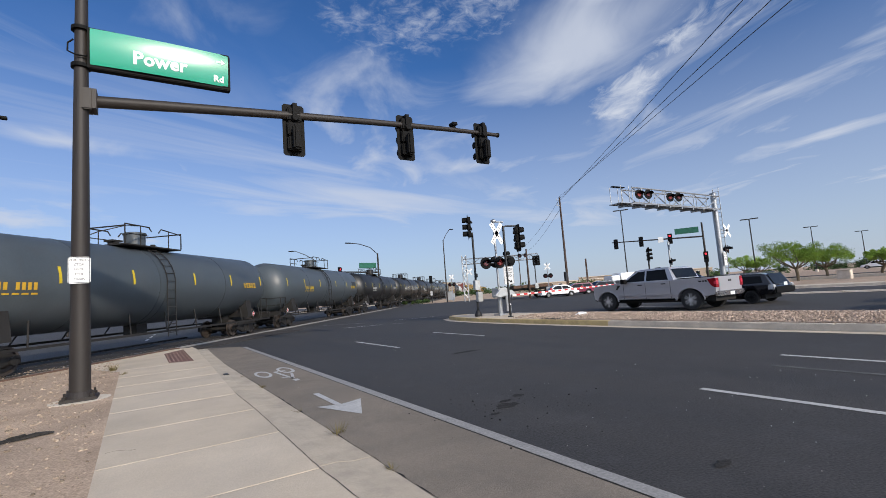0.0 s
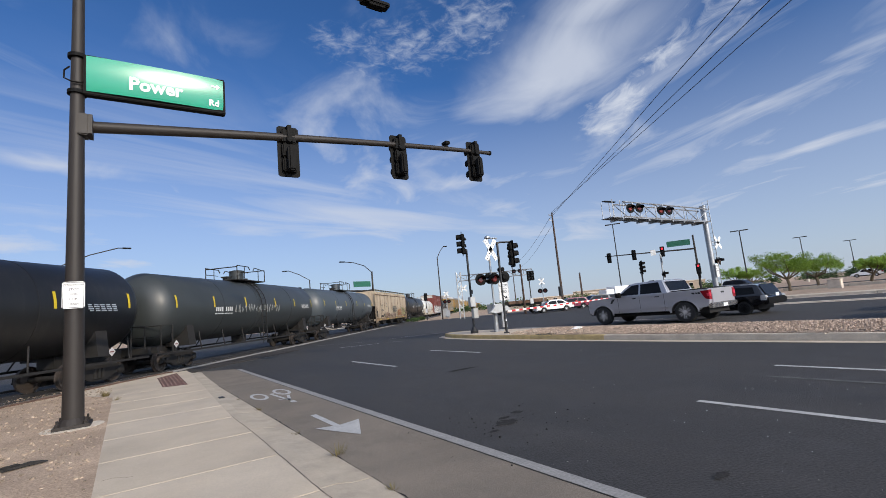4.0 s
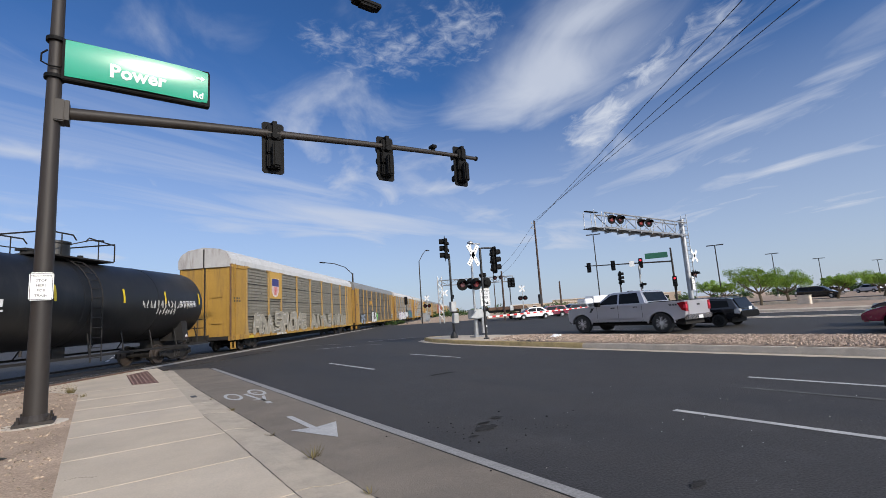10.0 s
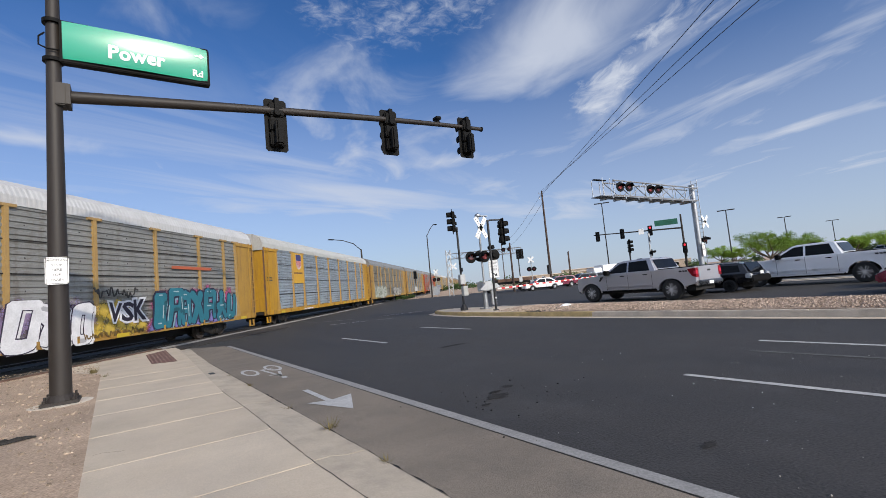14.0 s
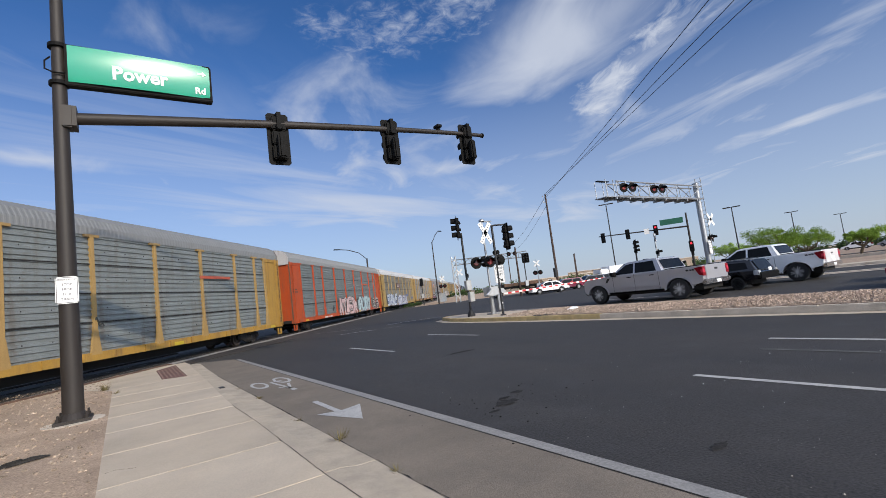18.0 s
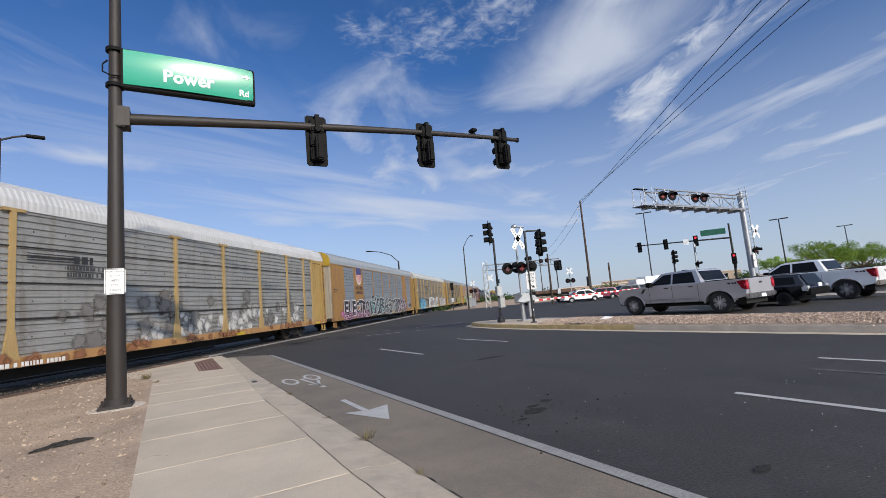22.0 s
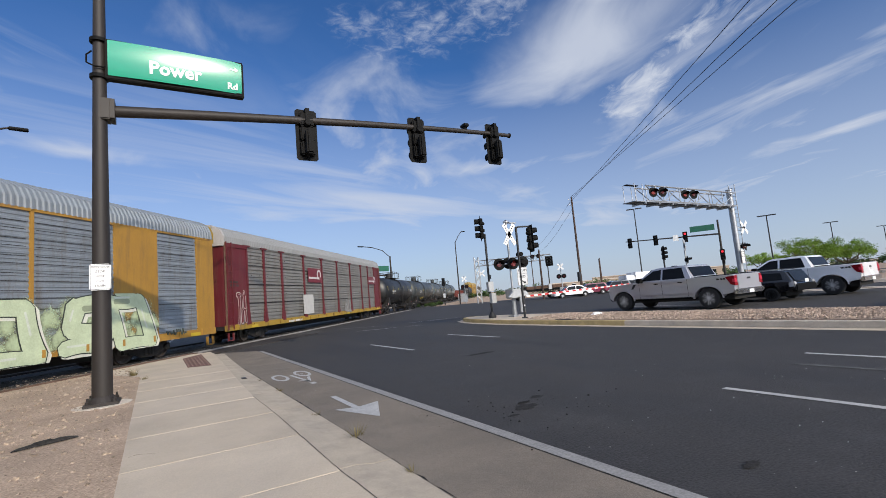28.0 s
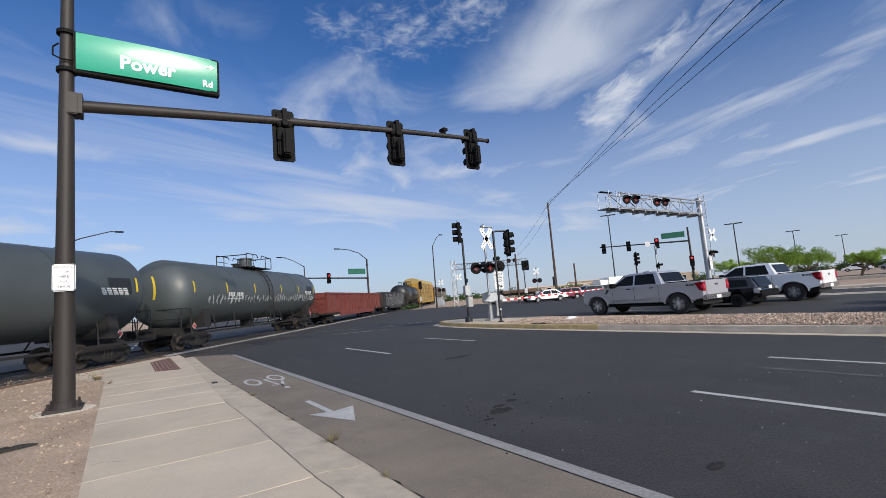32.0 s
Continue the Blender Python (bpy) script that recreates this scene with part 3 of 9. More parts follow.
    part("open_joint", hairline([(walk_right(1.5 + 0.12 * i) + wob.uniform(-0.004, 0.004), 1.5 + 0.12 * i) for i in range(62)], 0.0045, 3), "panel_dark", pv, "dark open joint")
    bm = nb()
    prev = None
    for i in range(12):
        x, y = -0.38 + 0.026 * i, 6.28 + 0.05 * math.sin(i * 0.5) + wob.uniform(-0.02, 0.02) - 0.004 * i
        row = [bm.verts.new((x, y - 0.003, SIDEWALK_Z + 0.002)), bm.verts.new((x, y + 0.003, SIDEWALK_Z + 0.002))]
        if prev:
            bm.faces.new((prev[0], row[0], row[1], prev[1]))
        prev = row
    part("crack", bm, "stain", pv, "hairline crack")
    # rolled kerb and gutter in lengths
    kb = structure("kerb", "pale rolled concrete kerb with a gutter")
    edges = sorted([-8.2 + 3.1 * i for i in range(10)] + [9.0])
    for a, b in zip(edges, edges[1:]):
        bm = nb()
        prof0 = [(walk_right(a) + 0.002, SIDEWALK_Z - 0.002), (walk_right(a) + 0.17, SIDEWALK_Z - 0.006), (walk_right(a) + 0.33, 0.014), (1.80 - 0.008 * max(0, a - 4), 0.008), (1.80 - 0.008 * max(0, a - 4), -0.1), (walk_right(a) + 0.002, -0.1)]
        prof1 = [(walk_right(b) + 0.002, SIDEWALK_Z - 0.002), (walk_right(b) + 0.17, SIDEWALK_Z - 0.006), (walk_right(b) + 0.33, 0.014), (1.80 - 0.008 * max(0, b - 4), 0.008), (1.80 - 0.008 * max(0, b - 4), -0.1), (walk_right(b) + 0.002, -0.1)]
        A = [bm.verts.new((x, a + 0.006, z)) for x, z in prof0]
        B = [bm.verts.new((x, b - 0.006, z)) for x, z in prof1]
        for i in range(6):
            j = (i + 1) % 6
            bm.faces.new((A[i], A[j], B[j], B[i]))
        bm.faces.new(A[::-1]); bm.faces.new(B)
        bmesh.ops.recalc_face_normals(bm, faces=bm.faces[:])
        part("kerb_length", bm, "gutter", kb)
    # dusty bike lane between gutter and white line
    bm = nb()
    sheet(bm, [(1.70, -20), (2.92, -20), (2.92, 19.2), (1.74, 20.5)], -0.05, 0.004)
    tagged(part("bike_lane", bm, "asphalt_shoulder"), "dusty paler asphalt bike lane along the kerb", "road", kind="structure")
    # cracked, tar-filled seam between gutter and bike lane
    rnd = random.Random(41)
    bm = nb()
    ys = [-4 + 0.11 * i for i in range(200)]
    edge = [(1.80 - 0.008 * max(0, y - 4) + rnd.uniform(-0.006, 0.008), max(0.001, 0.004 + rnd.gauss(0, 0.009)), y) for y in ys]
    for (x, w, y), (x2, w2, y2) in zip(edge, edge[1:]):
        bm.faces.new([bm.verts.new(c) for c in ((x, y, 0.012), (x + w, y, 0.012), (x2 + w2, y2, 0.012), (x2, y2, 0.012))])
    bmesh.ops.remove_doubles(bm, verts=bm.verts[:], dist=0.0005)
    tagged(part("gutter_seam", bm, "tar"), "dark cracked seam between gutter and asphalt", "trim", kind="structure")
    # asphalt apron between ramp and crossing panels
    bm = nb()
    sheet(bm, [on_track(s, o)[:2] for s, o in ((10, 2.29), (25, 2.0), (25, 4.2), (15.5, 3.2), (12.5, 2.9))], -0.1, 0.018)
    tagged(part("ramp_apron", bm, "panel_dark"), "dark asphalt apron between ramp and crossing", "road", kind="structure")
    # brown edging along the crossing
    ed = structure("crossing_edge", "low rust-brown edging along the railway crossing")
    for i in range(14):
        s = -26 + 3.1 * i
        bm = nb()
        sheet(bm, [on_track(s, 2.02)[:2], on_track(s + 3.07, 2.02)[:2], on_track(s + 3.07, 2.28)[:2], on_track(s, 2.28)[:2]], -0.1, 0.075)
        part("edging_block", bm, "rust", ed)


def stripe(parent, name, x0, x1, y0, y1, mat="road_paint", z=0.006):
    bm = nb()
    n = max(1, int(abs(y1 - y0) / 4))
    for i in range(n):
        a, b = y0 + (y1 - y0) * i / n, y0 + (y1 - y0) * (i + 1) / n
        vs = [bm.verts.new((x, y, gz(x, y) + z)) for x, y in ((x0, a), (x1, a), (x1, b), (x0, b))]
        bm.faces.new(vs)
    bmesh.ops.remove_doubles(bm, verts=bm.verts[:], dist=0.001)
    return part(name, bm, mat, parent)


def build_markings():
    mk = structure("road_markings", "white painted lane lines on the asphalt")
    stripe(mk, "edge_line", 2.94, 3.08, -25, 18.9, "edge_paint")
    for x, ys in ((6.12, (12.08, 0.02, -12.04)), (9.23, (12.05, 0.45, -11.9))):
        for y in ys:
            stripe(mk, "lane_dash", x - 0.055, x + 0.055, y, y + (3.36 if x < 7 else 3.2))
    stripe(mk, "worn_line", 8.12, 8.22, -6.0, 3.4, "worn_paint")
    for x in (16.75, 19.8, 22.85, 25.9, 29.0):
        if x < 17:
            stripe(mk, "edge_line", x, x + 0.15, -40, 19)
        else:
            for y in (-36, -24, -12, 0, 12):
                stripe(mk, "lane_dash", x - 0.06, x + 0.06, y, y + 3.1)
    # oblique lines before and beyond the crossing
    bars_ = [((8.7, 23.75), (10.75, 23.1), 0.13, "road_paint"), ((12.85, 26.0), (15.7, 24.6), 0.15, "road_paint"),
             ((9.1, 28.4), (11.2, 26.2), 0.12, "edge_paint"), ((11.2, 23.1), (11.9, 22.4), 0.12, "edge_paint")]
    bars_ += [(on_track(24.4 + 2.9 * k, -5.0 - 2.1 * k)[:2], on_track(26.0 + 2.9 * k, -6.16 - 2.1 * k)[:2], 0.14, "road_paint") for k in range(3)]
    for p0, p1, w, paint in bars_:
        d = (Vector(p1) - Vector(p0)).normalized() * w / 2
        bm = nb()
        for x, y in ((p0[0] - d.y, p0[1] + d.x), (p0[0] + d.y, p0[1] - d.x), (p1[0] + d.y, p1[1] - d.x), (p1[0] - d.y, p1[1] + d.x)):
            bm.verts.new((x, y, gz(x, y) + 0.006))
        bm.faces.new(bm.verts)
        bmesh.ops.recalc_face_normals(bm, faces=bm.faces[:])
        part("stop_line", bm, paint, mk)
    # bicycle symbol and arrow in the bike lane
    ar = structure("bike_arrow", "white painted bicycle symbol and arrow in the bike lane")
    bm = nb()
    z = 0.010
    for pts in ([(2.27, 6.55), (2.36, 6.55), (2.36, 7.65), (2.27, 7.65)], [(2.03, 6.66), (2.36, 5.78), (2.70, 6.66), (2.36, 6.55)]):
        bm.faces.new([bm.verts.new((x, y, z)) for x, y in pts])
    part("arrow", bm, "road_paint", ar)
    for cx, cy in ((2.10, 10.75), (2.62, 10.95)):
        bm = nb()
        n = 20
        for i in range(n):
            a, b = 2 * math.pi * i / n, 2 * math.pi * (i + 1) / n
            bm.faces.new([bm.verts.new((cx + r * 0.16 * math.cos(t), cy + r * 0.55 * math.sin(t), z)) for r, t in ((1, a), (1, b), (0.66, b), (0.66, a))])
        part("bicycle_wheel", bm, "road_paint", ar)
    bm = nb()
    for (ax, ay), (bx_, by), w in (((2.36, 10.9), (2.62, 10.9), 0.03), ((2.36, 10.9), (2.45, 9.6), 0.03), ((2.45, 9.6), (2.6, 10.3), 0.03), ((2.30, 9.9), (2.5, 9.75), 0.04), ((2.40, 9.35), (2.50, 9.35), 0.12)):
        d = Vector((bx_ - ax, by - ay)).normalized() * w
        q = Vector((-d.y, d.x))
        bm.faces.new([bm.verts.new((x, y, z)) for x, y in ((ax + q.x, ay + q.y), (ax - q.x, ay - q.y), (bx_ - q.x, by - q.y), (bx_ + q.x, by + q.y))])
    bmesh.ops.recalc_face_normals(bm, faces=bm.faces[:])
    part("bicycle_frame", bm, "road_paint", ar)


def offset_line(pts, d):
    out = []
    for i, p in enumerate(pts):
        a, b = Vector(pts[max(0, i - 1)]), Vector(pts[min(len(pts) - 1, i + 1)])
        t = (b - a).normalized()
        out.append((p[0] + t.y * d, p[1] - t.x * d))
    return out


MEDIAN = [(12.95, -40), (12.95, -30), (12.95, -20), (12.95, -14), (12.95, -8), (12.95, -5), (12.95, -2), (12.95, 1), (12.92, 4), (12.90, 7), (12.88, 10), (12.9, 12.5), (12.95, 15), (13.1, 17.5), (13.45, 19.8), (14.0, 21.4), (14.7, 22.0), (15.4, 21.6),
          (15.9, 20.2), (16.2, 18), (16.3, 15), (16.3, 10), (16.3, 4), (16.3, -4), (16.3, -16), (16.3, -40)]


def build_median():
    md = structure("median_kerb", "concrete kerb round the gravel median, yellow at the nose")
    ins = offset_line(MEDIAN, 0.17)
    for (a, b), (c, d) in zip(zip(MEDIAN, MEDIAN[1:]), zip(ins, ins[1:])):
        nose = a[1] > 9.5 and b[1] > 9.5
        bm = nb()
        sheet(bm, [a, b, d, c], -0.05, 0.17)
        bmesh.ops.bevel(bm, geom=[e for e in bm.edges if all(v.co.z > 0.1 for v in e.verts)], offset=0.02, segments=2, affect="EDGES")
        part("kerb_length", bm, "yellow_kerb" if nose and a[0] < 15 else "kerb", md, "faded yellow kerb" if nose and a[0] < 15 else "")
    gut = structure("median_gutter", "pale concrete gutter along the median")
    out = offset_line(MEDIAN, -0.38)
    bm = nb()
    for i in range(17):
        bm.faces.new([bm.verts.new((x, y, 0.007)) for x, y in (out[i], out[i + 1], MEDIAN[i + 1], MEDIAN[i])])
    bmesh.ops.remove_doubles(bm, verts=bm.verts[:], dist=0.001)
    bmesh.ops.recalc_face_normals(bm, faces=bm.faces[:])
    part("gutter_slab", bm, "concrete", gut)
    bm = nb()
    sheet(bm, [p for p in ins if p[1] < 14.9] , -0.02, 0.19)
    tagged(part("median_bed", bm, "gravel"), "raised bed of reddish-brown gravel in the median", "ground", kind="structure")
    bm = nb()
    sheet(bm, [p for p in ins if p[1] >= 14.9], -0.02, 0.165)
    tagged(part("median_nose", bm, "concrete"), "paved concrete nose of the median", "pavement", kind="structure")

    def spot(r):
        x, y = r.uniform(13.15, 16.1), r.uniform(-14, 15.2)
        return x, y, 0.19 + 0.06 * math.sin((x - 13.1) / 3.0 * math.pi) + r.uniform(0, 0.02)
    pebbles("median_gravel", "loose reddish-brown landscaping gravel in the median", "stone", 30000, spot, (0.015, 0.048), 3)


def build_track():
    tr = structure("railway", "single railway track with worn steel rails")
    for side in (-1, 1):
        for k in range(14):
            s0 = -90 + 40 * k
            bm = nb()
            prof = [(-0.07, -0.16), (0.07, -0.16), (0.02, -0.13), (0.035, -0.03), (0.036, 0.0), (-0.036, 0.0), (-0.035, -0.03), (-0.02, -0.13)]
            A = [bm.verts.new(on_track(s0, side * 0.755 + y, z)) for y, z in prof]
            B = [bm.verts.new(on_track(s0 + 39.99, side * 0.755 + y, z)) for y, z in prof]
            for i in range(8):
                j = (i + 1) % 8
                bm.faces.new((A[i], A[j], B[j], B[i]))
            bm.faces.new(A); bm.faces.new(B[::-1])
            bmesh.ops.recalc_face_normals(bm, faces=bm.faces[:])
            part("rail", bm, "steel_rail", tr)
    bed = structure("track_bed", "grey ballast and concrete panels under the rails")
    bm = nb()
    for a, b in ((-90, 8), (62, 470)):
        sheet(bm, [on_track(s, o)[:2] for s, o in ((a, -2.2), (b, -2.2), (b, 2.0), (a, 2.0))], -0.3, -0.05)
    part("ballast", bm, "ballast", bed, "grey crushed ballast")
    for i in range(18):
        s = 8.2 + 3.0 * i
        for o0, o1 in ((-2.2, -0.86), (-0.66, 0.66), (0.86, 1.38), (1.40, 2.0)):
            bm = nb()
            sheet(bm, [on_track(s, o0)[:2], on_track(s + 2.98, o0)[:2], on_track(s + 2.98, o1)[:2], on_track(s, o1)[:2]], -0.2, 0.012)
            # panels beneath the wagons get the darker colour, with the train's shade in it
            part("crossing_panel", bm, "crossing_concrete" if o0 > 1 else "panel_dark", bed)

    def spot(r):
        s, o = r.uniform(-34, 8), r.uniform(-1.9, 1.95)
        x, y, _ = on_track(s, o)
        return x, y, -0.05
    pebbles("ballast_stones", "loose grey ballast stones between the rails", "pebble", 3500, spot, (0.02, 0.05), 8)


build_ground()
build_verge()
build_pavement()
build_markings()
build_median()
build_track()

# ---- the train ----
CACHE = {}


def shared(key, build, mat, smooth=False):
    """A mesh made once and shared between alike parts."""
    if key not in CACHE:
        me = bpy.data.meshes.new(key.split("/")[0])
        bm = build()
        bm.normal_update()
        bm.to_mesh(me)
        bm.free()
        me.materials.append(M[mat])
        if smooth:
            for p in me.polygons:
                p.use_smooth = True
            me.set_sharp_from_angle(angle=radians(35))
        CACHE[key] = me
    return CACHE[key]


def put(name, key, build, mat, parent, label="", color=None, at=None, smooth=False):
    return place(name, shared(key, build, mat, smooth), parent, label, color, at)


TRAIN = []


def wheel_mesh():
    bm = nb()
    lathe(bm, [(-0.07, 0.10), (-0.065, 0.16), (-0.02, 0.22), (-0.02, 0.33), (-0.065, 0.36), (-0.07, 0.42), (0.045, 0.415), (0.05, 0.45), (0.07, 0.45), (0.07, 0.36), (0.03, 0.33), (0.03, 0.20), (0.07, 0.12)], 20, "y")
    return bm


def side_frame():
    bm = nb()
    prism(bm, [(-1.15, 0.36), (-1.12, 0.58), (-0.55, 0.74), (-0.3, 0.80), (0.3, 0.80), (0.55, 0.74), (1.12, 0.58), (1.15, 0.36), (0.75, 0.36), (0.45, 0.22), (0.3, 0.16), (-0.3, 0.16), (-0.45, 0.22), (-0.75, 0.36)], -0.06, 0.06, "y")
    for x in (-0.16, 0.0, 0.16):
        tube(bm, (x, -0.075, 0.24), (x, -0.075, 0.58), 0.06, seg=8)
    for x in (-0.9, 0.9):
        tube(bm, (x, -0.13, 0.44), (x, -0.04, 0.44), 0.12, 0.14, seg=10)
    return bm


def bogie(car, x):
    b = put("bogie", "bogie", lambda: box(bx(-0.2, 0.2, -1.0, 1.0, 0.42, 0.78), -0.06, 0.06, -0.7, 0.7, 0.25, 0.42), "under", car, "dark grimy cast bogie", at=pose(x, 0, 0))
    for sy in (-1, 1):
        put("side_frame", "side_frame", side_frame, "under", b, at=pose(0, sy * 1.0, 0, 0, 0, 0 if sy < 0 else 180))
    for ax in (-0.89, 0.89):
        put("axle", "axle", lambda: tube(nb(), (0, -0.95, 0.45), (0, 0.95, 0.45), 0.08, seg=8), "under", b, at=pose(ax, 0, 0))
        for sy in (-1, 1):
            put("wheel", "train_wheel", wheel_mesh, "wheel_steel", b, at=pose(ax, sy * 0.755, 0.45, 0, 0, 0 if sy < 0 else 180), smooth=True)


def coupler(car, x, d):
    put("coupler", "coupler", lambda: box(box(bx(-0.1, 0.75, -0.09, 0.09, 0.74, 0.94), 0.55, 0.95, -0.15, 0.15, 0.70, 0.98), -0.1, 0.05, -0.3, 0.3, 0.68, 1.02), "under", car, at=pose(x, 0, 0, 0, 0, 0 if d > 0 else 180))


def bars(car, x, z, w, h, rows, color, y, seed=0, name="lettering"):
    """Small lettering too far off to read: rows of short plain bars."""
    rnd = random.Random(seed)
    bm = nb()
    for r in range(rows):
        zz = z - r * h * 1.7
        xx = x - w / 2
        while xx < x + w / 2 - 0.02:
            ln = rnd.uniform(0.35, 0.9) * h
            box(bm, xx, xx + ln, y - 0.004, y, zz - h / 2, zz + h / 2)
            xx += ln + h * (0.28 if rnd.random() < 0.8 else 0.9)
    ob = part(name, bm, "decal", car, color=color)
    ob["kind"] = "stuff"
    return ob


def patch(car, name, outline, y, color, label="", thick=0.004):
    bm = nb()
    prism(bm, outline, y - thick, y, "y")
    return part(name, bm, "decal", car, label, color)


def rect(x0, x1, z0, z1):
    return [(x0, z0), (x1, z0), (x1, z1), (x0, z1)]


def puffs(car, spots, y, color):
    """A sprayed cloud of overlapping round puffs, each thinning out to its rim."""
    bm = nb()
    uv = bm.loops.layers.uv.new("fade")
    for k, (x, z, r) in enumerate(spots):
        yy = y - 0.0002 * (k % 16)
        c = bm.verts.new((x, yy, z))
        ring = [bm.verts.new((x + r * math.cos(t * 0.5236), yy, max(0.72, z + r * math.sin(t * 0.5236)))) for t in range(12)]
        for t in range(12):
            f = bm.faces.new((c, ring[t], ring[(t + 1) % 12]))
            for lp in f.loops:
                lp[uv].uv = (0.62 if lp.vert is c else 0.0, 0.0)
    ob = part("spray_haze", bm, "spray_soft", car, color=color)
    ob["kind"] = "stuff"
    return ob


def graffiti(car, x0, x1, z0, z1, fill, edge, seed, y=-1.585, cells=None, haze=None, cast=0.25, line=0.88, cloud_only=False):
    """Sprayed block letters: cloud, cast edge, outline, filling and bright nicks, layer over layer."""
    rnd = random.Random(seed)
    H = z1 - z0
    n = cells or max(2, int((x1 - x0) / (H * 0.75)))
    cuts = [0.0]
    for i in range(n):
        cuts.append(cuts[-1] + rnd.uniform(0.7, 1.35))
    cuts = [x0 + (x1 - x0) * c / cuts[-1] for c in cuts]
    strokes = []
    for ca, cb in zip(cuts, cuts[1:]):
        w = (cb - ca) * 1.10
        cx = (ca + cb) / 2
        lo, hi = z0 + rnd.uniform(-0.03, 0.12) * H, z1 - rnd.uniform(-0.06, 0.16) * H
        lean, mz = rnd.uniform(-0.25, 0.25) * w, lo + (hi - lo) * rnd.uniform(0.4, 0.62)
        xa, xb = cx - 0.30 * w, cx + 0.30 * w
        a, b, c, d = (xa, lo), (xb, lo), (xb + lean, hi), (xa + lean, hi)
        e, f = (xa + lean / 2, mz), (xb + lean / 2, mz)
        lines = ((a, d), (d, c), (c, b), (e, f)), ((a, d), (d, c), (e, f), (a, b)), ((d, b), (c, a)), ((a, (cx + lean, hi)), ((cx + lean, hi), b), (e, f)), \
            ((a, d), (d, f), (f, e), (e, b)), ((a, d), (a, b), (b, c)), ((d, c), ((cx + lean, hi), (cx, lo))), ((c, d), (d, e), (e, f), (f, b), (b, a)), ((a, b), (b, c), (c, d), (d, a))
        for p, q in rnd.choice(lines):
            strokes.append((Vector(p), Vector(q), rnd.uniform(0.75, 1.3)))
        if rnd.random() < 0.45:
            strokes.append((Vector((cx, hi)), Vector((cx + rnd.uniform(-0.5, 0.5) * w, hi + 0.16 * H)), 0.6))
        if rnd.random() < 0.45:
            strokes.append((Vector((cx, lo)), Vector((cx + rnd.uniform(-0.6, 0.6) * w, lo - 0.10 * H)), 0.6))
    sw = 0.13 * H * min(1.0, (x1 - x0) / n / (0.62 * H))

    bulge = [rnd.uniform(-0.20, 0.20) for _ in strokes]

    def ribbon(bm, a, b, bend, r, r2, yy, off):
        """A bent stroke with rounded ends."""
        d = b - a
        q = Vector((-d.y, d.x))
        m = (a + b) / 2 + q * bend
        line_ = [a * (1 - t) ** 2 + m * 2 * t * (1 - t) + b * t * t for t in (0, 0.2, 0.4, 0.6, 0.8, 1.0)]
        left, right = [], []
        for i, p in enumerate(line_):
            e = (line_[min(i + 1, 5)] - line_[max(i - 1, 0)]).normalized()
            n_ = Vector((-e.y, e.x))
            w = r + (r2 - r) * i / 5
            left.append(p + n_ * w)
            right.append(p - n_ * w)
        e0, e1 = (line_[0] - line_[1]).normalized(), (line_[5] - line_[4]).normalized()
        caps = [line_[5] + e1 * r2 * 0.7 + (left[5] - line_[5]) * 0.5, line_[5] + e1 * r2 * 0.7 + (right[5] - line_[5]) * 0.5]
        tail = [line_[0] + e0 * r * 0.7 + (right[0] - line_[0]) * 0.5, line_[0] + e0 * r * 0.7 + (left[0] - line_[0]) * 0.5]

        def at(p):
            return bm.verts.new((p.x + off.x, yy, min(max(p.y + off.y, z0 - 0.16), z1 + 0.22)))
        L_, R_ = [at(p) for p in left], [at(p) for p in right]
        for i in range(5):
            bm.faces.new((R_[i], R_[i + 1], L_[i + 1], L_[i]))
        bm.faces.new((R_[5], at(caps[1]), at(caps[0]), L_[5]))
        bm.faces.new((L_[0], at(tail[1]), at(tail[0]), R_[0]))

    def layer(name, width, depth, color, shift=(0, 0), some=1.0, cut=1.0):
        bm = nb()
        off = Vector(shift)
        for k, (a, b, fat) in enumerate(strokes):
            d = b - a
            if d.length < 1e-3 or rnd.random() > some:
                continue
            mid_ = a + d * rnd.uniform(0.3, 0.7)
            L = d.length * cut
            d = d.normalized()
            if cut < 1:
                a, b = mid_ - d * L / 2, mid_ + d * L / 2
            r = width * (fat if cut == 1 else 1)
            ribbon(bm, a, b, bulge[k] if cut == 1 else 0.0, r, r * (1.0 if cut < 1 else 0.8), depth - 0.0003 * (k % 12), off)
        for f in bm.faces:
            f.normal_update()
            if f.normal.y > 0:
                f.normal_flip()
        ob = part(name, bm, "spray", car, color=color)
        ob["kind"] = "stuff"
        return ob
    if haze:
        puffs(car, [(rnd.uniform(x0, x1), rnd.uniform(z0, z1 - 0.05 * H), H * rnd.uniform(0.22, 0.42)) for _ in range(4 * n)], y + 0.010, haze)
    if cloud_only:
        return
    dark = tuple(c * cast for c in edge)
    layer("spray_shade", sw * 1.5, y + 0.003, dark if sum(edge) > 0.5 else tuple(min(0.8, c + 0.2) for c in fill), (0.5 * sw, -0.45 * sw))
    layer("spray_outline", sw * 1.5, y - 0.002, edge)
    layer("spray_filling", sw * line, y - 0.007, fill)["label"] = "sprayed graffiti lettering"
    pale = tuple(min(0.85, c * 0.5 + 0.42) for c in fill) if sum(fill) > 0.4 else (haze or edge)
    layer("spray_gleam", sw * 0.16, y - 0.012, pale, (-0.3 * sw, 0.35 * sw), 0.6, 0.45)
    layer("spray_lower", sw * 0.45, y - 0.0115, tuple(c * 0.55 for c in fill), (0.2 * sw, -0.3 * sw), 0.35, 0.4)


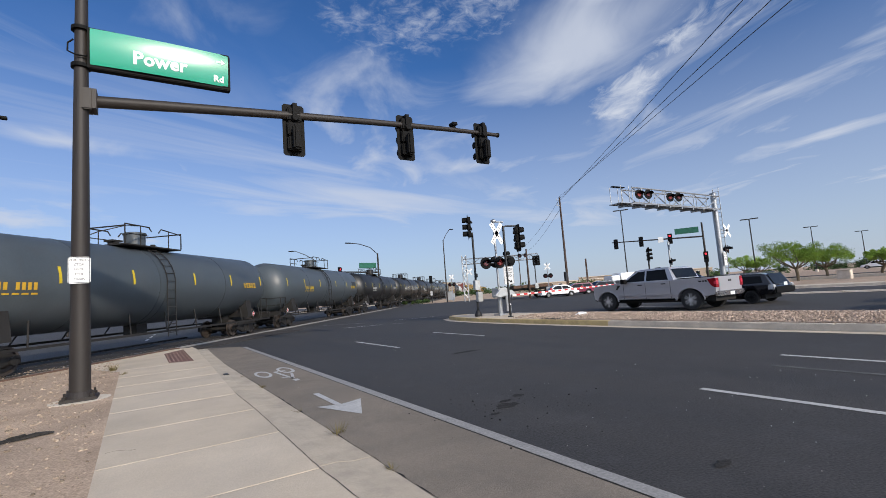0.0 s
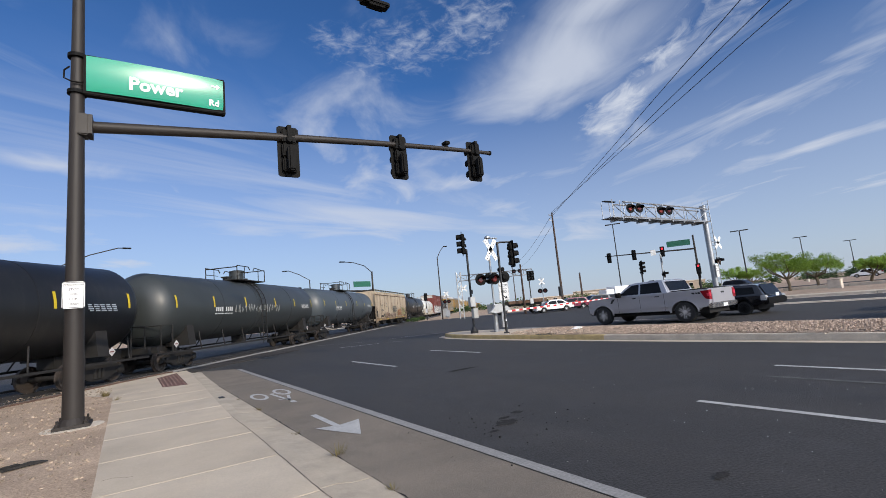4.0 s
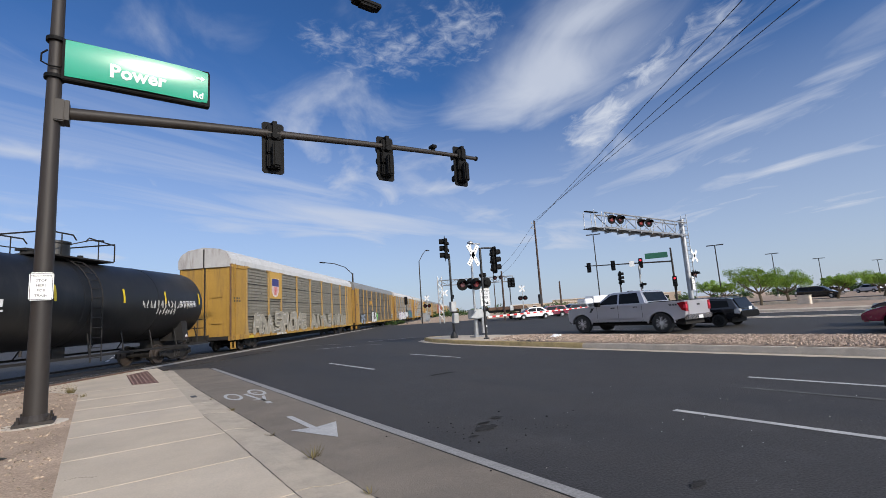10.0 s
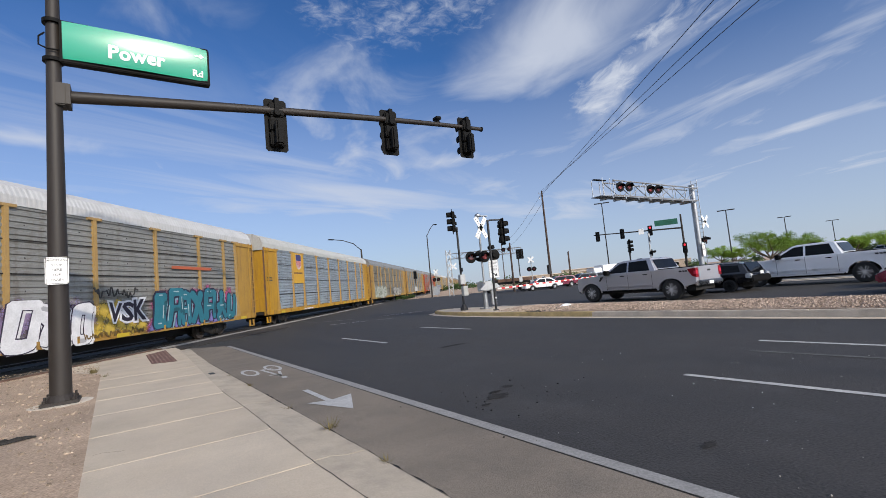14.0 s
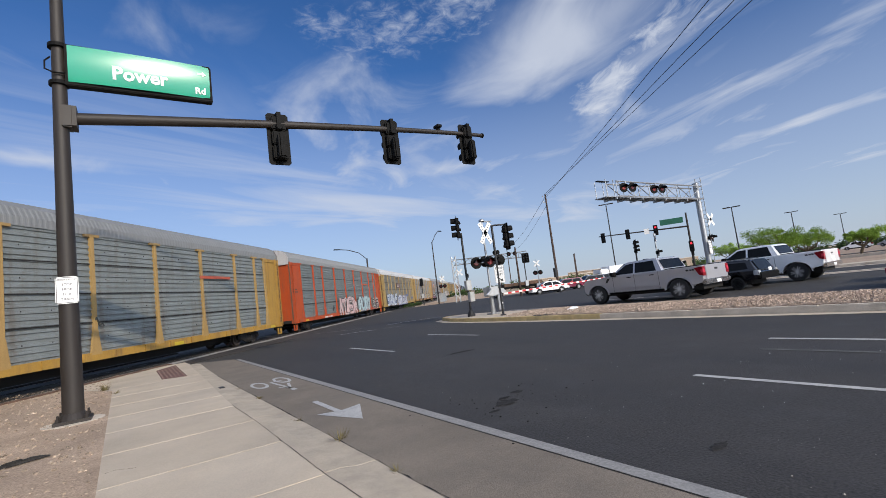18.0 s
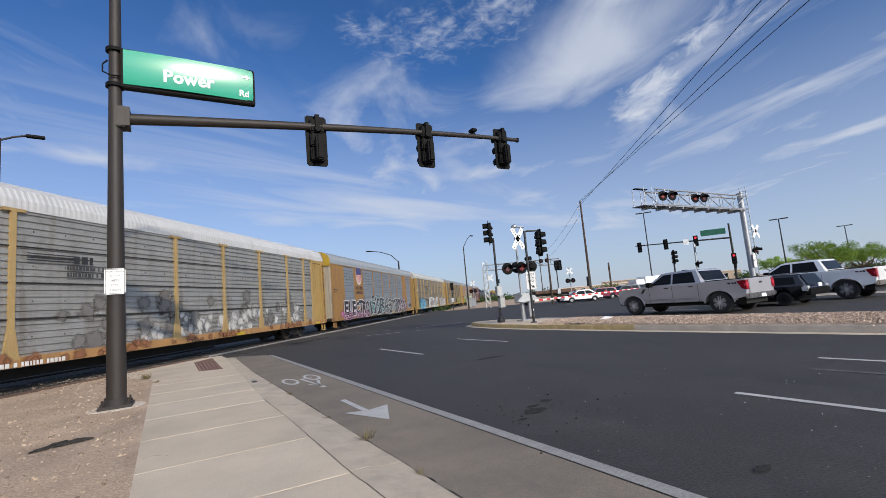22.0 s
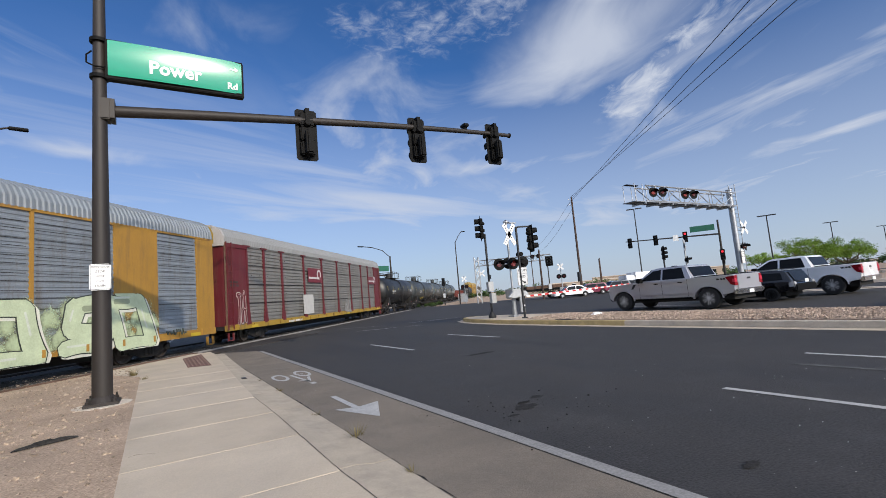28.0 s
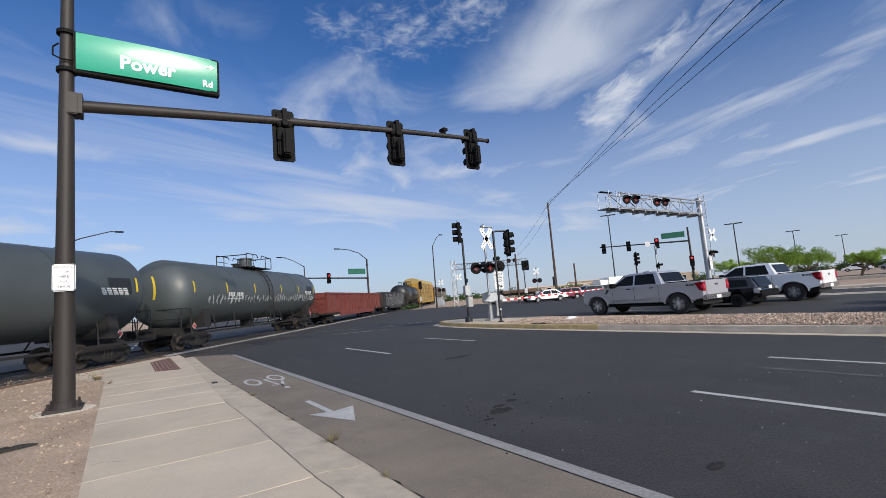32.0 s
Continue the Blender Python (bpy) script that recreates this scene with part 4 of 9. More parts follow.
def bubble(car, word, x0, x1, z0, z1, fill, edge, seed, y=-1.60, fat=0.05, rim=0.055, slant=0.0):
    """Sprayed block letters that jostle: a broad rim layer, then the filling, letter by letter."""
    rnd = random.Random(seed)
    n = len(word)
    cell = (x1 - x0) / n
    layers = [("spray_outline", rim, edge, 0.0), ("spray_filling", 0.0, fill, -0.006)]
    spots = []
    for ch in word:
        spots.append((rnd.uniform(-7, 7), rnd.uniform(0.92, 1.12), rnd.uniform(-0.05, 0.05), rnd.uniform(0.98, 1.16)))
    for name, extra, color, dy in layers:
        out = nb()
        for i, ch in enumerate(word):
            turn, tall, lift, wide = spots[i]
            ref = letters(ch, 1.0, 0.001, fat * 0.6)
            lo = [min(v.co[k] for v in ref.verts) for k in (0, 2)]
            hi = [max(v.co[k] for v in ref.verts) for k in (0, 2)]
            ref.free()
            g = letters(ch, 1.0, 0.001, fat * 0.6 + extra)
            cx, cz = (lo[0] + hi[0]) / 2, (lo[1] + hi[1]) / 2
            sx, sz = cell * wide / (hi[0] - lo[0] + 0.05), (z1 - z0) * tall / (hi[1] - lo[1] + 0.05)
            m = pose(x0 + cell * (i + 0.5), y + dy - 0.0012 * (i % 3), (z0 + z1) / 2 + lift, 0, turn, 0) @ Matrix(((sx, 0, slant, 0), (0, 1, 0, 0), (0, 0, sz, 0), (0, 0, 0, 1))) @ pose(-cx, 0, -cz)
            bmesh.ops.transform(g, matrix=m, verts=g.verts[:])
            me = bpy.data.meshes.new("letter")
            g.to_mesh(me)
            g.free()
            out.from_mesh(me)
            bpy.data.meshes.remove(me)
        part(name, out, "spray", car, "sprayed graffiti lettering" if extra == 0 else "", color)["kind"] = "stuff"


def scrawl_flat(car, x0, x1, z0, z1, color, seed, y=-1.59, r=0.022):
    """A quick one-line tag in thin round strokes on a flat side."""
    rnd = random.Random(seed)
    bm = nb()
    n = max(5, int((x1 - x0) / (z1 - z0) * 9))
    pts = [Vector((x0 + (x1 - x0) * (i + rnd.uniform(-0.8, 0.8)) / n, y, rnd.uniform(z0, z1))) for i in range(n + 1)]
    line_ = []
    for a, b, c in zip(pts, pts[1:], pts[2:]):
        p, q = (a + b) / 2, (b + c) / 2
        line_ += [p * (1 - t) ** 2 + b * 2 * t * (1 - t) + q * t * t for t in (0, 0.25, 0.5, 0.75)]
    for a, b in zip(line_, line_[1:]):
        if (b - a).length > 1e-4:
            tube(bm, a, b, r, seg=4, caps=False)
    part("spray_scrawl", bm, "spray", car, "thin sprayed scrawl", color)["kind"] = "stuff"


def ladder(car, x, y0, z0, z1, color, w=0.42, along="x"):
    def make():
        bm = nb()
        n = int((z1 - z0) / 0.38)
        for sx in (-w / 2, w / 2):
            box(bm, sx - 0.02, sx + 0.02, -0.02, 0.02, z0, z1)
        for i in range(n):
            z = z0 + 0.2 + i * 0.38
            box(bm, -w / 2, w / 2, -0.015, 0.015, z - 0.015, z + 0.015)
        return bm
    put("ladder", "ladder/%.2f/%.2f/%.2f" % (w, z0, z1), make, "rail_paint", car, color=color, at=pose(x, y0, 0, 0, 0, 0 if along == "x" else 90))


# -- auto rack wagon --
RACK_L, RACK_W = 13.55, 1.50


def rack_roof(depth=0.007):
    bm = nb()
    prof = [(-1.53, 5.07), (-1.515, 5.36), (-1.36, 5.68), (-0.92, 5.94), (0, 6.08), (0.92, 5.94), (1.36, 5.68), (1.515, 5.36), (1.53, 5.07)]
    n = 600
    rows = []
    for i in range(n + 1):
        x = -RACK_L + 2 * RACK_L * (i // 2 * 2 + (0.7 if i % 2 else 0)) / n
        e = depth if i % 4 in (1, 2) else 0.0
        rows.append([bm.verts.new((x, y * (1 + e * 0.6), z + (e if z > 5.2 else 0.0))) for y, z in prof])
    for a, b in zip(rows, rows[1:]):
        for i in range(len(prof) - 1):
            bm.faces.new((a[i], b[i], b[i + 1], a[i + 1]))
    for r in (rows[0], rows[-1][::-1]):
        bm.faces.new(r)
    bmesh.ops.recalc_face_normals(bm, faces=bm.faces[:])
    return bm


def rib_panel(w, ribs=21, z0=0.97, z1=5.10, depth=0.042):
    def make():
        bm = nb()
        prev = None
        h = (z1 - z0) / ribs
        for i in range(ribs):
            z = z0 + i * h
            for zz, d in ((z, 0.0), (z + 0.34 * h, 0.0), (z + 0.44 * h, -depth), (z + 0.88 * h, -depth), (z + 0.98 * h, 0.0)):
                row = [bm.verts.new((x, d, zz)) for x in (-w / 2, w / 2)]
                if prev:
                    bm.faces.new((prev[0], prev[1], row[1], row[0]))
                prev = row
        return bm
    return make


def panel_holes(w):
    """Rows of short dark slots in the hollows between the ribs."""
    def make():
        bm = nb()
        h = (5.10 - 0.97) / 21
        n = int((w - 0.3) / 0.11)
        for i in range(21):
            z = 0.97 + i * h + 0.17 * h
            box(bm, -w / 2 + 0.05, w / 2 - 0.05, -0.004, 0.004, z - 0.020, z - 0.004)
            if i > 6:
                for k in range(n):
                    x = -w / 2 + 0.15 + 0.11 * k
                    if (k // 7) % 2 == i % 2:
                        box(bm, x, x + 0.055, -0.046, -0.038, z + 0.11, z + 0.126)
        return bm
    return make


def slot_panel(w):
    """A galvanised panel with rows of dark louvre slots."""
    def make():
        return rib_panel(w, 26, depth=0.022)()
    return make


def slots(w):
    def make():
        bm = nb()
        for z in (1.9, 2.45, 2.95, 3.45, 3.95, 4.45):
            for k in range(2):
                box(bm, -w / 2 + 0.1, w / 2 - 0.1, -0.018, -0.005, z + 0.22 * k, z + 0.22 * k + 0.014)
        return bm
    return make


def rack_end():
    bm = nb()
    prism(bm, [(-1.5, 0.95), (1.5, 0.95), (1.5, 5.36), (1.33, 5.68), (0.9, 5.93), (0, 6.05), (-0.9, 5.93), (-1.33, 5.68), (-1.5, 5.36)], -0.05, 0.0, "x")
    return bm


def end_ribs_on(door):
    """Upright ribs and two bars on an end door."""
    for y in (-1.38, -0.12, 0.12, 1.38):
        put("rib", "rack_end_rib", lambda: bx(-0.09, -0.05, -0.06, 0.06, 1.0, 4.9), "rail_paint", door, color=tuple(door.color)[:3], at=pose(0, y, 0))
    put("seam", "rack_end_seam", lambda: bx(-0.056, -0.05, -0.05, 0.05, 1.0, 5.2), "under", door)
    for y, z in ((-0.75, 3.2), (0.75, 3.2), (-0.75, 1.7)):
        put("handrail", "rack_end_bar", lambda: bx(-0.12, -0.09, -0.3, 0.3, -0.03, 0.03), "rail_paint", door, color=tuple(door.color)[:3], at=pose(0, y, z))


def rack_cap():
    bm = nb()
    prism(bm, [(-1.51, 4.90), (1.51, 4.90), (1.53, 5.37), (1.37, 5.70), (0.93, 5.96), (0, 6.09), (-0.93, 5.96), (-1.37, 5.70), (-1.53, 5.37)], -0.14, 0.0, "x")
    return bm


def rack_sill():
    bm = nb()
    box(bm, -RACK_L, RACK_L, -1.56, -1.40, 0.70, 0.98)
    for i in range(19):
        x = -12.6 + 1.4 * i
        box(bm, x - 0.05, x + 0.05, -1.60, -1.40, 0.72, 0.95)
    return bm


# where the uprights stand along a wagon's side
RACK_POSTS = (-11.67, -9.05, -6.98, -3.93, -0.86, 2.22, 5.30, 8.30, 10.47, 11.67)


def rack_post():
    bm = nb()
    box(bm, -0.07, 0.07, -0.05, 0.05, 0.9, 5.06)
    prism(bm, [(-0.22, 0.9), (0.22, 0.9), (0.09, 1.75), (-0.09, 1.75)], -0.045, 0.03, "y")
    box(bm, -0.30, 0.30, -0.06, 0.03, 5.0, 5.09)
    return bm


def end_bay(w):
    def make():
        bm = nb()
        box(bm, -w / 2, w / 2, -0.04, 0.04, 0.95, 5.06)
        box(bm, -w / 2 + 0.15, w / 2 - 0.15, -0.06, -0.04, 1.1, 4.7)
        box(bm, -w / 2, w / 2, -0.09, -0.03, 4.86, 5.0)
        return bm
    return make


def rack_bolts():
    """Small dark fixings in rows over the side panels."""
    bm = nb()
    for a, b in zip(RACK_POSTS, RACK_POSTS[1:]):
        for k in (-0.31, 0.0, 0.31):
            for z in (1.5, 2.5, 3.5, 4.5):
                x = mid(a, b) + k * (b - a)
                box(bm, x - 0.012, x + 0.012, -1.508, -1.49, z - 0.02, z + 0.02)
    return bm


def autorack(s0, label, frame_c, panel_c, roof_c, end_c=None, cap_c=None, sill_c=None, style="posts", shift=0.0, skip=(), holes=False):
    car = thing("autorack_wagon", label, "train wagon", group="wagons of the freight train")
    end_c = end_c or frame_c
    sill_c = sill_c or frame_c
    ribs = 0.034 if style == "bays" else 0.02 if frame_c == ORANGE else 0.007
    put("roof", "rack_roof/%.3f" % ribs, lambda: rack_roof(ribs), "roof_paint", car, "ribbed metal roof", roof_c)
    put("side_sill", "rack_sill", rack_sill, "rail_paint", car, color=sill_c)
    put("side_sill", "rack_sill", rack_sill, "rail_paint", car, color=sill_c, at=pose(0, 0, 0, 0, 0, 180))
    put("floor_frame", "rack_floor", lambda: box(bx(-13.5, 13.5, -1.4, 1.4, 0.75, 1.0), -10.5, 10.5, -0.35, 0.35, 0.32, 0.75), "under", car)
    put("far_wall", "rack_far", lambda: bx(-13.5, 13.5, 1.46, 1.52, 0.95, 5.08), "galv_panel", car, color=panel_c)
    for d in (-1, 1):
        door = put("end_door", "rack_end", rack_end, "rail_paint", car, color=end_c, at=pose(d * 13.46, 0, 0, 0, 0, 0 if d < 0 else 180))
        end_ribs_on(door)
        put("end_cap", "rack_cap", rack_cap, "rail_paint", car, color=cap_c or roof_c, at=pose(d * 13.5, 0, 0, 0, 0, 0 if d < 0 else 180))
        put("cap_seam", "rack_cap_seam", lambda: bx(-0.155, -0.138, -0.035, 0.035, 4.92, 5.98), "under", car, at=pose(d * 13.5, 0, 0, 0, 0, 0 if d < 0 else 180))
        bogie(car, d * 10.1)
        coupler(car, d * 13.4, d)
        if style == "posts":
            ladder(car, d * 13.30, -1.60, 0.75, 5.1, frame_c)
        put("step", "rack_step", lambda: box(box(bx(-0.22, -0.18, -1.55, -1.45, 0.25, 0.6), 0.18, 0.22, -1.55, -1.45, 0.25, 0.6), -0.22, 0.22, -1.55, -1.45, 0.22, 0.27), "rail_paint", car, color=frame_c, at=pose(d * 13.2, 0, 0))
    if style == "posts":
        for d in (-1, 1):
            put("end_bay", "end_bay/1.85", end_bay(1.85), "rail_paint", car, color=frame_c, at=pose(d * 12.595, -1.50, 0))
        xs = [RACK_POSTS[0]] + [x + shift for x in RACK_POSTS[1:-1]] + [RACK_POSTS[-1]]
        for a, b in zip(xs, xs[1:]):
            w = b - a
            put("side_panel", "rib_panel/%.2f" % w, rib_panel(w), "galv_panel", car, color=panel_c, at=pose(mid(a, b), -1.455, 0))
            if style == "posts" and holes:
                put("perforation", "holes/%.2f" % w, panel_holes(w), "under", car, at=pose(mid(a, b), -1.455, 0))["kind"] = "stuff"
        for i, x in enumerate(xs):
            if i in skip:
                continue
            put("post", "rack_post", rack_post, "rail_paint", car, color=tuple(0.7 * a + 0.3 * b for a, b in zip(frame_c, (0.54, 0.46, 0.32))) if frame_c[1] > 0.2 else frame_c, at=pose(x, -1.52, 0))
        for d in (-1, 1):
            put("corner_trim", "rack_trim", lambda: bx(-0.05, 0.05, -0.045, 0.03, 0.72, 5.06), "rust", car, "rust-brown corner edge", at=pose(d * 13.50, -1.52, 0))
        put("panel_bolts", "rack_bolts", rack_bolts, "under", car)["kind"] = "stuff"
        for z in (2.0, 3.02, 4.04):
            put("seam_rail", "rack_seam", lambda: bx(-11.67, 11.67, -1.516, -1.49, -0.017, 0.017), "under", car, at=pose(0, 0, z))
    else:
        # broad painted bays between galvanised louvred panels
        for x, w in ((-12.2, 2.6), (-7.42, 2.34), (9.1, 2.0), (12.95, 1.15)):
            put("painted_bay", "flat_bay/%.2f" % w, (lambda w=w: bx(-w / 2, w / 2, -0.03, 0.03, 0.95, 5.06)), "rail_paint", car, color=frame_c, at=pose(x, -1.50, 0))
        for x0, x1 in ((-10.9, -8.59), (-6.25, -3.32), (-3.22, -0.25), (-0.15, 2.6), (2.7, 5.25), (5.35, 8.1), (10.1, 12.37)):
            w = x1 - x0
            put("side_panel", "slot_panel/%.2f" % w, slot_panel(w), "galv_panel", car, color=panel_c, at=pose((x0 + x1) / 2, -1.475, 0))
            put("louvre", "slots/%.2f" % w, slots(w), "under", car, at=pose((x0 + x1) / 2, -1.49, 0))
        for x in (-3.27, -0.2, 2.65, 5.3):
            put("post", "slim_post", lambda: bx(-0.05, 0.05, -0.04, 0.04, 0.95, 5.06), "rail_paint", car, color=frame_c, at=pose(x, -1.50, 0))
        put("eave_rail", "rack_eave", lambda: bx(-13.4, 13.4, -1.54, -1.45, 5.00, 5.09), "rail_paint", car, color=frame_c)
    bars(car, -12.9, 3.1, 0.7, 0.10, 2, (0.05, 0.04, 0.03), -1.575, seed=int(s0))
    bars(car, -6.5, 0.78, 1.8, 0.12, 1, (0.8, 0.8, 0.78), -1.605, seed=int(s0) + 1)
    for x in (-11.5, 3.0, 11.8):
        patch(car, "reflector", rect(x, x + 0.6, 0.72, 0.86), -1.605, (0.62, 0.45, 0.03))
    TRAIN.append((car, s0 + (0.5 if 400 < s0 < 470 else 0.0)))
    return car


# -- tank wagon --


def tank_shell():
    bm = nb()
    L, r = 8.35, 1.60
    prof = [(-L - 0.62, 0.05), (-L - 0.58, 0.48), (-L - 0.46, 0.90), (-L - 0.25, 1.27), (-L + 0.0, 1.50), (-L + 0.25, r)]
    prof += [(-4.0, r + 0.001), (0, r + 0.002), (4.0, r + 0.001)] + [(-a, b) for a, b in reversed(prof[:6])]
    lathe(bm, prof, 36, "x")
    return moved(bm, 0, 0, 2.72)


def tank_band():
    bm = lathe(nb(), [(-0.03, 1.595), (-0.03, 1.612), (0.03, 1.612), (0.03, 1.595)], 36, "x", False)
    return moved(bm, 0, 0, 2.72)


def tank_platform():
    bm = nb()
    box(bm, -1.6, 1.6, -0.95, 0.95, 4.30, 4.35)
    return bm


def tank_railing():
    bm = nb()
    for y in (-0.95, 0.95):
        pipe(bm, [(-1.6, y, 4.35), (-1.6, y, 5.12), (-0.35, y, 5.12), (-0.2, y, 4.95)], 0.028, 6)
        pipe(bm, [(0.2, y, 4.95), (0.35, y, 5.12), (1.6, y, 5.0), (1.6, y, 4.35)], 0.028, 6)
        pipe(bm, [(-1.6, y, 4.75), (-0.4, y, 4.75)], 0.02, 6)
        for x in (-0.8, 0.8):
            pipe(bm, [(x, y, 4.35), (x, y, 5.1)], 0.022, 6)
    for x in (-1.6, 1.6):
        pipe(bm, [(x, -0.95, 5.05), (x, 0.95, 5.05)], 0.028, 6)
    return bm


def tank_dome():
    bm = nb()
    lathe(bm, [(4.2, 0.40), (4.90, 0.40), (4.92, 0.44), (4.98, 0.44), (5.03, 0.25), (5.05, 0.08)], 20, "z")
    return bm


def tank_ladder():
    bm = nb()
    pts = []
    for i in range(9):
        a = radians(-8 + 11.5 * i)
        pts.append((-(1.68 * math.cos(a)), 2.72 + 1.68 * math.sin(a)))
    for sx in (-0.24, 0.24):
        pipe(bm, [(sx, -1.69, 0.55)] + [(sx, y, z) for y, z in pts], 0.022, 6)
    rungs = [(-1.69, 0.7), (-1.69, 1.05), (-1.69, 1.4), (-1.69, 1.75), (-1.69, 2.1), (-1.69, 2.45)] + pts[1::1]
    for y, z in rungs:
        pipe(bm, [(-0.24, y, z), (0.24, y, z)], 0.016, 5)
    return bm


def tank_frame():
    bm = nb()
    for d in (-1, 1):
        box(bm, *sorted((d * 6.0, d * 9.15)), -0.33, 0.33, 0.75, 1.15)
        box(bm, *sorted((d * 8.95, d * 9.1)), -1.5, 1.5, 0.85, 1.1)
        prism(bm, [(-1.5, 1.0), (1.5, 1.0), (1.35, 2.0), (0.9, 1.55), (-0.9, 1.55), (-1.35, 2.0)], *sorted((d * 6.5, d * 7.0)), "x")
    for sy in (-1.45, 1.45):
        box(bm, -9.0, 9.0, sy - 0.05, sy + 0.05, 0.72, 0.80)
        for i in range(9):
            x = -8.0 + 2.0 * i
            pipe(bm, [(x, sy, 0.76), (x + 0.35, sy * 0.75, 1.6)], 0.03, 5)
    box(bm, -0.3, 0.3, -0.3, 0.3, 0.7, 1.35)
    return bm


def tank_end_rail():
    bm = nb()
    for y in (-1.45, 1.45):
        pipe(bm, [(0, y, 1.05), (0, y, 1.95), (-0.7, y, 1.95), (-0.7, y, 0.8)], 0.025, 6)
    pipe(bm, [(0, -1.45, 1.95), (0, 1.45, 1.95)], 0.025, 6)
    pipe(bm, [(0, -1.45, 1.5), (0, 1.45, 1.5)], 0.02, 6)
    return bm


def on_shell(car, name, x, ang, w, h, color, r=1.615, label=""):
    """A small painted mark that lies on the curved shell; ang is its height angle in degrees."""
    bm = nb()
    n = max(1, int(h / 0.12))
    rows = []
    for i in range(n + 1):
        a = radians(ang) + (i / n - 0.5) * h / r
        rows.append([bm.verts.new((x + sx * w / 2, -r * math.cos(a), 2.72 + r * math.sin(a))) for sx in (-1, 1)])
    for a, b in zip(rows, rows[1:]):
        bm.faces.new((a[0], a[1], b[1], b[0]))
    return part(name, bm, "decal", car, label, color)


def scrawl(car, x0, x1, ang, h, color, seed, r=1.617):
    """A thin sprayed scrawl on the curved shell."""
    rnd = random.Random(seed)
    bm = nb()
    x, step = x0, h * 0.62

    def pt(px, ph):
        a = radians(ang) + ph / r
        return Vector((px, -r * math.cos(a), 2.72 + r * math.sin(a)))
    while x < x1:
        pts = [(x + rnd.uniform(0, 0.7) * step, rnd.uniform(-0.5, 0.5) * h) for _ in range(7)]
        for a, b in zip(pts, pts[1:]):
            for k in range(3):
                p = pt(a[0] + (b[0] - a[0]) * k / 3, a[1] + (b[1] - a[1]) * k / 3)
                q = pt(a[0] + (b[0] - a[0]) * (k + 1) / 3, a[1] + (b[1] - a[1]) * (k + 1) / 3)
                tube(bm, p, q, 0.013, seg=4)
        x += step
    part("spray_scrawl", bm, "spray", car, "thin sprayed scrawl", color)["kind"] = "stuff"


def tankwagon(s0, label, color, ticks=(0.75, 0.55, 0.02), length=18.3, number=(0.75, 0.75, 0.72), number_x=-4.7, panel=False, trim=None):
    car = thing("tank_wagon", label, "train wagon", group="wagons of the freight train")
    k = (length - 1.2) / 17.94
    root = car
    metal, tag = ("under", "") if trim is None else ("rail_paint", "/pale")
    put("tank", "tank_shell", tank_shell, "tank_paint", root, color=color, smooth=True, at=Matrix.Diagonal((k, 1, 1, 1)))
    for x in (-0.55, -0.15, 4.2, -4.2):
        put("band", "tank_band", tank_band, "tank_paint", root, color=tuple(c * 0.8 for c in color), at=pose(x * k, 0, 0), smooth=True)
    put("platform", "tank_platform" + tag, tank_platform, metal, root, color=trim)
    put("railing", "tank_railing" + tag, tank_railing, metal, root, color=trim)
    put("dome", "tank_dome", tank_dome, "tank_paint", root, color=color, smooth=True)
    put("valve", "tank_valve", lambda: tube(tube(nb(), (1.05, 0, 4.25), (1.05, 0, 4.52), 0.16, seg=10), (1.05, 0, 4.52), (1.05, 0, 4.60), 0.10, seg=10), "under", root)
    put("valve", "tank_valve2", lambda: box(tube(nb(), (-1.1, 0, 4.25), (-1.1, 0, 4.5), 0.2, seg=10), -1.35, -0.85, -0.2, 0.2, 4.5, 4.58), "under", root)
    put("ladder", "tank_ladder" + tag, tank_ladder, metal, root, color=trim)
    put("underframe", "tank_frame" + tag, tank_frame, metal, root, color=trim, at=Matrix.Diagonal((k, 1, 1, 1)))
    for d in (-1, 1):
        bogie(car, d * (length / 2 - 2.45))
        coupler(car, d * (length / 2 - 0.6), d)
        put("end_rail", "tank_end_rail" + tag, tank_end_rail, metal, root, color=trim, at=pose(d * (length / 2 - 0.75), 0, 0, 0, 0, 0 if d > 0 else 180))
    for i, x in enumerate((-8.0, -5.1, -2.0, 1.7, 4.7, 7.8)):
        on_shell(car, "reflector", x * k, 8, 0.10, 0.55, ticks)
    # painted reporting marks as plain bars
    rnd = random.Random(int(s0))
    for i in range(9):
        if i == 4:
            continue
        on_shell(car, "lettering", number_x + 0.17 * i, -5, 0.11, 0.22, number)
    for i in range(6):
        on_shell(car, "lettering", number_x + 0.27 * i, -13, 0.2, 0.055, number)
    for i in range(5):
        for j, a in enumerate((2.5, 0.2, -2.2, -4.6)):
            on_shell(car, "lettering", 6.0 * k + 0.25 * i + 0.03 * j, a, 0.16 + 0.03 * ((i + j) % 3), 0.045, number)
    for d in (-1, 1):
        x = d * (length / 2 - 2.0) - 0.35
        pl = patch(car, "placard", [(x - 0.16, 1.12), (x, 0.96), (x + 0.16, 1.12), (x, 1.28)], -1.47, (0.72, 0.70, 0.68), "diamond hazard placard")
        inner = (0.55, 0.03, 0.04) if s0 < 40 or s0 > 620 else (0.62, 0.60, 0.58)
        patch(pl, "placard_field", [(x - 0.12, 1.12), (x, 1.0), (x + 0.12, 1.12), (x, 1.24)], -1.475, inner)
        patch(pl, "placard_bar", rect(x - 0.09, x + 0.09, 1.10, 1.14), -1.48, (0.2, 0.05, 0.05) if s0 >= 40 else (0.75, 0.72, 0.7))
        put("placard_post", "placard_post", lambda: bx(-0.03, 0.03, -1.47, -1.43, 0.80, 1.25), "under", car, at=pose(x, 0, 0))
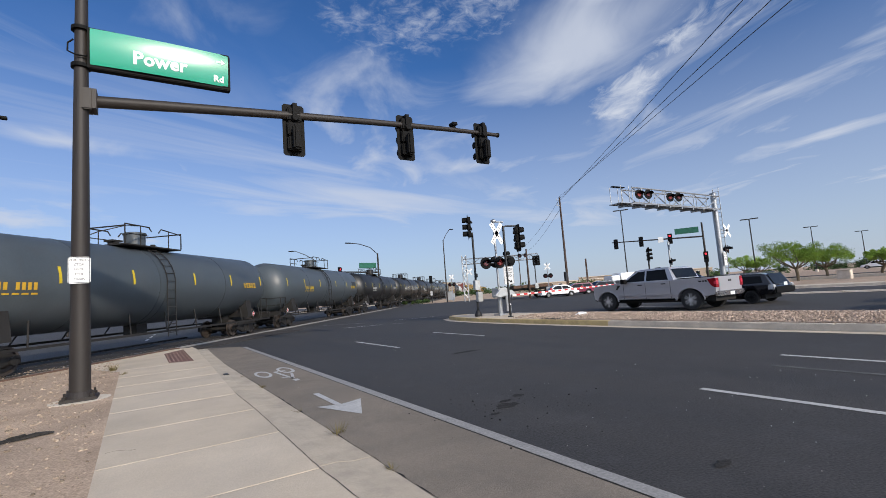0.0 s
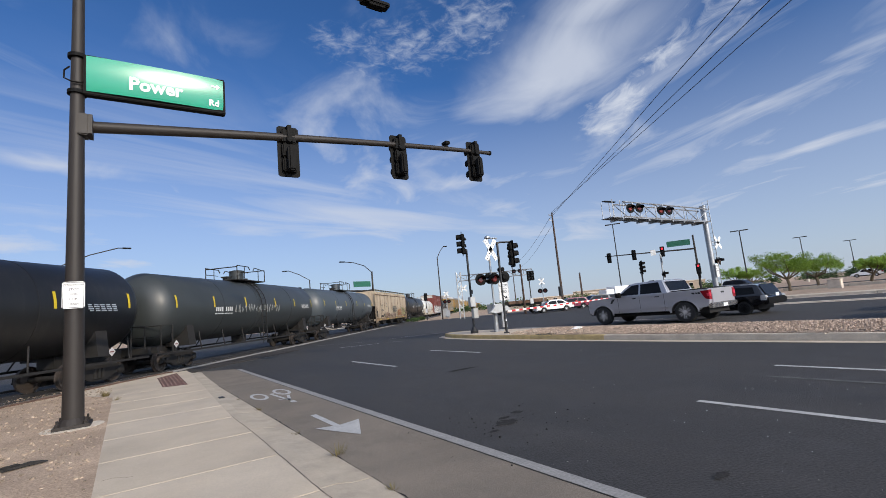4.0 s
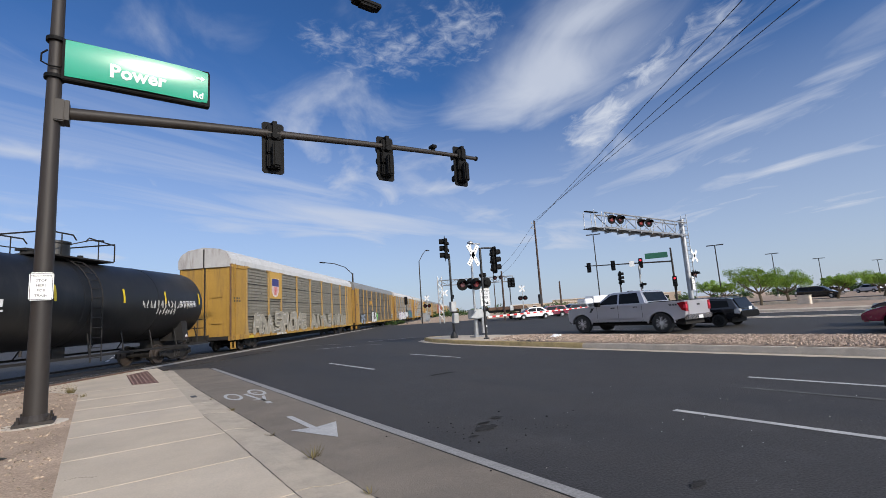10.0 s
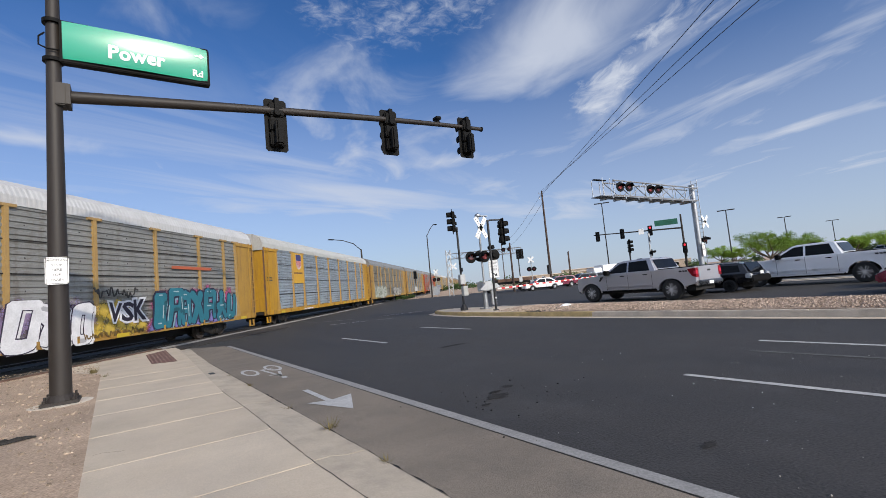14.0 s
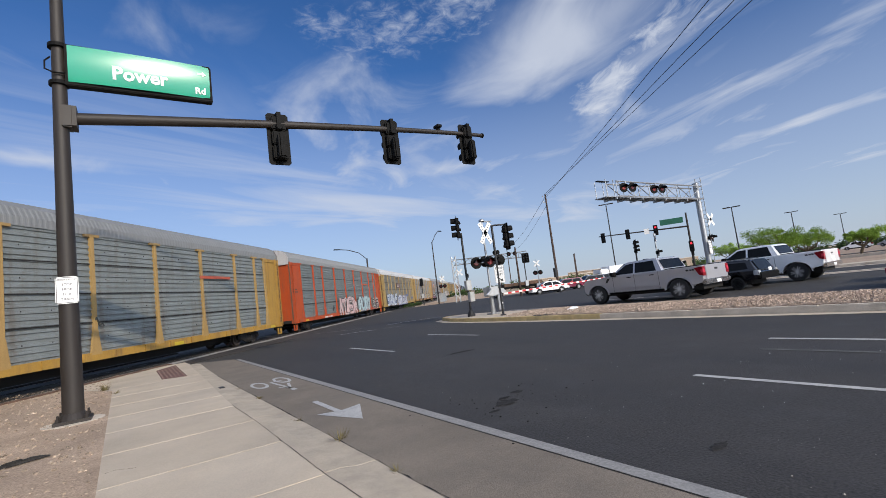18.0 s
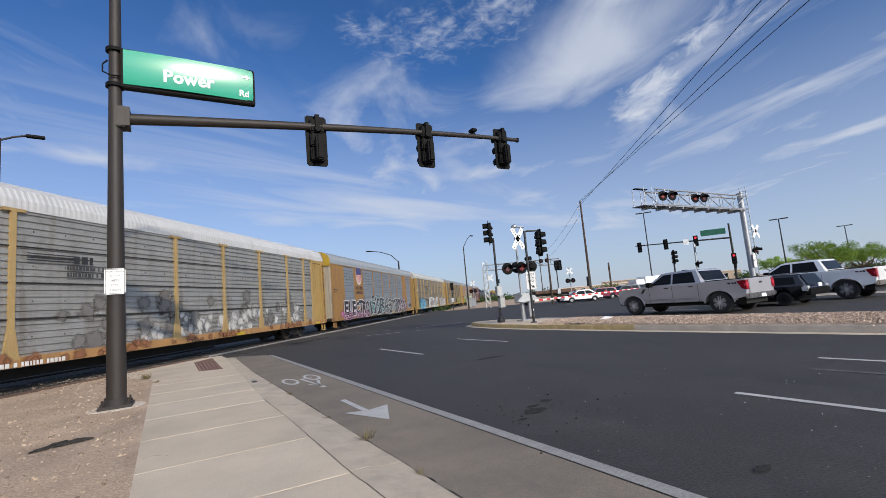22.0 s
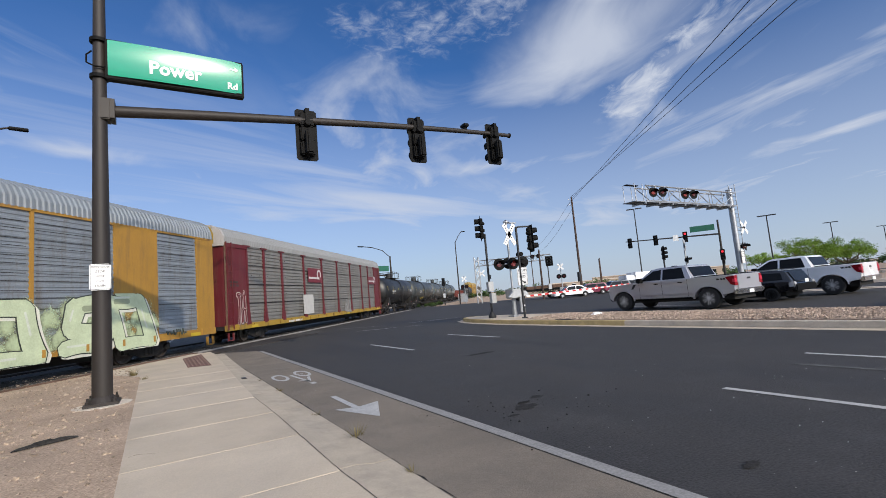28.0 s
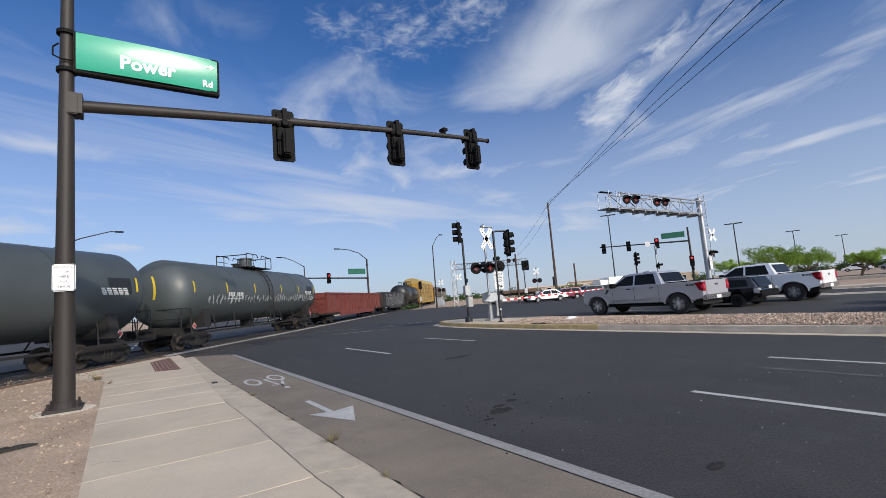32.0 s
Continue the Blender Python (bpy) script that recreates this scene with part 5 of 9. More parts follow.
    if panel:
        on_shell(car, "data_panel", 6.9 * k, 6, 1.05, 0.62, (0.02, 0.02, 0.022), 1.613, "black data panel")
    TRAIN.append((car, s0 + (2.4 if s0 < 100 else 1.6 if s0 < 110 else 0.8 if s0 < 130 else 0.3 if s0 < 170 else 0.6 if s0 < 600 else 1.6)))
    return car


# -- covered hopper --


def hopper_body():
    bm = nb()
    half = [(1.15, 4.55), (1.50, 4.20), (1.53, 3.4), (1.50, 2.2), (1.40, 1.45), (1.36, 1.1)]
    prof = [(-y, z) for y, z in half[::-1]] + half
    xs = [(-9.75, 2.7), (-8.75, 2.05), (-8.55, 1.1), (8.55, 1.1), (8.75, 2.05), (9.75, 2.7)]
    rows = []
    for x, zb in xs:
        rows.append([bm.verts.new((x, y, max(z, zb))) for y, z in prof])
    for a, b in zip(rows, rows[1:]):
        for i in range(len(prof) - 1):
            f = (a[i], b[i], b[i + 1], a[i + 1])
            if len({tuple(v.co) for v in f}) > 2:
                bm.faces.new(f)
        bm.faces.new((a[0], a[-1], b[-1], b[0]))
    bm.faces.new(rows[0]); bm.faces.new(rows[-1][::-1])
    bmesh.ops.remove_doubles(bm, verts=bm.verts[:], dist=0.001)
    bmesh.ops.recalc_face_normals(bm, faces=bm.faces[:])
    return bm


def hopper_chute():
    bm = nb()
    prism(bm, [(-1.9, 1.15), (1.9, 1.15), (0.45, 0.35), (-0.45, 0.35)], -1.2, 1.2, "y")
    return bm


def hopper_roof():
    bm = nb()
    box(bm, -9.9, 9.9, -1.36, -0.80, 4.68, 4.74)
    box(bm, -9.9, 9.9, 0.80, 1.36, 4.68, 4.74)
    box(bm, -9.3, 9.3, -0.4, 0.4, 4.55, 4.7)
    return bm


def walk_bracket():
    bm = nb()
    for s in (-1, 1):
        prism(bm, [(s * 1.40, 4.74), (s * 1.40, 4.66), (s * 1.44, 4.22), (s * 1.38, 4.22), (s * 1.34, 4.74)], -0.035, 0.035, "x")
    return bm


def hopper_rib():
    bm = nb()
    return prism(bm, [(-1.545, 1.15), (-1.50, 1.15), (-1.50, 4.1), (-1.555, 4.1), (-1.565, 2.9)], -0.014, 0.014, "x")


def hopper(s0, label, color, detail=True):
    car = thing("hopper_wagon", label, "train wagon", group="wagons of the freight train")
    put("body", "hopper_body", hopper_body, "rail_paint", car, color=color)
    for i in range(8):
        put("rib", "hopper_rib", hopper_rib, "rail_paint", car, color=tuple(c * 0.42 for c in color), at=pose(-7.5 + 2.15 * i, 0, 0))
    for i in range(15):
        put("walk_bracket", "hopper_bracket", walk_bracket, "rail_paint", car, color=tuple(min(0.7, c * 1.1) for c in color), at=pose(-9.5 + 1.357 * i, 0, 0))
    put("eave_seam", "hopper_gap", lambda: bx(-9.7, 9.7, -1.562, -1.5, 4.03, 4.075), "rust", car)
    put("eave_rail", "hopper_eave", lambda: bx(-9.75, 9.75, -1.58, -1.45, 4.1, 4.28), "rail_paint", car, color=color)
    put("roof_walk", "hopper_roof", hopper_roof, "under", car)
    put("side_sill", "hopper_sill", lambda: box(bx(-9.9, 9.9, -1.52, -1.40, 0.88, 1.16), -9.9, 9.9, 1.40, 1.52, 0.88, 1.16), "rail_paint", car, color=(0.40, 0.27, 0.145))
    for x in (-4.6, 0, 4.6):
        put("chute", "hopper_chute", hopper_chute, "under", car, at=pose(x, 0, 0))
    for d in (-1, 1):
        bogie(car, d * 7.7)
        coupler(car, d * 9.85, d)
        ladder(car, d * 9.82, -1.5, 0.6, 4.3, tuple(c * 0.55 for c in color))
        ladder(car, d * 9.2, -1.5, 0.6, 1.5, tuple(c * 0.4 for c in color))
        put("end_post", "hopper_post", lambda: box(box(bx(-0.05, 0.05, -1.5, -1.4, 0.9, 4.3), -0.05, 0.05, 1.4, 1.5, 0.9, 4.3), -0.05, 0.05, -1.5, 1.5, 0.9, 1.1), "rail_paint", car, color=color, at=pose(d * 9.85, 0, 0))
        put("slope_brace", "hopper_brace", lambda: prism(nb(), [(-0.1, 1.1), (0.05, 1.1), (-1.0, 2.6), (-1.15, 2.6)], -0.4, 0.4, "y"), "rust", car, at=pose(d * 9.8, 0, 0, 0, 0, 0 if d > 0 else 180))
    put("belly", "hopper_belly", lambda: bx(-8.4, 8.4, -1.2, 1.2, 0.9, 1.12), "under", car)
    for d in (-1, 1):
        # black sheet laid over the end slope for the shade in the recess
        put("slope_sheet", "hopper_slope", lambda: prism(nb(), [(0.0, 2.68), (0.0, 2.6), (1.15, 1.12), (1.15, 2.05)], -1.42, 1.42, "y"), "under", car, at=pose(-9.74 * -d, 0, 0, 0, 0, 0 if d < 0 else 180))
        for k in range(3):
            put("grab_rail", "hopper_grab", lambda: bx(-0.03, 0.9, -1.56, -1.53, -0.02, 0.02), "rail_paint", car, color=color, at=pose(-9.8 if d < 0 else 8.93, 0, 1.3 + 0.42 * k))
    for x in (-8.1, -4.2, 1.5, 6.5):
        patch(car, "reflector", rect(x, x + 0.7, 0.92, 1.08), -1.525, (0.62, 0.45, 0.03))
    bars(car, -6.9, 2.75, 0.70, 0.22, 1, (0.06, 0.05, 0.05), -1.59, 5)
    bars(car, -6.9, 2.15, 0.95, 0.22, 1, (0.06, 0.05, 0.05), -1.58, 6)
    bars(car, -4.4, 3.0, 0.5, 0.12, 3, (0.2, 0.18, 0.16), -1.585, 7)
    TRAIN.append((car, s0 + (1.6 if s0 > 600 else -0.4)))
    return car


# -- boxcar --


def boxcar_door(car, x, color):
    door = put("sliding_door", "boxcar_door", lambda: bx(-1.25, 1.25, -1.57, -1.50, 1.05, 5.1), "rail_paint", car, "ribbed sliding door", color, pose(x, 0, 0))
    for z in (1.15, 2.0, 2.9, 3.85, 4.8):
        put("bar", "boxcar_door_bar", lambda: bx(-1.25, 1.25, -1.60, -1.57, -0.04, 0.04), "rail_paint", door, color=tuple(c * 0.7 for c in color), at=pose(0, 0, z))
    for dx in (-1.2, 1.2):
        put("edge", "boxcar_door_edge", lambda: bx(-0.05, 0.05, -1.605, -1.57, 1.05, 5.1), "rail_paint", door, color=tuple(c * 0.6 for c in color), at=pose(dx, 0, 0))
    put("locking_rod", "boxcar_rod", lambda: tube(nb(), (-0.9, -1.62, 1.2), (-0.9, -1.62, 5.0), 0.025, seg=6), "rail_paint", door, color=color)


def boxcar(s0, label, color):
    car = thing("boxcar", label, "train wagon", group="wagons of the freight train")
    part("body", bx(-10.05, 10.05, -1.50, 1.50, 0.95, 5.3), "rail_paint", car, color=color)
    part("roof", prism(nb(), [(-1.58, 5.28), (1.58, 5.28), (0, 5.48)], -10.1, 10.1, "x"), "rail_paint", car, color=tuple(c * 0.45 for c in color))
    for i in range(16):
        x = -9.6 + 1.28 * i
        if abs(x - 0.55) > 2.5:
            put("rib", "boxcar_rib", lambda: bx(-0.05, 0.05, -1.54, -1.48, 0.95, 5.2), "rail_paint", car, color=color, at=pose(x, 0, 0))
    for x in (-0.75, 1.8):
        boxcar_door(car, x, color)
    part("door_rail", bx(-5.2, 4.6, -1.64, -1.5, 5.12, 5.2), "rail_paint", car, color=tuple(c * 0.6 for c in color))
    part("side_sill", bx(-10.05, 10.05, -1.52, 1.52, 0.68, 0.95), "rail_paint", car, color=(0.6, 0.58, 0.55))
    for d in (-1, 1):
        bogie(car, d * 7.6)
        coupler(car, d * 10.0, d)
        ladder(car, d * 9.8, -1.55, 0.7, 5.2, color)
        for z in (1.3, 2.0, 2.7, 3.4, 4.1, 4.8):
            put("end_rib", "boxcar_end_rib", lambda: bx(-0.03, 0.03, -1.4, 1.4, -0.07, 0.07), "rail_paint", car, color=color, at=pose(d * 10.08, 0, z))
    part("end_band", bx(-10.13, -10.06, -1.45, 1.45, 4.6, 5.25), "rail_paint", car, "white end band", (0.75, 0.72, 0.68))
    bars(car, -1.0, 4.35, 0.85, 0.085, 3, (0.85, 0.8, 0.78), -1.64, 12)
    bars(car, 1.7, 4.2, 0.85, 0.085, 3, (0.85, 0.8, 0.78), -1.64, 14)
    TRAIN.append((car, s0))
    return car


def gondola(s0, label, color, length=22.0, top=2.75):
    car = thing("gondola_wagon", label, "train wagon", group="wagons of the freight train")
    h = length / 2 - 0.7
    for sy in (-1, 1):
        bm = nb()
        box(bm, -h, h, *sorted((sy * 1.40, sy * 1.46)), 0.95, top)
        box(bm, -h, h, *sorted((sy * 1.38, sy * 1.56)), top - 0.12, top)
        part("side_wall", bm, "rail_paint", car, color=color)
        for i in range(17):
            put("rib", "gondola_rib/%.2f" % top, lambda: bx(-0.06, 0.06, -0.045, 0.045, 0.95, top - 0.1), "rail_paint", car, color=color, at=pose(-h + 0.4 + (2 * h - 0.8) * i / 16, sy * 1.505, 0))
    for d in (-1, 1):
        bm = bx(*sorted((d * (h - 0.06), d * h)), -1.46, 1.46, 0.95, top)
        for z in (1.3, 1.8, 2.3):
            box(bm, *sorted((d * h, d * (h + 0.08))), -1.4, 1.4, z - 0.06, z + 0.06)
        part("end_wall", bm, "rail_paint", car, color=color)
        bogie(car, d * (h - 2.2))
        coupler(car, d * h, d)
    part("floor", bx(-h, h, -1.45, 1.45, 0.8, 0.95), "under", car)
    part("side_sill", box(bx(-h + 3.8, h - 3.8, -1.5, -1.4, 0.55, 0.95), -h + 3.8, h - 3.8, 1.4, 1.5, 0.55, 0.95), "rail_paint", car, color=color)
    TRAIN.append((car, s0 + 1.6))
    return car


YEL, TAN_Y, ORANGE = (0.70, 0.385, 0.025), (0.60, 0.355, 0.065), (0.66, 0.10, 0.014)
P_BROWN, P_GREY, P_TAN = (0.25, 0.22, 0.17), (0.46, 0.46, 0.44), (0.42, 0.385, 0.31)
R_WHITE, R_GREY, R_GALV = (0.74, 0.74, 0.73), (0.30, 0.31, 0.31), (0.28, 0.32, 0.36)
TBLUE, TBLACK, TDARK = (0.075, 0.092, 0.105), (0.013, 0.0135, 0.014), (0.045, 0.052, 0.053)


def mid(a, b):
    return (a + b) / 2


def shield(car, x, z, w, h, blue=(0.05, 0.05, 0.2), red=(0.6, 0.05, 0.05), white=(0.75, 0.73, 0.7), y=-1.585):
    """A plain striped shield."""
    out = [(-0.5, 0.5), (-0.3, 0.44), (0, 0.52), (0.3, 0.44), (0.5, 0.5), (0.5, -0.2), (0.3, -0.42), (0, -0.5), (-0.3, -0.42), (-0.5, -0.2)]
    patch(car, "shield", [(x + p[0] * w, z + p[1] * h) for p in out], y, white, "striped shield emblem")
    patch(car, "shield_top", [(x - 0.48 * w, z + 0.08 * h), (x + 0.48 * w, z + 0.08 * h), (x + 0.48 * w, z + 0.46 * h), (x, z + 0.5 * h), (x - 0.48 * w, z + 0.46 * h)], y - 0.006, blue)
    for i in range(5):
        sx = x - 0.36 * w + 0.18 * w * i
        patch(car, "shield_stripe", rect(sx - 0.045 * w, sx + 0.045 * w, z - (0.28 if i in (0, 4) else 0.4) * h, z + 0.06 * h), y - 0.006, red)


def build_train():
    tankwagon(mid(6.2, 24.5), "blue-grey tank wagon with yellow ticks and a top railing", TBLUE, number=(0.75, 0.45, 0.03), number_x=-7.0)
    tankwagon(mid(24.5, 43.4), "blue-grey tank wagon with yellow reporting bars", TBLUE, number=(0.75, 0.5, 0.03), panel=True)
    tankwagon(mid(43.4, 61.4), "black tank wagon with white reporting bars", TBLACK, panel=True)
    c = tankwagon(mid(61.4, 80.2), "black tank wagon with a large white scrawl", TBLACK)
    scrawl(c, -4.4, 5.2, -2, 0.85, (0.6, 0.6, 0.58), 4)
    c = tankwagon(mid(80.2, 98.4), "black tank wagon with sprayed marks on its lower side", TBLACK)
    scrawl(c, -3.6, -1.2, -16, 0.5, (0.5, 0.5, 0.48), 5)
    scrawl(c, -8.2, -7.0, 2, 1.2, (0.5, 0.5, 0.48), 6)
    c = tankwagon(mid(98.4, 117.2), "black tank wagon with a pale scrawl", TDARK)
    scrawl(c, -3.0, 2.0, -4, 0.5, (0.35, 0.36, 0.35), 7)
    tankwagon(mid(117.2, 136.0), "blue-grey tank wagon with yellow ticks on its side", TBLUE)
    c = hopper(mid(137.0, 158.0), "dirty beige covered hopper wagon with rust streaks and graffiti", (0.80, 0.66, 0.48))
    graffiti(c, 3.0, 5.6, 1.35, 2.1, (0.45, 0.16, 0.05), (0.40, 0.30, 0.15), 21, y=-1.575)
    graffiti(c, 5.9, 8.3, 1.45, 2.3, (0.48, 0.44, 0.15), (0.10, 0.09, 0.12), 22, y=-1.585)
    scrawl_flat(c, -7.6, -5.6, 1.22, 1.70, (0.04, 0.035, 0.03), 23, y=-1.575, r=0.03)
    graffiti(c, -4.9, -2.6, 1.25, 1.75, (0.30, 0.17, 0.11), (0.44, 0.33, 0.24), 25, y=-1.57, cells=5)
    graffiti(c, -2.2, 1.3, 1.25, 1.6, (0.24, 0.12, 0.08), (0.50, 0.40, 0.30), 26, y=-1.57, cells=9)
    graffiti(c, -0.4, 1.9, 1.95, 2.6, (0.10, 0.10, 0.09), (0.50, 0.43, 0.33), 24, y=-1.585, cells=4)
    c = tankwagon(mid(158.0, 177.8), "black tank wagon with white reporting bars and grey scrawl", TBLACK, length=20.6)
    scrawl(c, -1.5, 4.0, -6, 0.45, (0.25, 0.26, 0.27), 8)
    c = tankwagon(mid(177.8, 194.0), "white tank wagon with black reporting bars and rust stains", (0.86, 0.85, 0.79), ticks=(0.24, 0.20, 0.03), length=16.2, number=(0.05, 0.05, 0.05), number_x=-4.6, trim=(0.86, 0.80, 0.68))
    on_shell(c, "warning_mark", 4.2, -14, 0.75, 0.30, (0.62, 0.50, 0.02), label="yellow painted warning panel")
    on_shell(c, "seam", 0.4, -12, 3.0, 0.05, (0.30, 0.29, 0.27))
    # this tank is slimmer than the others
    for ob in c.children:
        if ob.name.split(".")[0] in ("tank", "band", "platform", "railing", "dome", "valve", "ladder", "reflector", "lettering", "warning_mark", "seam"):
            ob.matrix_basis = Matrix.Diagonal((1, 0.92, 0.92, 1)) @ ob.matrix_basis
    c = boxcar(mid(194.0, 215.3), "red-brown boxcar with white graffiti along its lower half", (0.27, 0.056, 0.043))
    rnd = random.Random(36)
    puffs(c, [(rnd.uniform(-9.7, 9.7), rnd.uniform(0.95, 2.15), rnd.uniform(0.45, 0.95)) for _ in range(110)], -1.612, (0.70, 0.68, 0.64))
    puffs(c, [(rnd.uniform(-9.6, 9.6), rnd.uniform(0.85, 1.5), rnd.uniform(0.4, 0.7)) for _ in range(60)], -1.618, (0.86, 0.85, 0.82))
    puffs(c, [(rnd.uniform(-8, 9), rnd.uniform(1.0, 1.6), rnd.uniform(0.2, 0.4)) for _ in range(14)], -1.624, (0.30, 0.05, 0.04))
    puffs(c, [(rnd.uniform(-2, 9), rnd.uniform(1.4, 2.2), rnd.uniform(0.15, 0.3)) for _ in range(10)], -1.624, (0.70, 0.66, 0.20))
    graffiti(c, -9.8, -3.4, 1.05, 2.45, (0.86, 0.86, 0.84), (0.05, 0.05, 0.05), 31, y=-1.64, cells=7, line=1.16)
    graffiti(c, -3.4, 1.6, 1.05, 2.3, (0.84, 0.82, 0.76), (0.06, 0.04, 0.04), 32, y=-1.66, cells=9, line=1.05)
    graffiti(c, 1.6, 9.7, 1.05, 2.3, (0.84, 0.84, 0.80), (0.04, 0.04, 0.04), 33, y=-1.64, cells=13, line=1.05)
    c = tankwagon(mid(215.3, 231.0), "short black tank wagon with white reporting bars", TBLACK, length=15.8, number=(0.8, 0.8, 0.8))
    scrawl(c, 2.4, 5.9, -3, 0.36, (0.5, 0.5, 0.47), 9)
    scrawl(c, 3.3, 4.6, -14, 0.3, (0.5, 0.5, 0.47), 19)

    c = autorack(mid(232.6, 261.0), "yellow auto rack wagon with weathered grey panels and a pale roof", TAN_Y, P_TAN, R_WHITE, cap_c=(0.7, 0.7, 0.7), shift=0.5)
    patch(c, "painted_bay", rect(-8.5, -6.5, 3.2, 5.05), -1.578, TAN_Y)
    shield(c, -7.6, 3.95, 1.15, 1.3)
    graffiti(c, -11.0, -1.5, 1.0, 2.1, (0.36, 0.33, 0.265), (0.54, 0.49, 0.385), 41, cells=8, cast=0.8, line=1.15)
    graffiti(c, -0.5, 10.5, 1.0, 1.9, (0.37, 0.34, 0.27), (0.52, 0.47, 0.37), 42, cells=9, cast=0.8, line=1.15)
    c = autorack(mid(261.0, 289.8), "yellow auto rack wagon with dirty brown panels and graffiti", TAN_Y, P_BROWN, R_GREY)
    patch(c, "emblem", rect(-5.95, -4.0, 3.12, 3.22), -1.585, (0.70, 0.36, 0.03), "orange-yellow lettered emblem")
    bars(c, -4.97, 3.50, 1.75, 0.42, 1, (0.70, 0.33, 0.02), -1.59, 44)
    bubble(c, "GPE", -11.2, -8.8, 0.80, 1.95, (0.32, 0.38, 0.46), (0.015, 0.015, 0.02), 45, slant=0.10)
    puffs(c, [(-1.9 + 0.11 * k, 1.05 + 0.9 * ((k * 0.37) % 1), 0.42) for k in range(12)], -1.578, (0.22, 0.66, 0.14))
    bubble(c, "BLS", -4.65, -1.6, 0.78, 2.25, (0.80, 0.80, 0.80), (0.02, 0.02, 0.02), 46, fat=0.09, rim=0.04)
    scrawl_flat(c, -5.3, -4.7, 1.2, 2.0, (0.10, 0.13, 0.11), 146)
    graffiti(c, 11.2, 12.3, 1.1, 1.7, (0.6, 0.6, 0.58), (0.05, 0.05, 0.05), 47, cells=2)
    c = autorack(mid(289.8, 318.5), "yellow auto rack wagon with grey panels and wide graffiti", TAN_Y, P_GREY, R_WHITE)
    graffiti(c, -11.8, -8.5, 1.0, 2.2, (0.40, 0.38, 0.34), (0.03, 0.03, 0.04), 51, cells=3)
    graffiti(c, -8.3, -7.0, 1.2, 1.8, (0.5, 0.3, 0.5), (0.1, 0.03, 0.1), 52, cells=3)
    puffs(c, [(-8.9 + 0.42 * k, 1.45 + 0.25 * math.sin(2.3 * k), 0.75) for k in range(26)], -1.578, (0.34, 0.25, 0.42))
    graffiti(c, -8.8, 1.9, 0.80, 2.0, (0.84, 0.84, 0.86), (0.03, 0.02, 0.05), 53, cells=10, line=1.25)
    puffs(c, [(1.5 + 0.2 * k, 0.9 + 1.0 * ((k * 0.37) % 1), 0.45) for k in range(15)], -1.579, (0.66, 0.47, 0.07))
    bubble(c, "VSK", 2.65, 4.5, 1.25, 2.05, (0.02, 0.015, 0.03), (0.82, 0.82, 0.84), 54, rim=0.075)
    scrawl_flat(c, 1.6, 4.4, 0.76, 1.05, (0.16, 0.10, 0.03), 154)
    scrawl_flat(c, 2.0, 4.2, 2.15, 2.65, (0.05, 0.05, 0.05), 155)
    puffs(c, [(4.9 + 0.22 * k, 0.9 + 1.4 * ((k * 0.61) % 1), 0.55) for k in range(28)], -1.578, (0.52, 0.10, 0.26))
    puffs(c, [(4.9 + 0.3 * k, 0.85 + 0.3 * ((k * 0.61) % 1), 0.4) for k in range(20)], -1.582, (0.26, 0.22, 0.52))
    graffiti(c, 5.0, 11.2, 0.95, 2.3, (0.03, 0.20, 0.26), (0.02, 0.02, 0.05), 55, cells=7, line=1.0)
    patch(c, "red_stripe", rect(6.2, 9.2, 3.38, 3.52), -1.585, (0.5, 0.12, 0.05))
    c = autorack(mid(318.5, 347.0), "bright yellow auto rack wagon with clean perforated silver panels", YEL, (0.60, 0.69, 0.78), (0.66, 0.66, 0.62), holes=True)
    patch(c, "painted_bay", rect(-8.98, -7.05, 2.75, 5.02), -1.555, YEL)
    shield(c, -7.95, 4.35, 1.0, 1.15, y=-1.57)
    part("lettering", moved(letters("BUILDING AMERICA", 0.19, 0.004, 0.004), -8.0, -1.565, 3.50), "decal", c, "dark slogan lettering", (0.12, 0.05, 0.03))
    c = autorack(mid(347.0, 375.6), "tan-yellow auto rack wagon with grey panels and pale graffiti", TAN_Y, P_TAN, R_GREY)
    graffiti(c, -11.5, -4.0, 0.9, 2.2, (0.62, 0.64, 0.56), (0.25, 0.30, 0.2), 61, cells=8)
    graffiti(c, 1.0, 8.0, 0.9, 2.0, (0.55, 0.55, 0.5), (0.2, 0.2, 0.2), 62, cells=8)
    c = autorack(mid(375.6, 404.3), "yellow auto rack wagon with blue-grey panels", TAN_Y, (0.40, 0.44, 0.44), R_GREY)
    patch(c, "red_stripe", rect(5.1, 7.7, 3.66, 3.80), -1.585, (0.5, 0.1, 0.05))
    scrawl_flat(c, -0.9, -0.5, 1.2, 2.4, (0.06, 0.07, 0.07), 161)
    c = autorack(mid(404.3, 432.4), "orange auto rack wagon with blue-grey panels and graffiti", ORANGE, (0.345, 0.40, 0.405), R_GREY, cap_c=(0.7, 0.7, 0.7))
    graffiti(c, -3.4, 2.4, 0.80, 2.15, (0.74, 0.52, 0.50), (0.05, 0.04, 0.05), 71, cells=5, haze=(0.66, 0.52, 0.50), line=1.02)
    graffiti(c, 2.8, 7.6, 0.85, 2.1, (0.50, 0.66, 0.68), (0.10, 0.10, 0.12), 72, cells=6, haze=(0.62, 0.46, 0.46), line=0.95)
    graffiti(c, 9.2, 11.9, 0.90, 1.9, (0.02, 0.02, 0.02), (0.80, 0.78, 0.76), 73, cells=4)
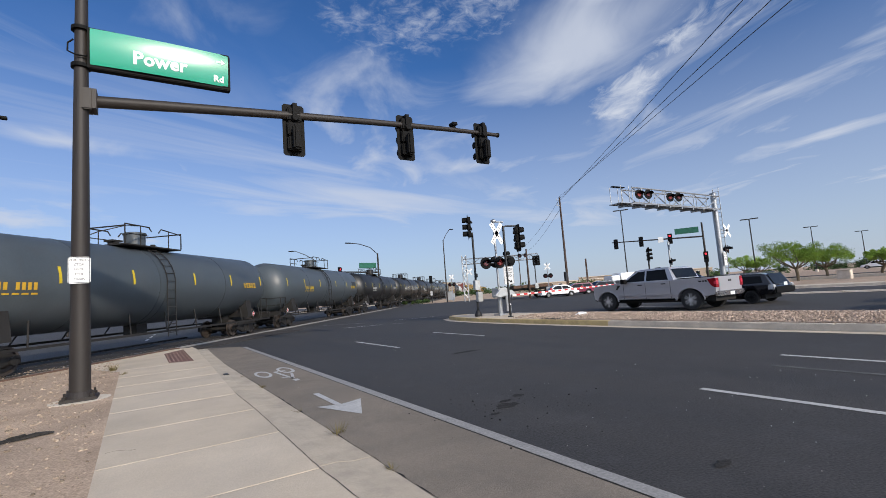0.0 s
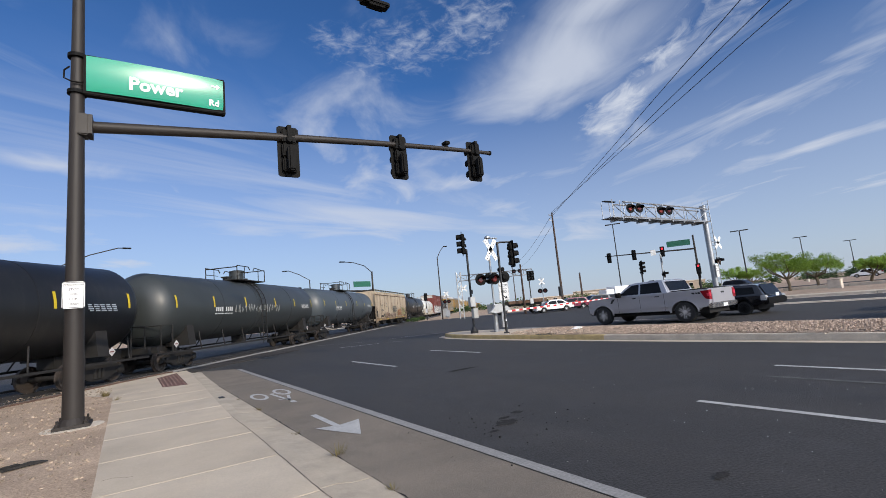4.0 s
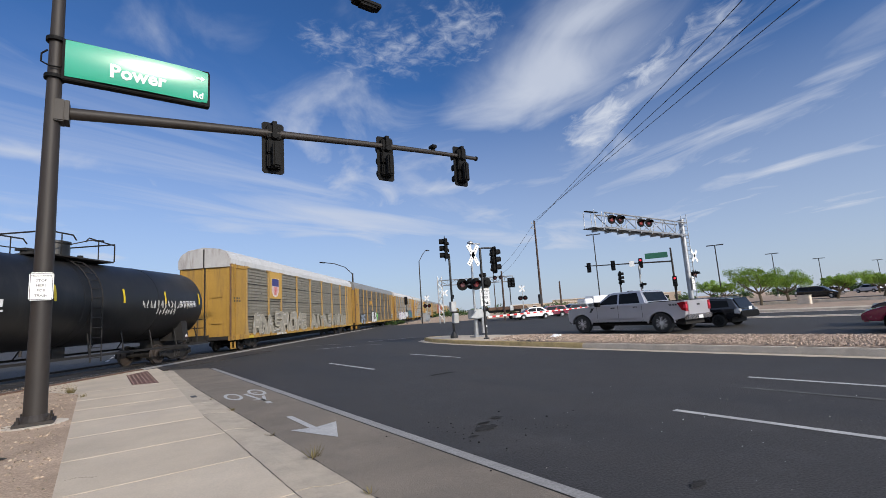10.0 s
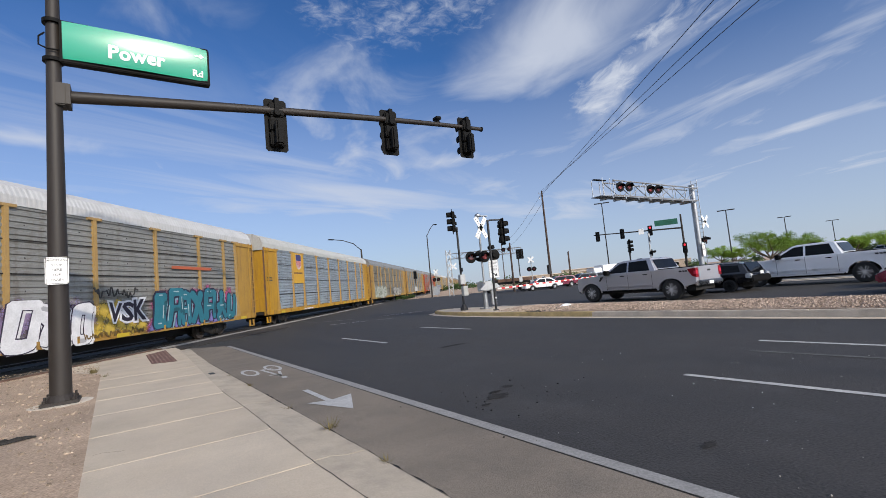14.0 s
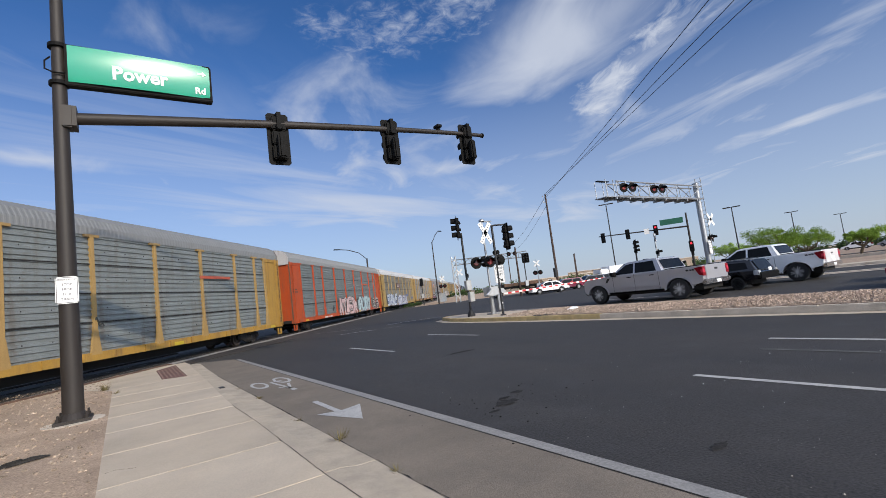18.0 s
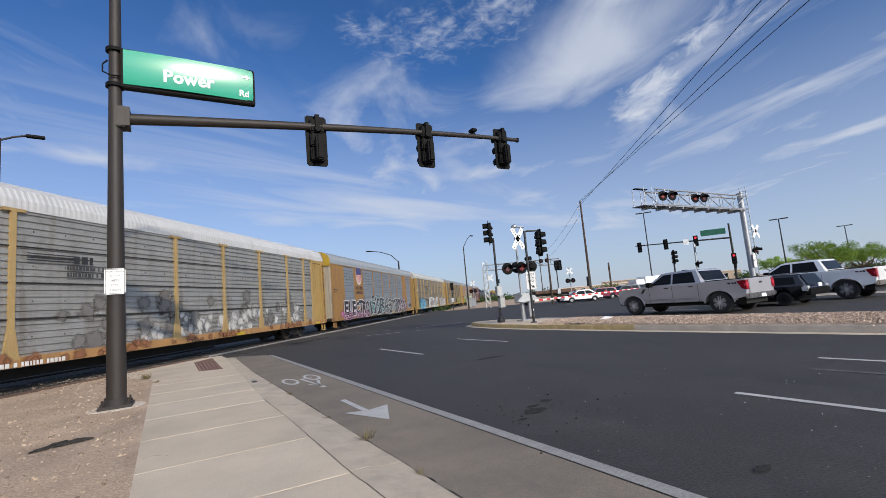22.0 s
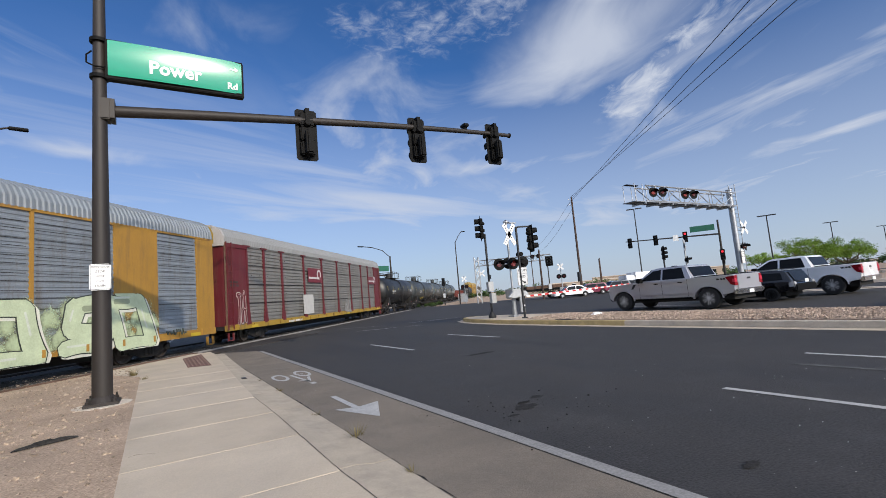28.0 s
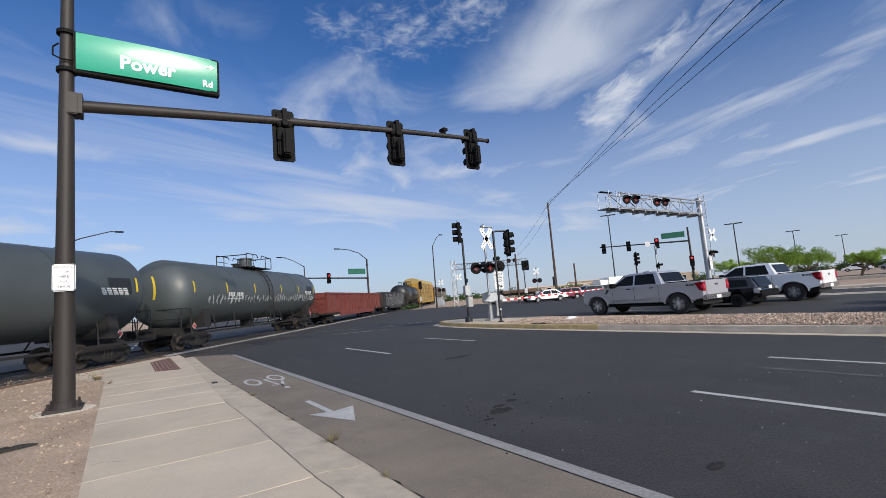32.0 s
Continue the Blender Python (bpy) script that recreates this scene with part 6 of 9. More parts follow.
    scrawl_flat(c, -5.3, -4.7, 0.95, 1.75, (0.03, 0.04, 0.04), 170)
    patch(c, "orange_bar", rect(5.0, 7.2, 3.55, 3.68), -1.585, ORANGE)
    c = autorack(mid(432.4, 461.0), "yellow auto rack wagon with tan panels, white roof and blue graffiti", (0.58, 0.40, 0.12), P_TAN, R_WHITE)
    patch(c, "emblem", rect(-3.2, -0.8, 3.28, 3.98), -1.585, (0.16, 0.06, 0.05), "brown emblem with pale ring")
    patch(c, "emblem_bar", rect(-3.05, -1.6, 3.42, 3.52), -1.592, (0.7, 0.68, 0.65))
    bars(c, -2.35, 3.72, 1.2, 0.2, 1, (0.7, 0.68, 0.65), -1.592, 77)
    rusty = random.Random(78)
    for k in range(7):
        puffs(c, [(rusty.uniform(-1, 11), 5.0 - 0.22 * j, 0.18) for j in range(1)] + [(-1 + 1.7 * k, 4.95 - 0.2 * j, 0.16 - 0.012 * j) for j in range(7)], -1.50, (0.16, 0.06, 0.03))
    graffiti(c, -10.9, -4.1, 0.88, 2.2, (0.62, 0.68, 0.74), (0.06, 0.12, 0.36), 74, cells=7, haze=(0.52, 0.58, 0.64), line=1.1)
    graffiti(c, -3.3, 4.8, 0.75, 2.0, (0.66, 0.68, 0.74), (0.05, 0.12, 0.42), 75, cells=8, haze=(0.56, 0.60, 0.68), line=1.1)
    scrawl_flat(c, 4.4, 6.2, 1.8, 2.3, (0.10, 0.18, 0.45), 175)
    scrawl_flat(c, 9.4, 11.2, 1.3, 1.8, (0.10, 0.18, 0.45), 176)
    c = autorack(mid(461.0, 489.0), "yellow auto rack wagon with grey panels and a white roof", (0.60, 0.40, 0.12), (0.50, 0.50, 0.49), R_WHITE, sill_c=(0.56, 0.32, 0.13), skip=(3,))
    for k in range(4):
        patch(c, "emblem_stripe", rect(-6.65, -5.25, 3.66 + 0.062 * k, 3.69 + 0.062 * k), -1.585, (0.03, 0.03, 0.03))
    bars(c, -4.95, 3.76, 0.62, 0.24, 1, (0.03, 0.03, 0.03), -1.585, 78, "emblem")
    bars(c, -4.85, 3.50, 1.25, 0.12, 2, (0.05, 0.05, 0.05), -1.585, 79)
    rub = random.Random(80)
    puffs(c, [(rub.uniform(-2.6, 9.5), rub.uniform(1.0, 1.9), rub.uniform(0.2, 0.5)) for _ in range(40)], -1.512, (0.62, 0.61, 0.58))
    puffs(c, [(rub.uniform(-6.0, 9.5), rub.uniform(1.0, 2.6), rub.uniform(0.3, 0.7)) for _ in range(30)], -1.509, (0.20, 0.19, 0.18))
    puffs(c, [(rub.uniform(-10, 11), rub.uniform(0.75, 0.95), rub.uniform(0.15, 0.4)) for _ in range(50)], -1.606, (0.30, 0.13, 0.06))
    c = autorack(mid(489.0, 518.0), "yellow auto rack wagon, silver louvred panels, shield and black-pink graffiti", (0.46, 0.255, 0.075), (0.42, 0.475, 0.54), R_GALV, end_c=(0.60, 0.55, 0.45), cap_c=(0.62, 0.42, 0.03), style="bays")
    shield(c, -7.42, 4.32, 1.36, 1.5, y=-1.545)
    for z, w in ((3.28, "BUILDING"), (2.88, "AMERICA")):
        part("lettering", moved(letters(w, 0.40, 0.004, 0.008), -7.42, -1.545, z), "decal", c, "dark slogan lettering", (0.06, 0.03, 0.03))
    plate = part("notice", bx(-0.02, 0.0, -0.32, 0.32, -0.27, 0.27), "white_sign", c, "white plate on the wagon end", m=pose(-13.62, -0.55, 5.45))
    for i, word in enumerate(("EXCESS", "HEIGHT", "CAR")):
        part("lettering", letters(word, 0.15), "ink", plate, m=pose(-0.022, 0, 0.16 - 0.16 * i, 0, 0, -90))
    graffiti(c, -12.3, -10.6, 0.75, 1.9, (0.62, 0.16, 0.42), (0.66, 0.24, 0.48), 86, cells=3, haze=(0.62, 0.20, 0.44), y=-1.56, cloud_only=True)
    puffs(c, [(-11.2 + 0.3 * k, 0.9 + 0.3 * ((k * 0.61) % 1), 0.42) for k in range(20)], -1.575, (0.62, 0.30, 0.46))
    bubble(c, "ELECTRO", -11.35, -5.2, 1.02, 2.2, (0.012, 0.012, 0.016), (0.84, 0.82, 0.84), 81, fat=0.08, rim=0.05)
    graffiti(c, -11.6, -5.2, 0.76, 1.18, (0.10, 0.03, 0.06), (0.66, 0.40, 0.56), 82, cells=11, y=-1.615)
    graffiti(c, -4.8, -0.2, 0.85, 2.35, (0.02, 0.02, 0.025), (0.62, 0.72, 0.72), 83, cells=7, haze=(0.20, 0.50, 0.52))
    graffiti(c, -0.1, 5.2, 0.8, 2.2, (0.02, 0.02, 0.025), (0.70, 0.68, 0.68), 84, cells=8, haze=(0.30, 0.42, 0.45))
    puffs(c, [(4.7 + 0.26 * k, 0.95 + 1.1 * ((k * 0.61) % 1), 0.5) for k in range(18)], -1.578, (0.66, 0.42, 0.52))
    graffiti(c, 4.9, 9.15, 0.78, 2.1, (0.015, 0.015, 0.02), (0.80, 0.76, 0.78), 85, cells=4, line=1.1)
    scrawl_flat(c, 10.6, 12.0, 1.2, 1.7, (0.04, 0.05, 0.05), 185)
    c = autorack(mid(518.0, 546.0), "weathered yellow auto rack wagon with tan panels and blue graffiti", (0.55, 0.36, 0.10), P_TAN, (0.62, 0.62, 0.58))
    for k in range(4):
        patch(c, "emblem_stripe", rect(-5.75, -4.75, 3.72 + 0.05 * k, 3.745 + 0.05 * k), -1.585, (0.03, 0.03, 0.03))
    bars(c, -4.3, 3.78, 0.6, 0.2, 1, (0.03, 0.03, 0.03), -1.585, 86, "emblem")
    bars(c, -4.3, 3.52, 1.0, 0.09, 1, (0.05, 0.05, 0.05), -1.585, 87)
    puffs(c, [(-10.9 + 0.28 * k, 0.95 + 1.0 * ((k * 0.61) % 1), 0.42) for k in range(16)], -1.578, (0.10, 0.36, 0.30))
    graffiti(c, -10.4, -6.9, 0.80, 2.15, (0.16, 0.46, 0.66), (0.02, 0.05, 0.14), 87, cells=4)
    scrawl_flat(c, -12.6, -11.7, 2.2, 3.9, (0.72, 0.72, 0.70), 187, y=-1.60)
    graffiti(c, -4.5, 4.2, 0.85, 2.15, (0.80, 0.80, 0.78), (0.10, 0.12, 0.14), 88, cells=7, haze=(0.66, 0.54, 0.54), line=1.05)
    graffiti(c, 5.9, 12.8, 0.9, 2.1, (0.70, 0.68, 0.68), (0.14, 0.12, 0.16), 89, cells=7)
    c = autorack(mid(546.0, 574.5), "weathered auto rack wagon with brown panels and green graffiti", (0.55, 0.36, 0.09), P_BROWN, R_GREY)
    graffiti(c, 2.0, 8.4, 0.85, 1.9, (0.42, 0.40, 0.08), (0.22, 0.20, 0.06), 91, cells=6)
    graffiti(c, -10.0, -4.0, 0.9, 1.9, (0.5, 0.5, 0.46), (0.2, 0.2, 0.2), 92, cells=6)
    c = autorack(mid(574.5, 602.5), "yellow auto rack wagon with silver louvred panels and green graffiti", (0.58, 0.32, 0.05), (0.42, 0.47, 0.53), R_GALV, end_c=(0.62, 0.58, 0.5), cap_c=(0.62, 0.42, 0.03), style="bays")
    bars(c, -7.42, 4.35, 1.5, 0.65, 1, (0.55, 0.10, 0.02), -1.545, 93, "emblem")
    bars(c, -7.42, 3.8, 1.5, 0.16, 1, (0.5, 0.10, 0.02), -1.545, 94)
    graffiti(c, -10.8, -6.2, 1.4, 2.2, (0.72, 0.74, 0.72), (0.04, 0.05, 0.04), 195, cells=6, y=-1.58, line=0.9)
    bubble(c, "KONG", -10.7, -6.0, 0.72, 1.90, (0.42, 0.54, 0.09), (0.02, 0.03, 0.015), 95, fat=0.08, rim=0.06)
    scrawl_flat(c, -12.4, -11.4, 1.9, 2.6, (0.04, 0.03, 0.03), 196)
    graffiti(c, -4.3, -2.2, 1.2, 2.3, (0.5, 0.55, 0.3), (0.3, 0.35, 0.2), 96, cells=4)
    graffiti(c, -1.2, 3.2, 0.75, 2.2, (0.62, 0.64, 0.60), (0.03, 0.05, 0.03), 97, cells=5, haze=(0.5, 0.55, 0.46))
    graffiti(c, 1.2, 2.8, 1.0, 2.5, (0.05, 0.25, 0.10), (0.03, 0.08, 0.04), 98, cells=2, y=-1.615)
    puffs(c, [(3.2 + 0.24 * k, 0.9 + 1.2 * ((k * 0.61) % 1), 0.55) for k in range(28)], -1.579, (0.56, 0.66, 0.40))
    graffiti(c, 3.4, 10.0, 0.72, 2.35, (0.64, 0.73, 0.48), (0.03, 0.04, 0.03), 99, cells=3, line=1.32)
    scrawl_flat(c, 10.4, 11.6, 0.8, 1.15, (0.10, 0.12, 0.10), 199)
    MAR = (0.19, 0.018, 0.028)
    c = autorack(mid(602.5, 630.5), "maroon auto rack wagon with silver-grey panels and a yellow sill", MAR, (0.40, 0.388, 0.36), (0.43, 0.43, 0.41), cap_c=(0.72, 0.7, 0.68), sill_c=(0.55, 0.36, 0.04), shift=-0.87)
    for x0, x1, z0, z1 in ((-4.3, -1.95, 3.25, 4.25), (9.55, 11.95, 3.30, 4.05)):
        patch(c, "emblem", rect(x0, x1, z0, z1), -1.585, MAR, "maroon emblem with a pale ring")
        patch(c, "emblem_bar", rect(x0 + 0.1, x1 - 0.5, z0 + 0.25, z0 + 0.38), -1.592, (0.75, 0.73, 0.7))
        n = 14
        cx, cz, r = x1 - 0.5, mid(z0, z1) + 0.08, 0.36
        bm = nb()
        for i in range(n):
            a, b = 5.4 * i / n - 0.6, 5.4 * (i + 1) / n - 0.6
            prism(bm, [(cx + r * q * math.cos(t), cz + r * q * math.sin(t)) for q, t in ((1, a), (1, b), (0.6, b), (0.6, a))], -1.598, -1.592, "y")
        part("emblem_ring", bm, "decal", c, color=(0.75, 0.73, 0.7))
    graffiti(c, 2.6, 4.0, 0.95, 1.9, (0.27, 0.26, 0.245), (0.40, 0.385, 0.36), 101, cells=2, cast=0.7)
    patch(c, "pale_patch", rect(-5.2, -3.6, 1.1, 2.4), -1.585, (0.62, 0.60, 0.56))
    graffiti(c, -12.8, -11.9, 1.0, 2.6, (0.19, 0.02, 0.03), (0.6, 0.5, 0.45), 102, cells=2)

    tankwagon(mid(630.5, 646.5), "black tank wagon with faint scrawl", TBLACK, length=16.4)
    c = tankwagon(mid(646.5, 665.2), "dark grey tank wagon with a large top railing", TDARK)
    on_shell(c, "corner_mark", -0.9, -50, 2.4, 0.6, (0.7, 0.5, 0.03), label="yellow painted patch")
    for ob in c.children:
        if ob.name.split(".")[0] in ("platform", "railing", "dome", "valve", "ladder"):
            ob.matrix_basis = pose(-1.3, 0, 0) @ ob.matrix_basis
    scrawl(c, -2.2, 1.0, -10, 0.6, (0.16, 0.17, 0.16), 11)
    c = tankwagon(mid(665.2, 682.3), "dark green-grey tank wagon with a yellow corner mark", (0.078, 0.092, 0.094), length=17.2, panel=True)
    on_shell(c, "corner_mark", 7.9, 4, 0.14, 1.0, (0.7, 0.5, 0.02))
    c = tankwagon(mid(682.3, 701.5), "dark green-grey tank wagon with a long line of pale graffiti", (0.078, 0.092, 0.094), panel=True)
    scrawl(c, -6.5, 7.4, -14, 0.55, (0.40, 0.42, 0.42), 12)
    c = gondola(mid(701.5, 724.0), "rust-red gondola wagon with ribbed sides", (0.26, 0.055, 0.04))
    c = gondola(mid(724.0, 743.0), "black gondola wagon with white graffiti", (0.03, 0.03, 0.032), 18.5, 2.9)
    graffiti(c, -7, 7, 1.1, 2.5, (0.03, 0.03, 0.03), (0.4, 0.4, 0.4), 111, cells=9)
    tankwagon(mid(743.0, 760.5), "plain black tank wagon with a top railing", TBLACK, length=17.4)
    autorack(mid(760.5, 789.0), "bright yellow auto rack wagon", YEL, (0.60, 0.42, 0.12), (0.6, 0.45, 0.15))
    hopper(mid(789.5, 810.5), "grey-brown covered hopper wagon", (0.16, 0.13, 0.09))
    hopper(mid(810.5, 831.5), "grey covered hopper wagon", (0.28, 0.27, 0.25))


build_train()

# ---- street furniture ----
M["lamp_red"] = glow("lamp_red", (1.0, 0.04, 0.06), 1.3)
M["flash_red"] = glow("flash_red", (0.20, 0.012, 0.012), 0.12)
M["red_lens_off"] = material("red_lens_off", (0.10, 0.012, 0.012), 0.25, noise_scale=8, vary=0.15, grain=40, grain_amt=0.05, bump=0.02)
M["dark_lens"] = material("dark_lens", (0.012, 0.012, 0.012), 0.2, noise_scale=8, vary=0.1, grain=40, grain_amt=0.05, bump=0.02)
M["wood_pole"] = material("wood_pole", (0.055, 0.034, 0.025), 0.85, noise_scale=3, vary=0.3, grain=40, grain_amt=0.3, bump=0.4)
M["white_letter"] = material("white_letter", (0.85, 0.87, 0.86), 0.5, noise_scale=5, vary=0.04, grain=40, grain_amt=0.03, bump=0.0)
M["plastic_black"] = material("plastic_black", (0.008, 0.008, 0.008), 0.6, noise_scale=5, vary=0.15, grain=40, grain_amt=0.08, bump=0.04, spec=0.08)


def gloss_face():
    """The green acrylic face of a street-name box: glossy and a little wavy, so that the sun glares in it."""
    m = bpy.data.materials.new("sign_face")
    m.use_nodes = True
    nt = m.node_tree
    N, L = nt.nodes.new, nt.links.new
    b = nt.nodes["Principled BSDF"]
    b.inputs["Base Color"].default_value = (0.004, 0.30, 0.175, 1)
    b.inputs["Roughness"].default_value = 0.25
    b.inputs["Specular IOR Level"].default_value = 0.60
    tc, mp, wave, bp = N("ShaderNodeTexCoord"), N("ShaderNodeMapping"), N("ShaderNodeTexNoise"), N("ShaderNodeBump")
    mp.inputs["Scale"].default_value = (0.9, 1.0, 1.3)
    wave.inputs["Scale"].default_value, wave.inputs["Detail"].default_value = 1.0, 0.0
    bp.inputs["Strength"].default_value, bp.inputs["Distance"].default_value = 1.0, 0.012
    L(tc.outputs["Object"], mp.inputs[0]); L(mp.outputs[0], wave.inputs["Vector"])
    L(wave.outputs["Fac"], bp.inputs["Height"]); L(bp.outputs[0], b.inputs["Normal"])
    return m


def signal_head(parent, at, sections=3, lit=None, plate=True, cluster=False):
    """A traffic signal that looks along its -y: visors in front, back plate, ribbed housing behind."""
    h = 0.36 * sections
    bm = nb()
    for i in range(sections):
        z = -h / 2 + 0.36 * (i + 0.5)
        box(bm, -0.17, 0.17, -0.02, 0.17, z - 0.17, z + 0.17, 0.03)
        tube(bm, (0, 0.16, z - 0.1), (0, 0.24, z - 0.1), 0.10, 0.07, seg=10)
    hd = part("signal_head", bm, "plastic_black", parent, "black traffic signal head", m=at)
    if plate:
        bm = nb()
        w, hh = 0.26, h / 2 + 0.10
        prism(bm, [(-w + 0.05, -hh), (w - 0.05, -hh), (w, -hh + 0.05), (w, hh - 0.05), (w - 0.05, hh), (-w + 0.05, hh), (-w, hh - 0.05), (-w, -hh + 0.05)], 0.02, 0.035, "y")
        part("back_plate", bm, "plastic_black", hd)
    for i in range(sections):
        z = -h / 2 + 0.36 * (i + 0.5)
        bm = nb()
        n = 12
        for k in range(n):
            a, b2 = math.pi * (-0.22 + 1.44 * k / n), math.pi * (-0.22 + 1.44 * (k + 1) / n)
            lo = [(0.155 * math.cos(t), z + 0.155 * math.sin(t)) for t in (a, b2)]
            hi = [(0.135 * math.cos(t), z + 0.135 * math.sin(t)) for t in (a, b2)]
            vs = [bm.verts.new(c) for c in ((lo[0][0], -0.02, lo[0][1]), (lo[1][0], -0.02, lo[1][1]), (lo[1][0], -0.26, lo[1][1]), (lo[0][0], -0.26, lo[0][1]),
                                           (hi[0][0], -0.02, hi[0][1]), (hi[1][0], -0.02, hi[1][1]), (hi[1][0], -0.26, hi[1][1]), (hi[0][0], -0.26, hi[0][1]))]
            for f in ((0, 1, 2, 3), (7, 6, 5, 4), (2, 1, 5, 6), (0, 3, 7, 4), (3, 2, 6, 7)):
                bm.faces.new([vs[j] for j in f])
        bmesh.ops.remove_doubles(bm, verts=bm.verts[:], dist=0.0005)
        part("visor", bm, "plastic_black", hd)
        bm = nb()
        tube(bm, (0, -0.02, z), (0, -0.05, z), 0.13, 0.09, seg=14)
        part("lens", bm, "lamp_red" if lit == i else "dark_lens", hd, "lit red lens" if lit == i else "")
    return hd


def flasher_pair(parent, at, lit=(True, False), spread=0.38):
    """Two round red railway flashers with black discs and hoods, looking along -y."""
    bm = nb()
    tube(bm, (-spread, 0.08, 0), (spread, 0.08, 0), 0.035, seg=8)
    br = part("light_bracket", bm, "galv", parent, m=at)
    for sx, on in ((-1, lit[0]), (1, lit[1])):
        bm = nb()
        lathe(bm, [(0.0, 0.30), (0.02, 0.30), (0.04, 0.27), (0.06, 0.16), (0.2, 0.12)], 20, "y")
        f = part("flasher", moved(bm, sx * spread, 0, 0), "plastic_black", br, "round black flasher with hood")
        part("lens", tube(nb(), (sx * spread, -0.01, 0), (sx * spread, -0.035, 0), 0.15, 0.12, seg=16), "flash_red" if on else "red_lens_off", f)
        bm = nb()
        for k in range(8):
            a, b2 = math.pi * k / 8, math.pi * (k + 1) / 8
            bm.faces.new([bm.verts.new((sx * spread + 0.17 * math.cos(t), y, 0.17 * math.sin(t))) for t, y in ((a, 0), (b2, 0), (b2, -0.28), (a, -0.28))])
            bm.faces.new([bm.verts.new((sx * spread + 0.16 * math.cos(t), y, 0.16 * math.sin(t))) for t, y in ((a, -0.28), (b2, -0.28), (b2, 0), (a, 0))])
        part("hood", bm, "plastic_black", f)
    return br


def sign_plate(parent, name, w, h, lines, at, face="white_sign", ink="ink", label="", border=True):
    bm = nb()
    r = 0.03
    prism(bm, [(-w / 2 + r, -h / 2), (w / 2 - r, -h / 2), (w / 2, -h / 2 + r), (w / 2, h / 2 - r), (w / 2 - r, h / 2), (-w / 2 + r, h / 2), (-w / 2, h / 2 - r), (-w / 2, -h / 2 + r)], 0, 0.012, "y")
    pl = part(name, bm, face, parent, label, m=at)
    if border:
        bm = nb()
        a, b2 = w / 2 - 0.012, h / 2 - 0.012
        for x0, x1, z0, z1 in ((-a, a, b2 - 0.008, b2), (-a, a, -b2, -b2 + 0.008), (-a, -a + 0.008, -b2, b2), (a - 0.008, a, -b2, b2)):
            box(bm, x0, x1, -0.004, 0.0, z0, z1)
        part("border", bm, ink, pl)
    for txt, size, x, z in lines:
        part("lettering", moved(letters(txt, size, 0.002), x, -0.004, z), ink, pl)
    return pl


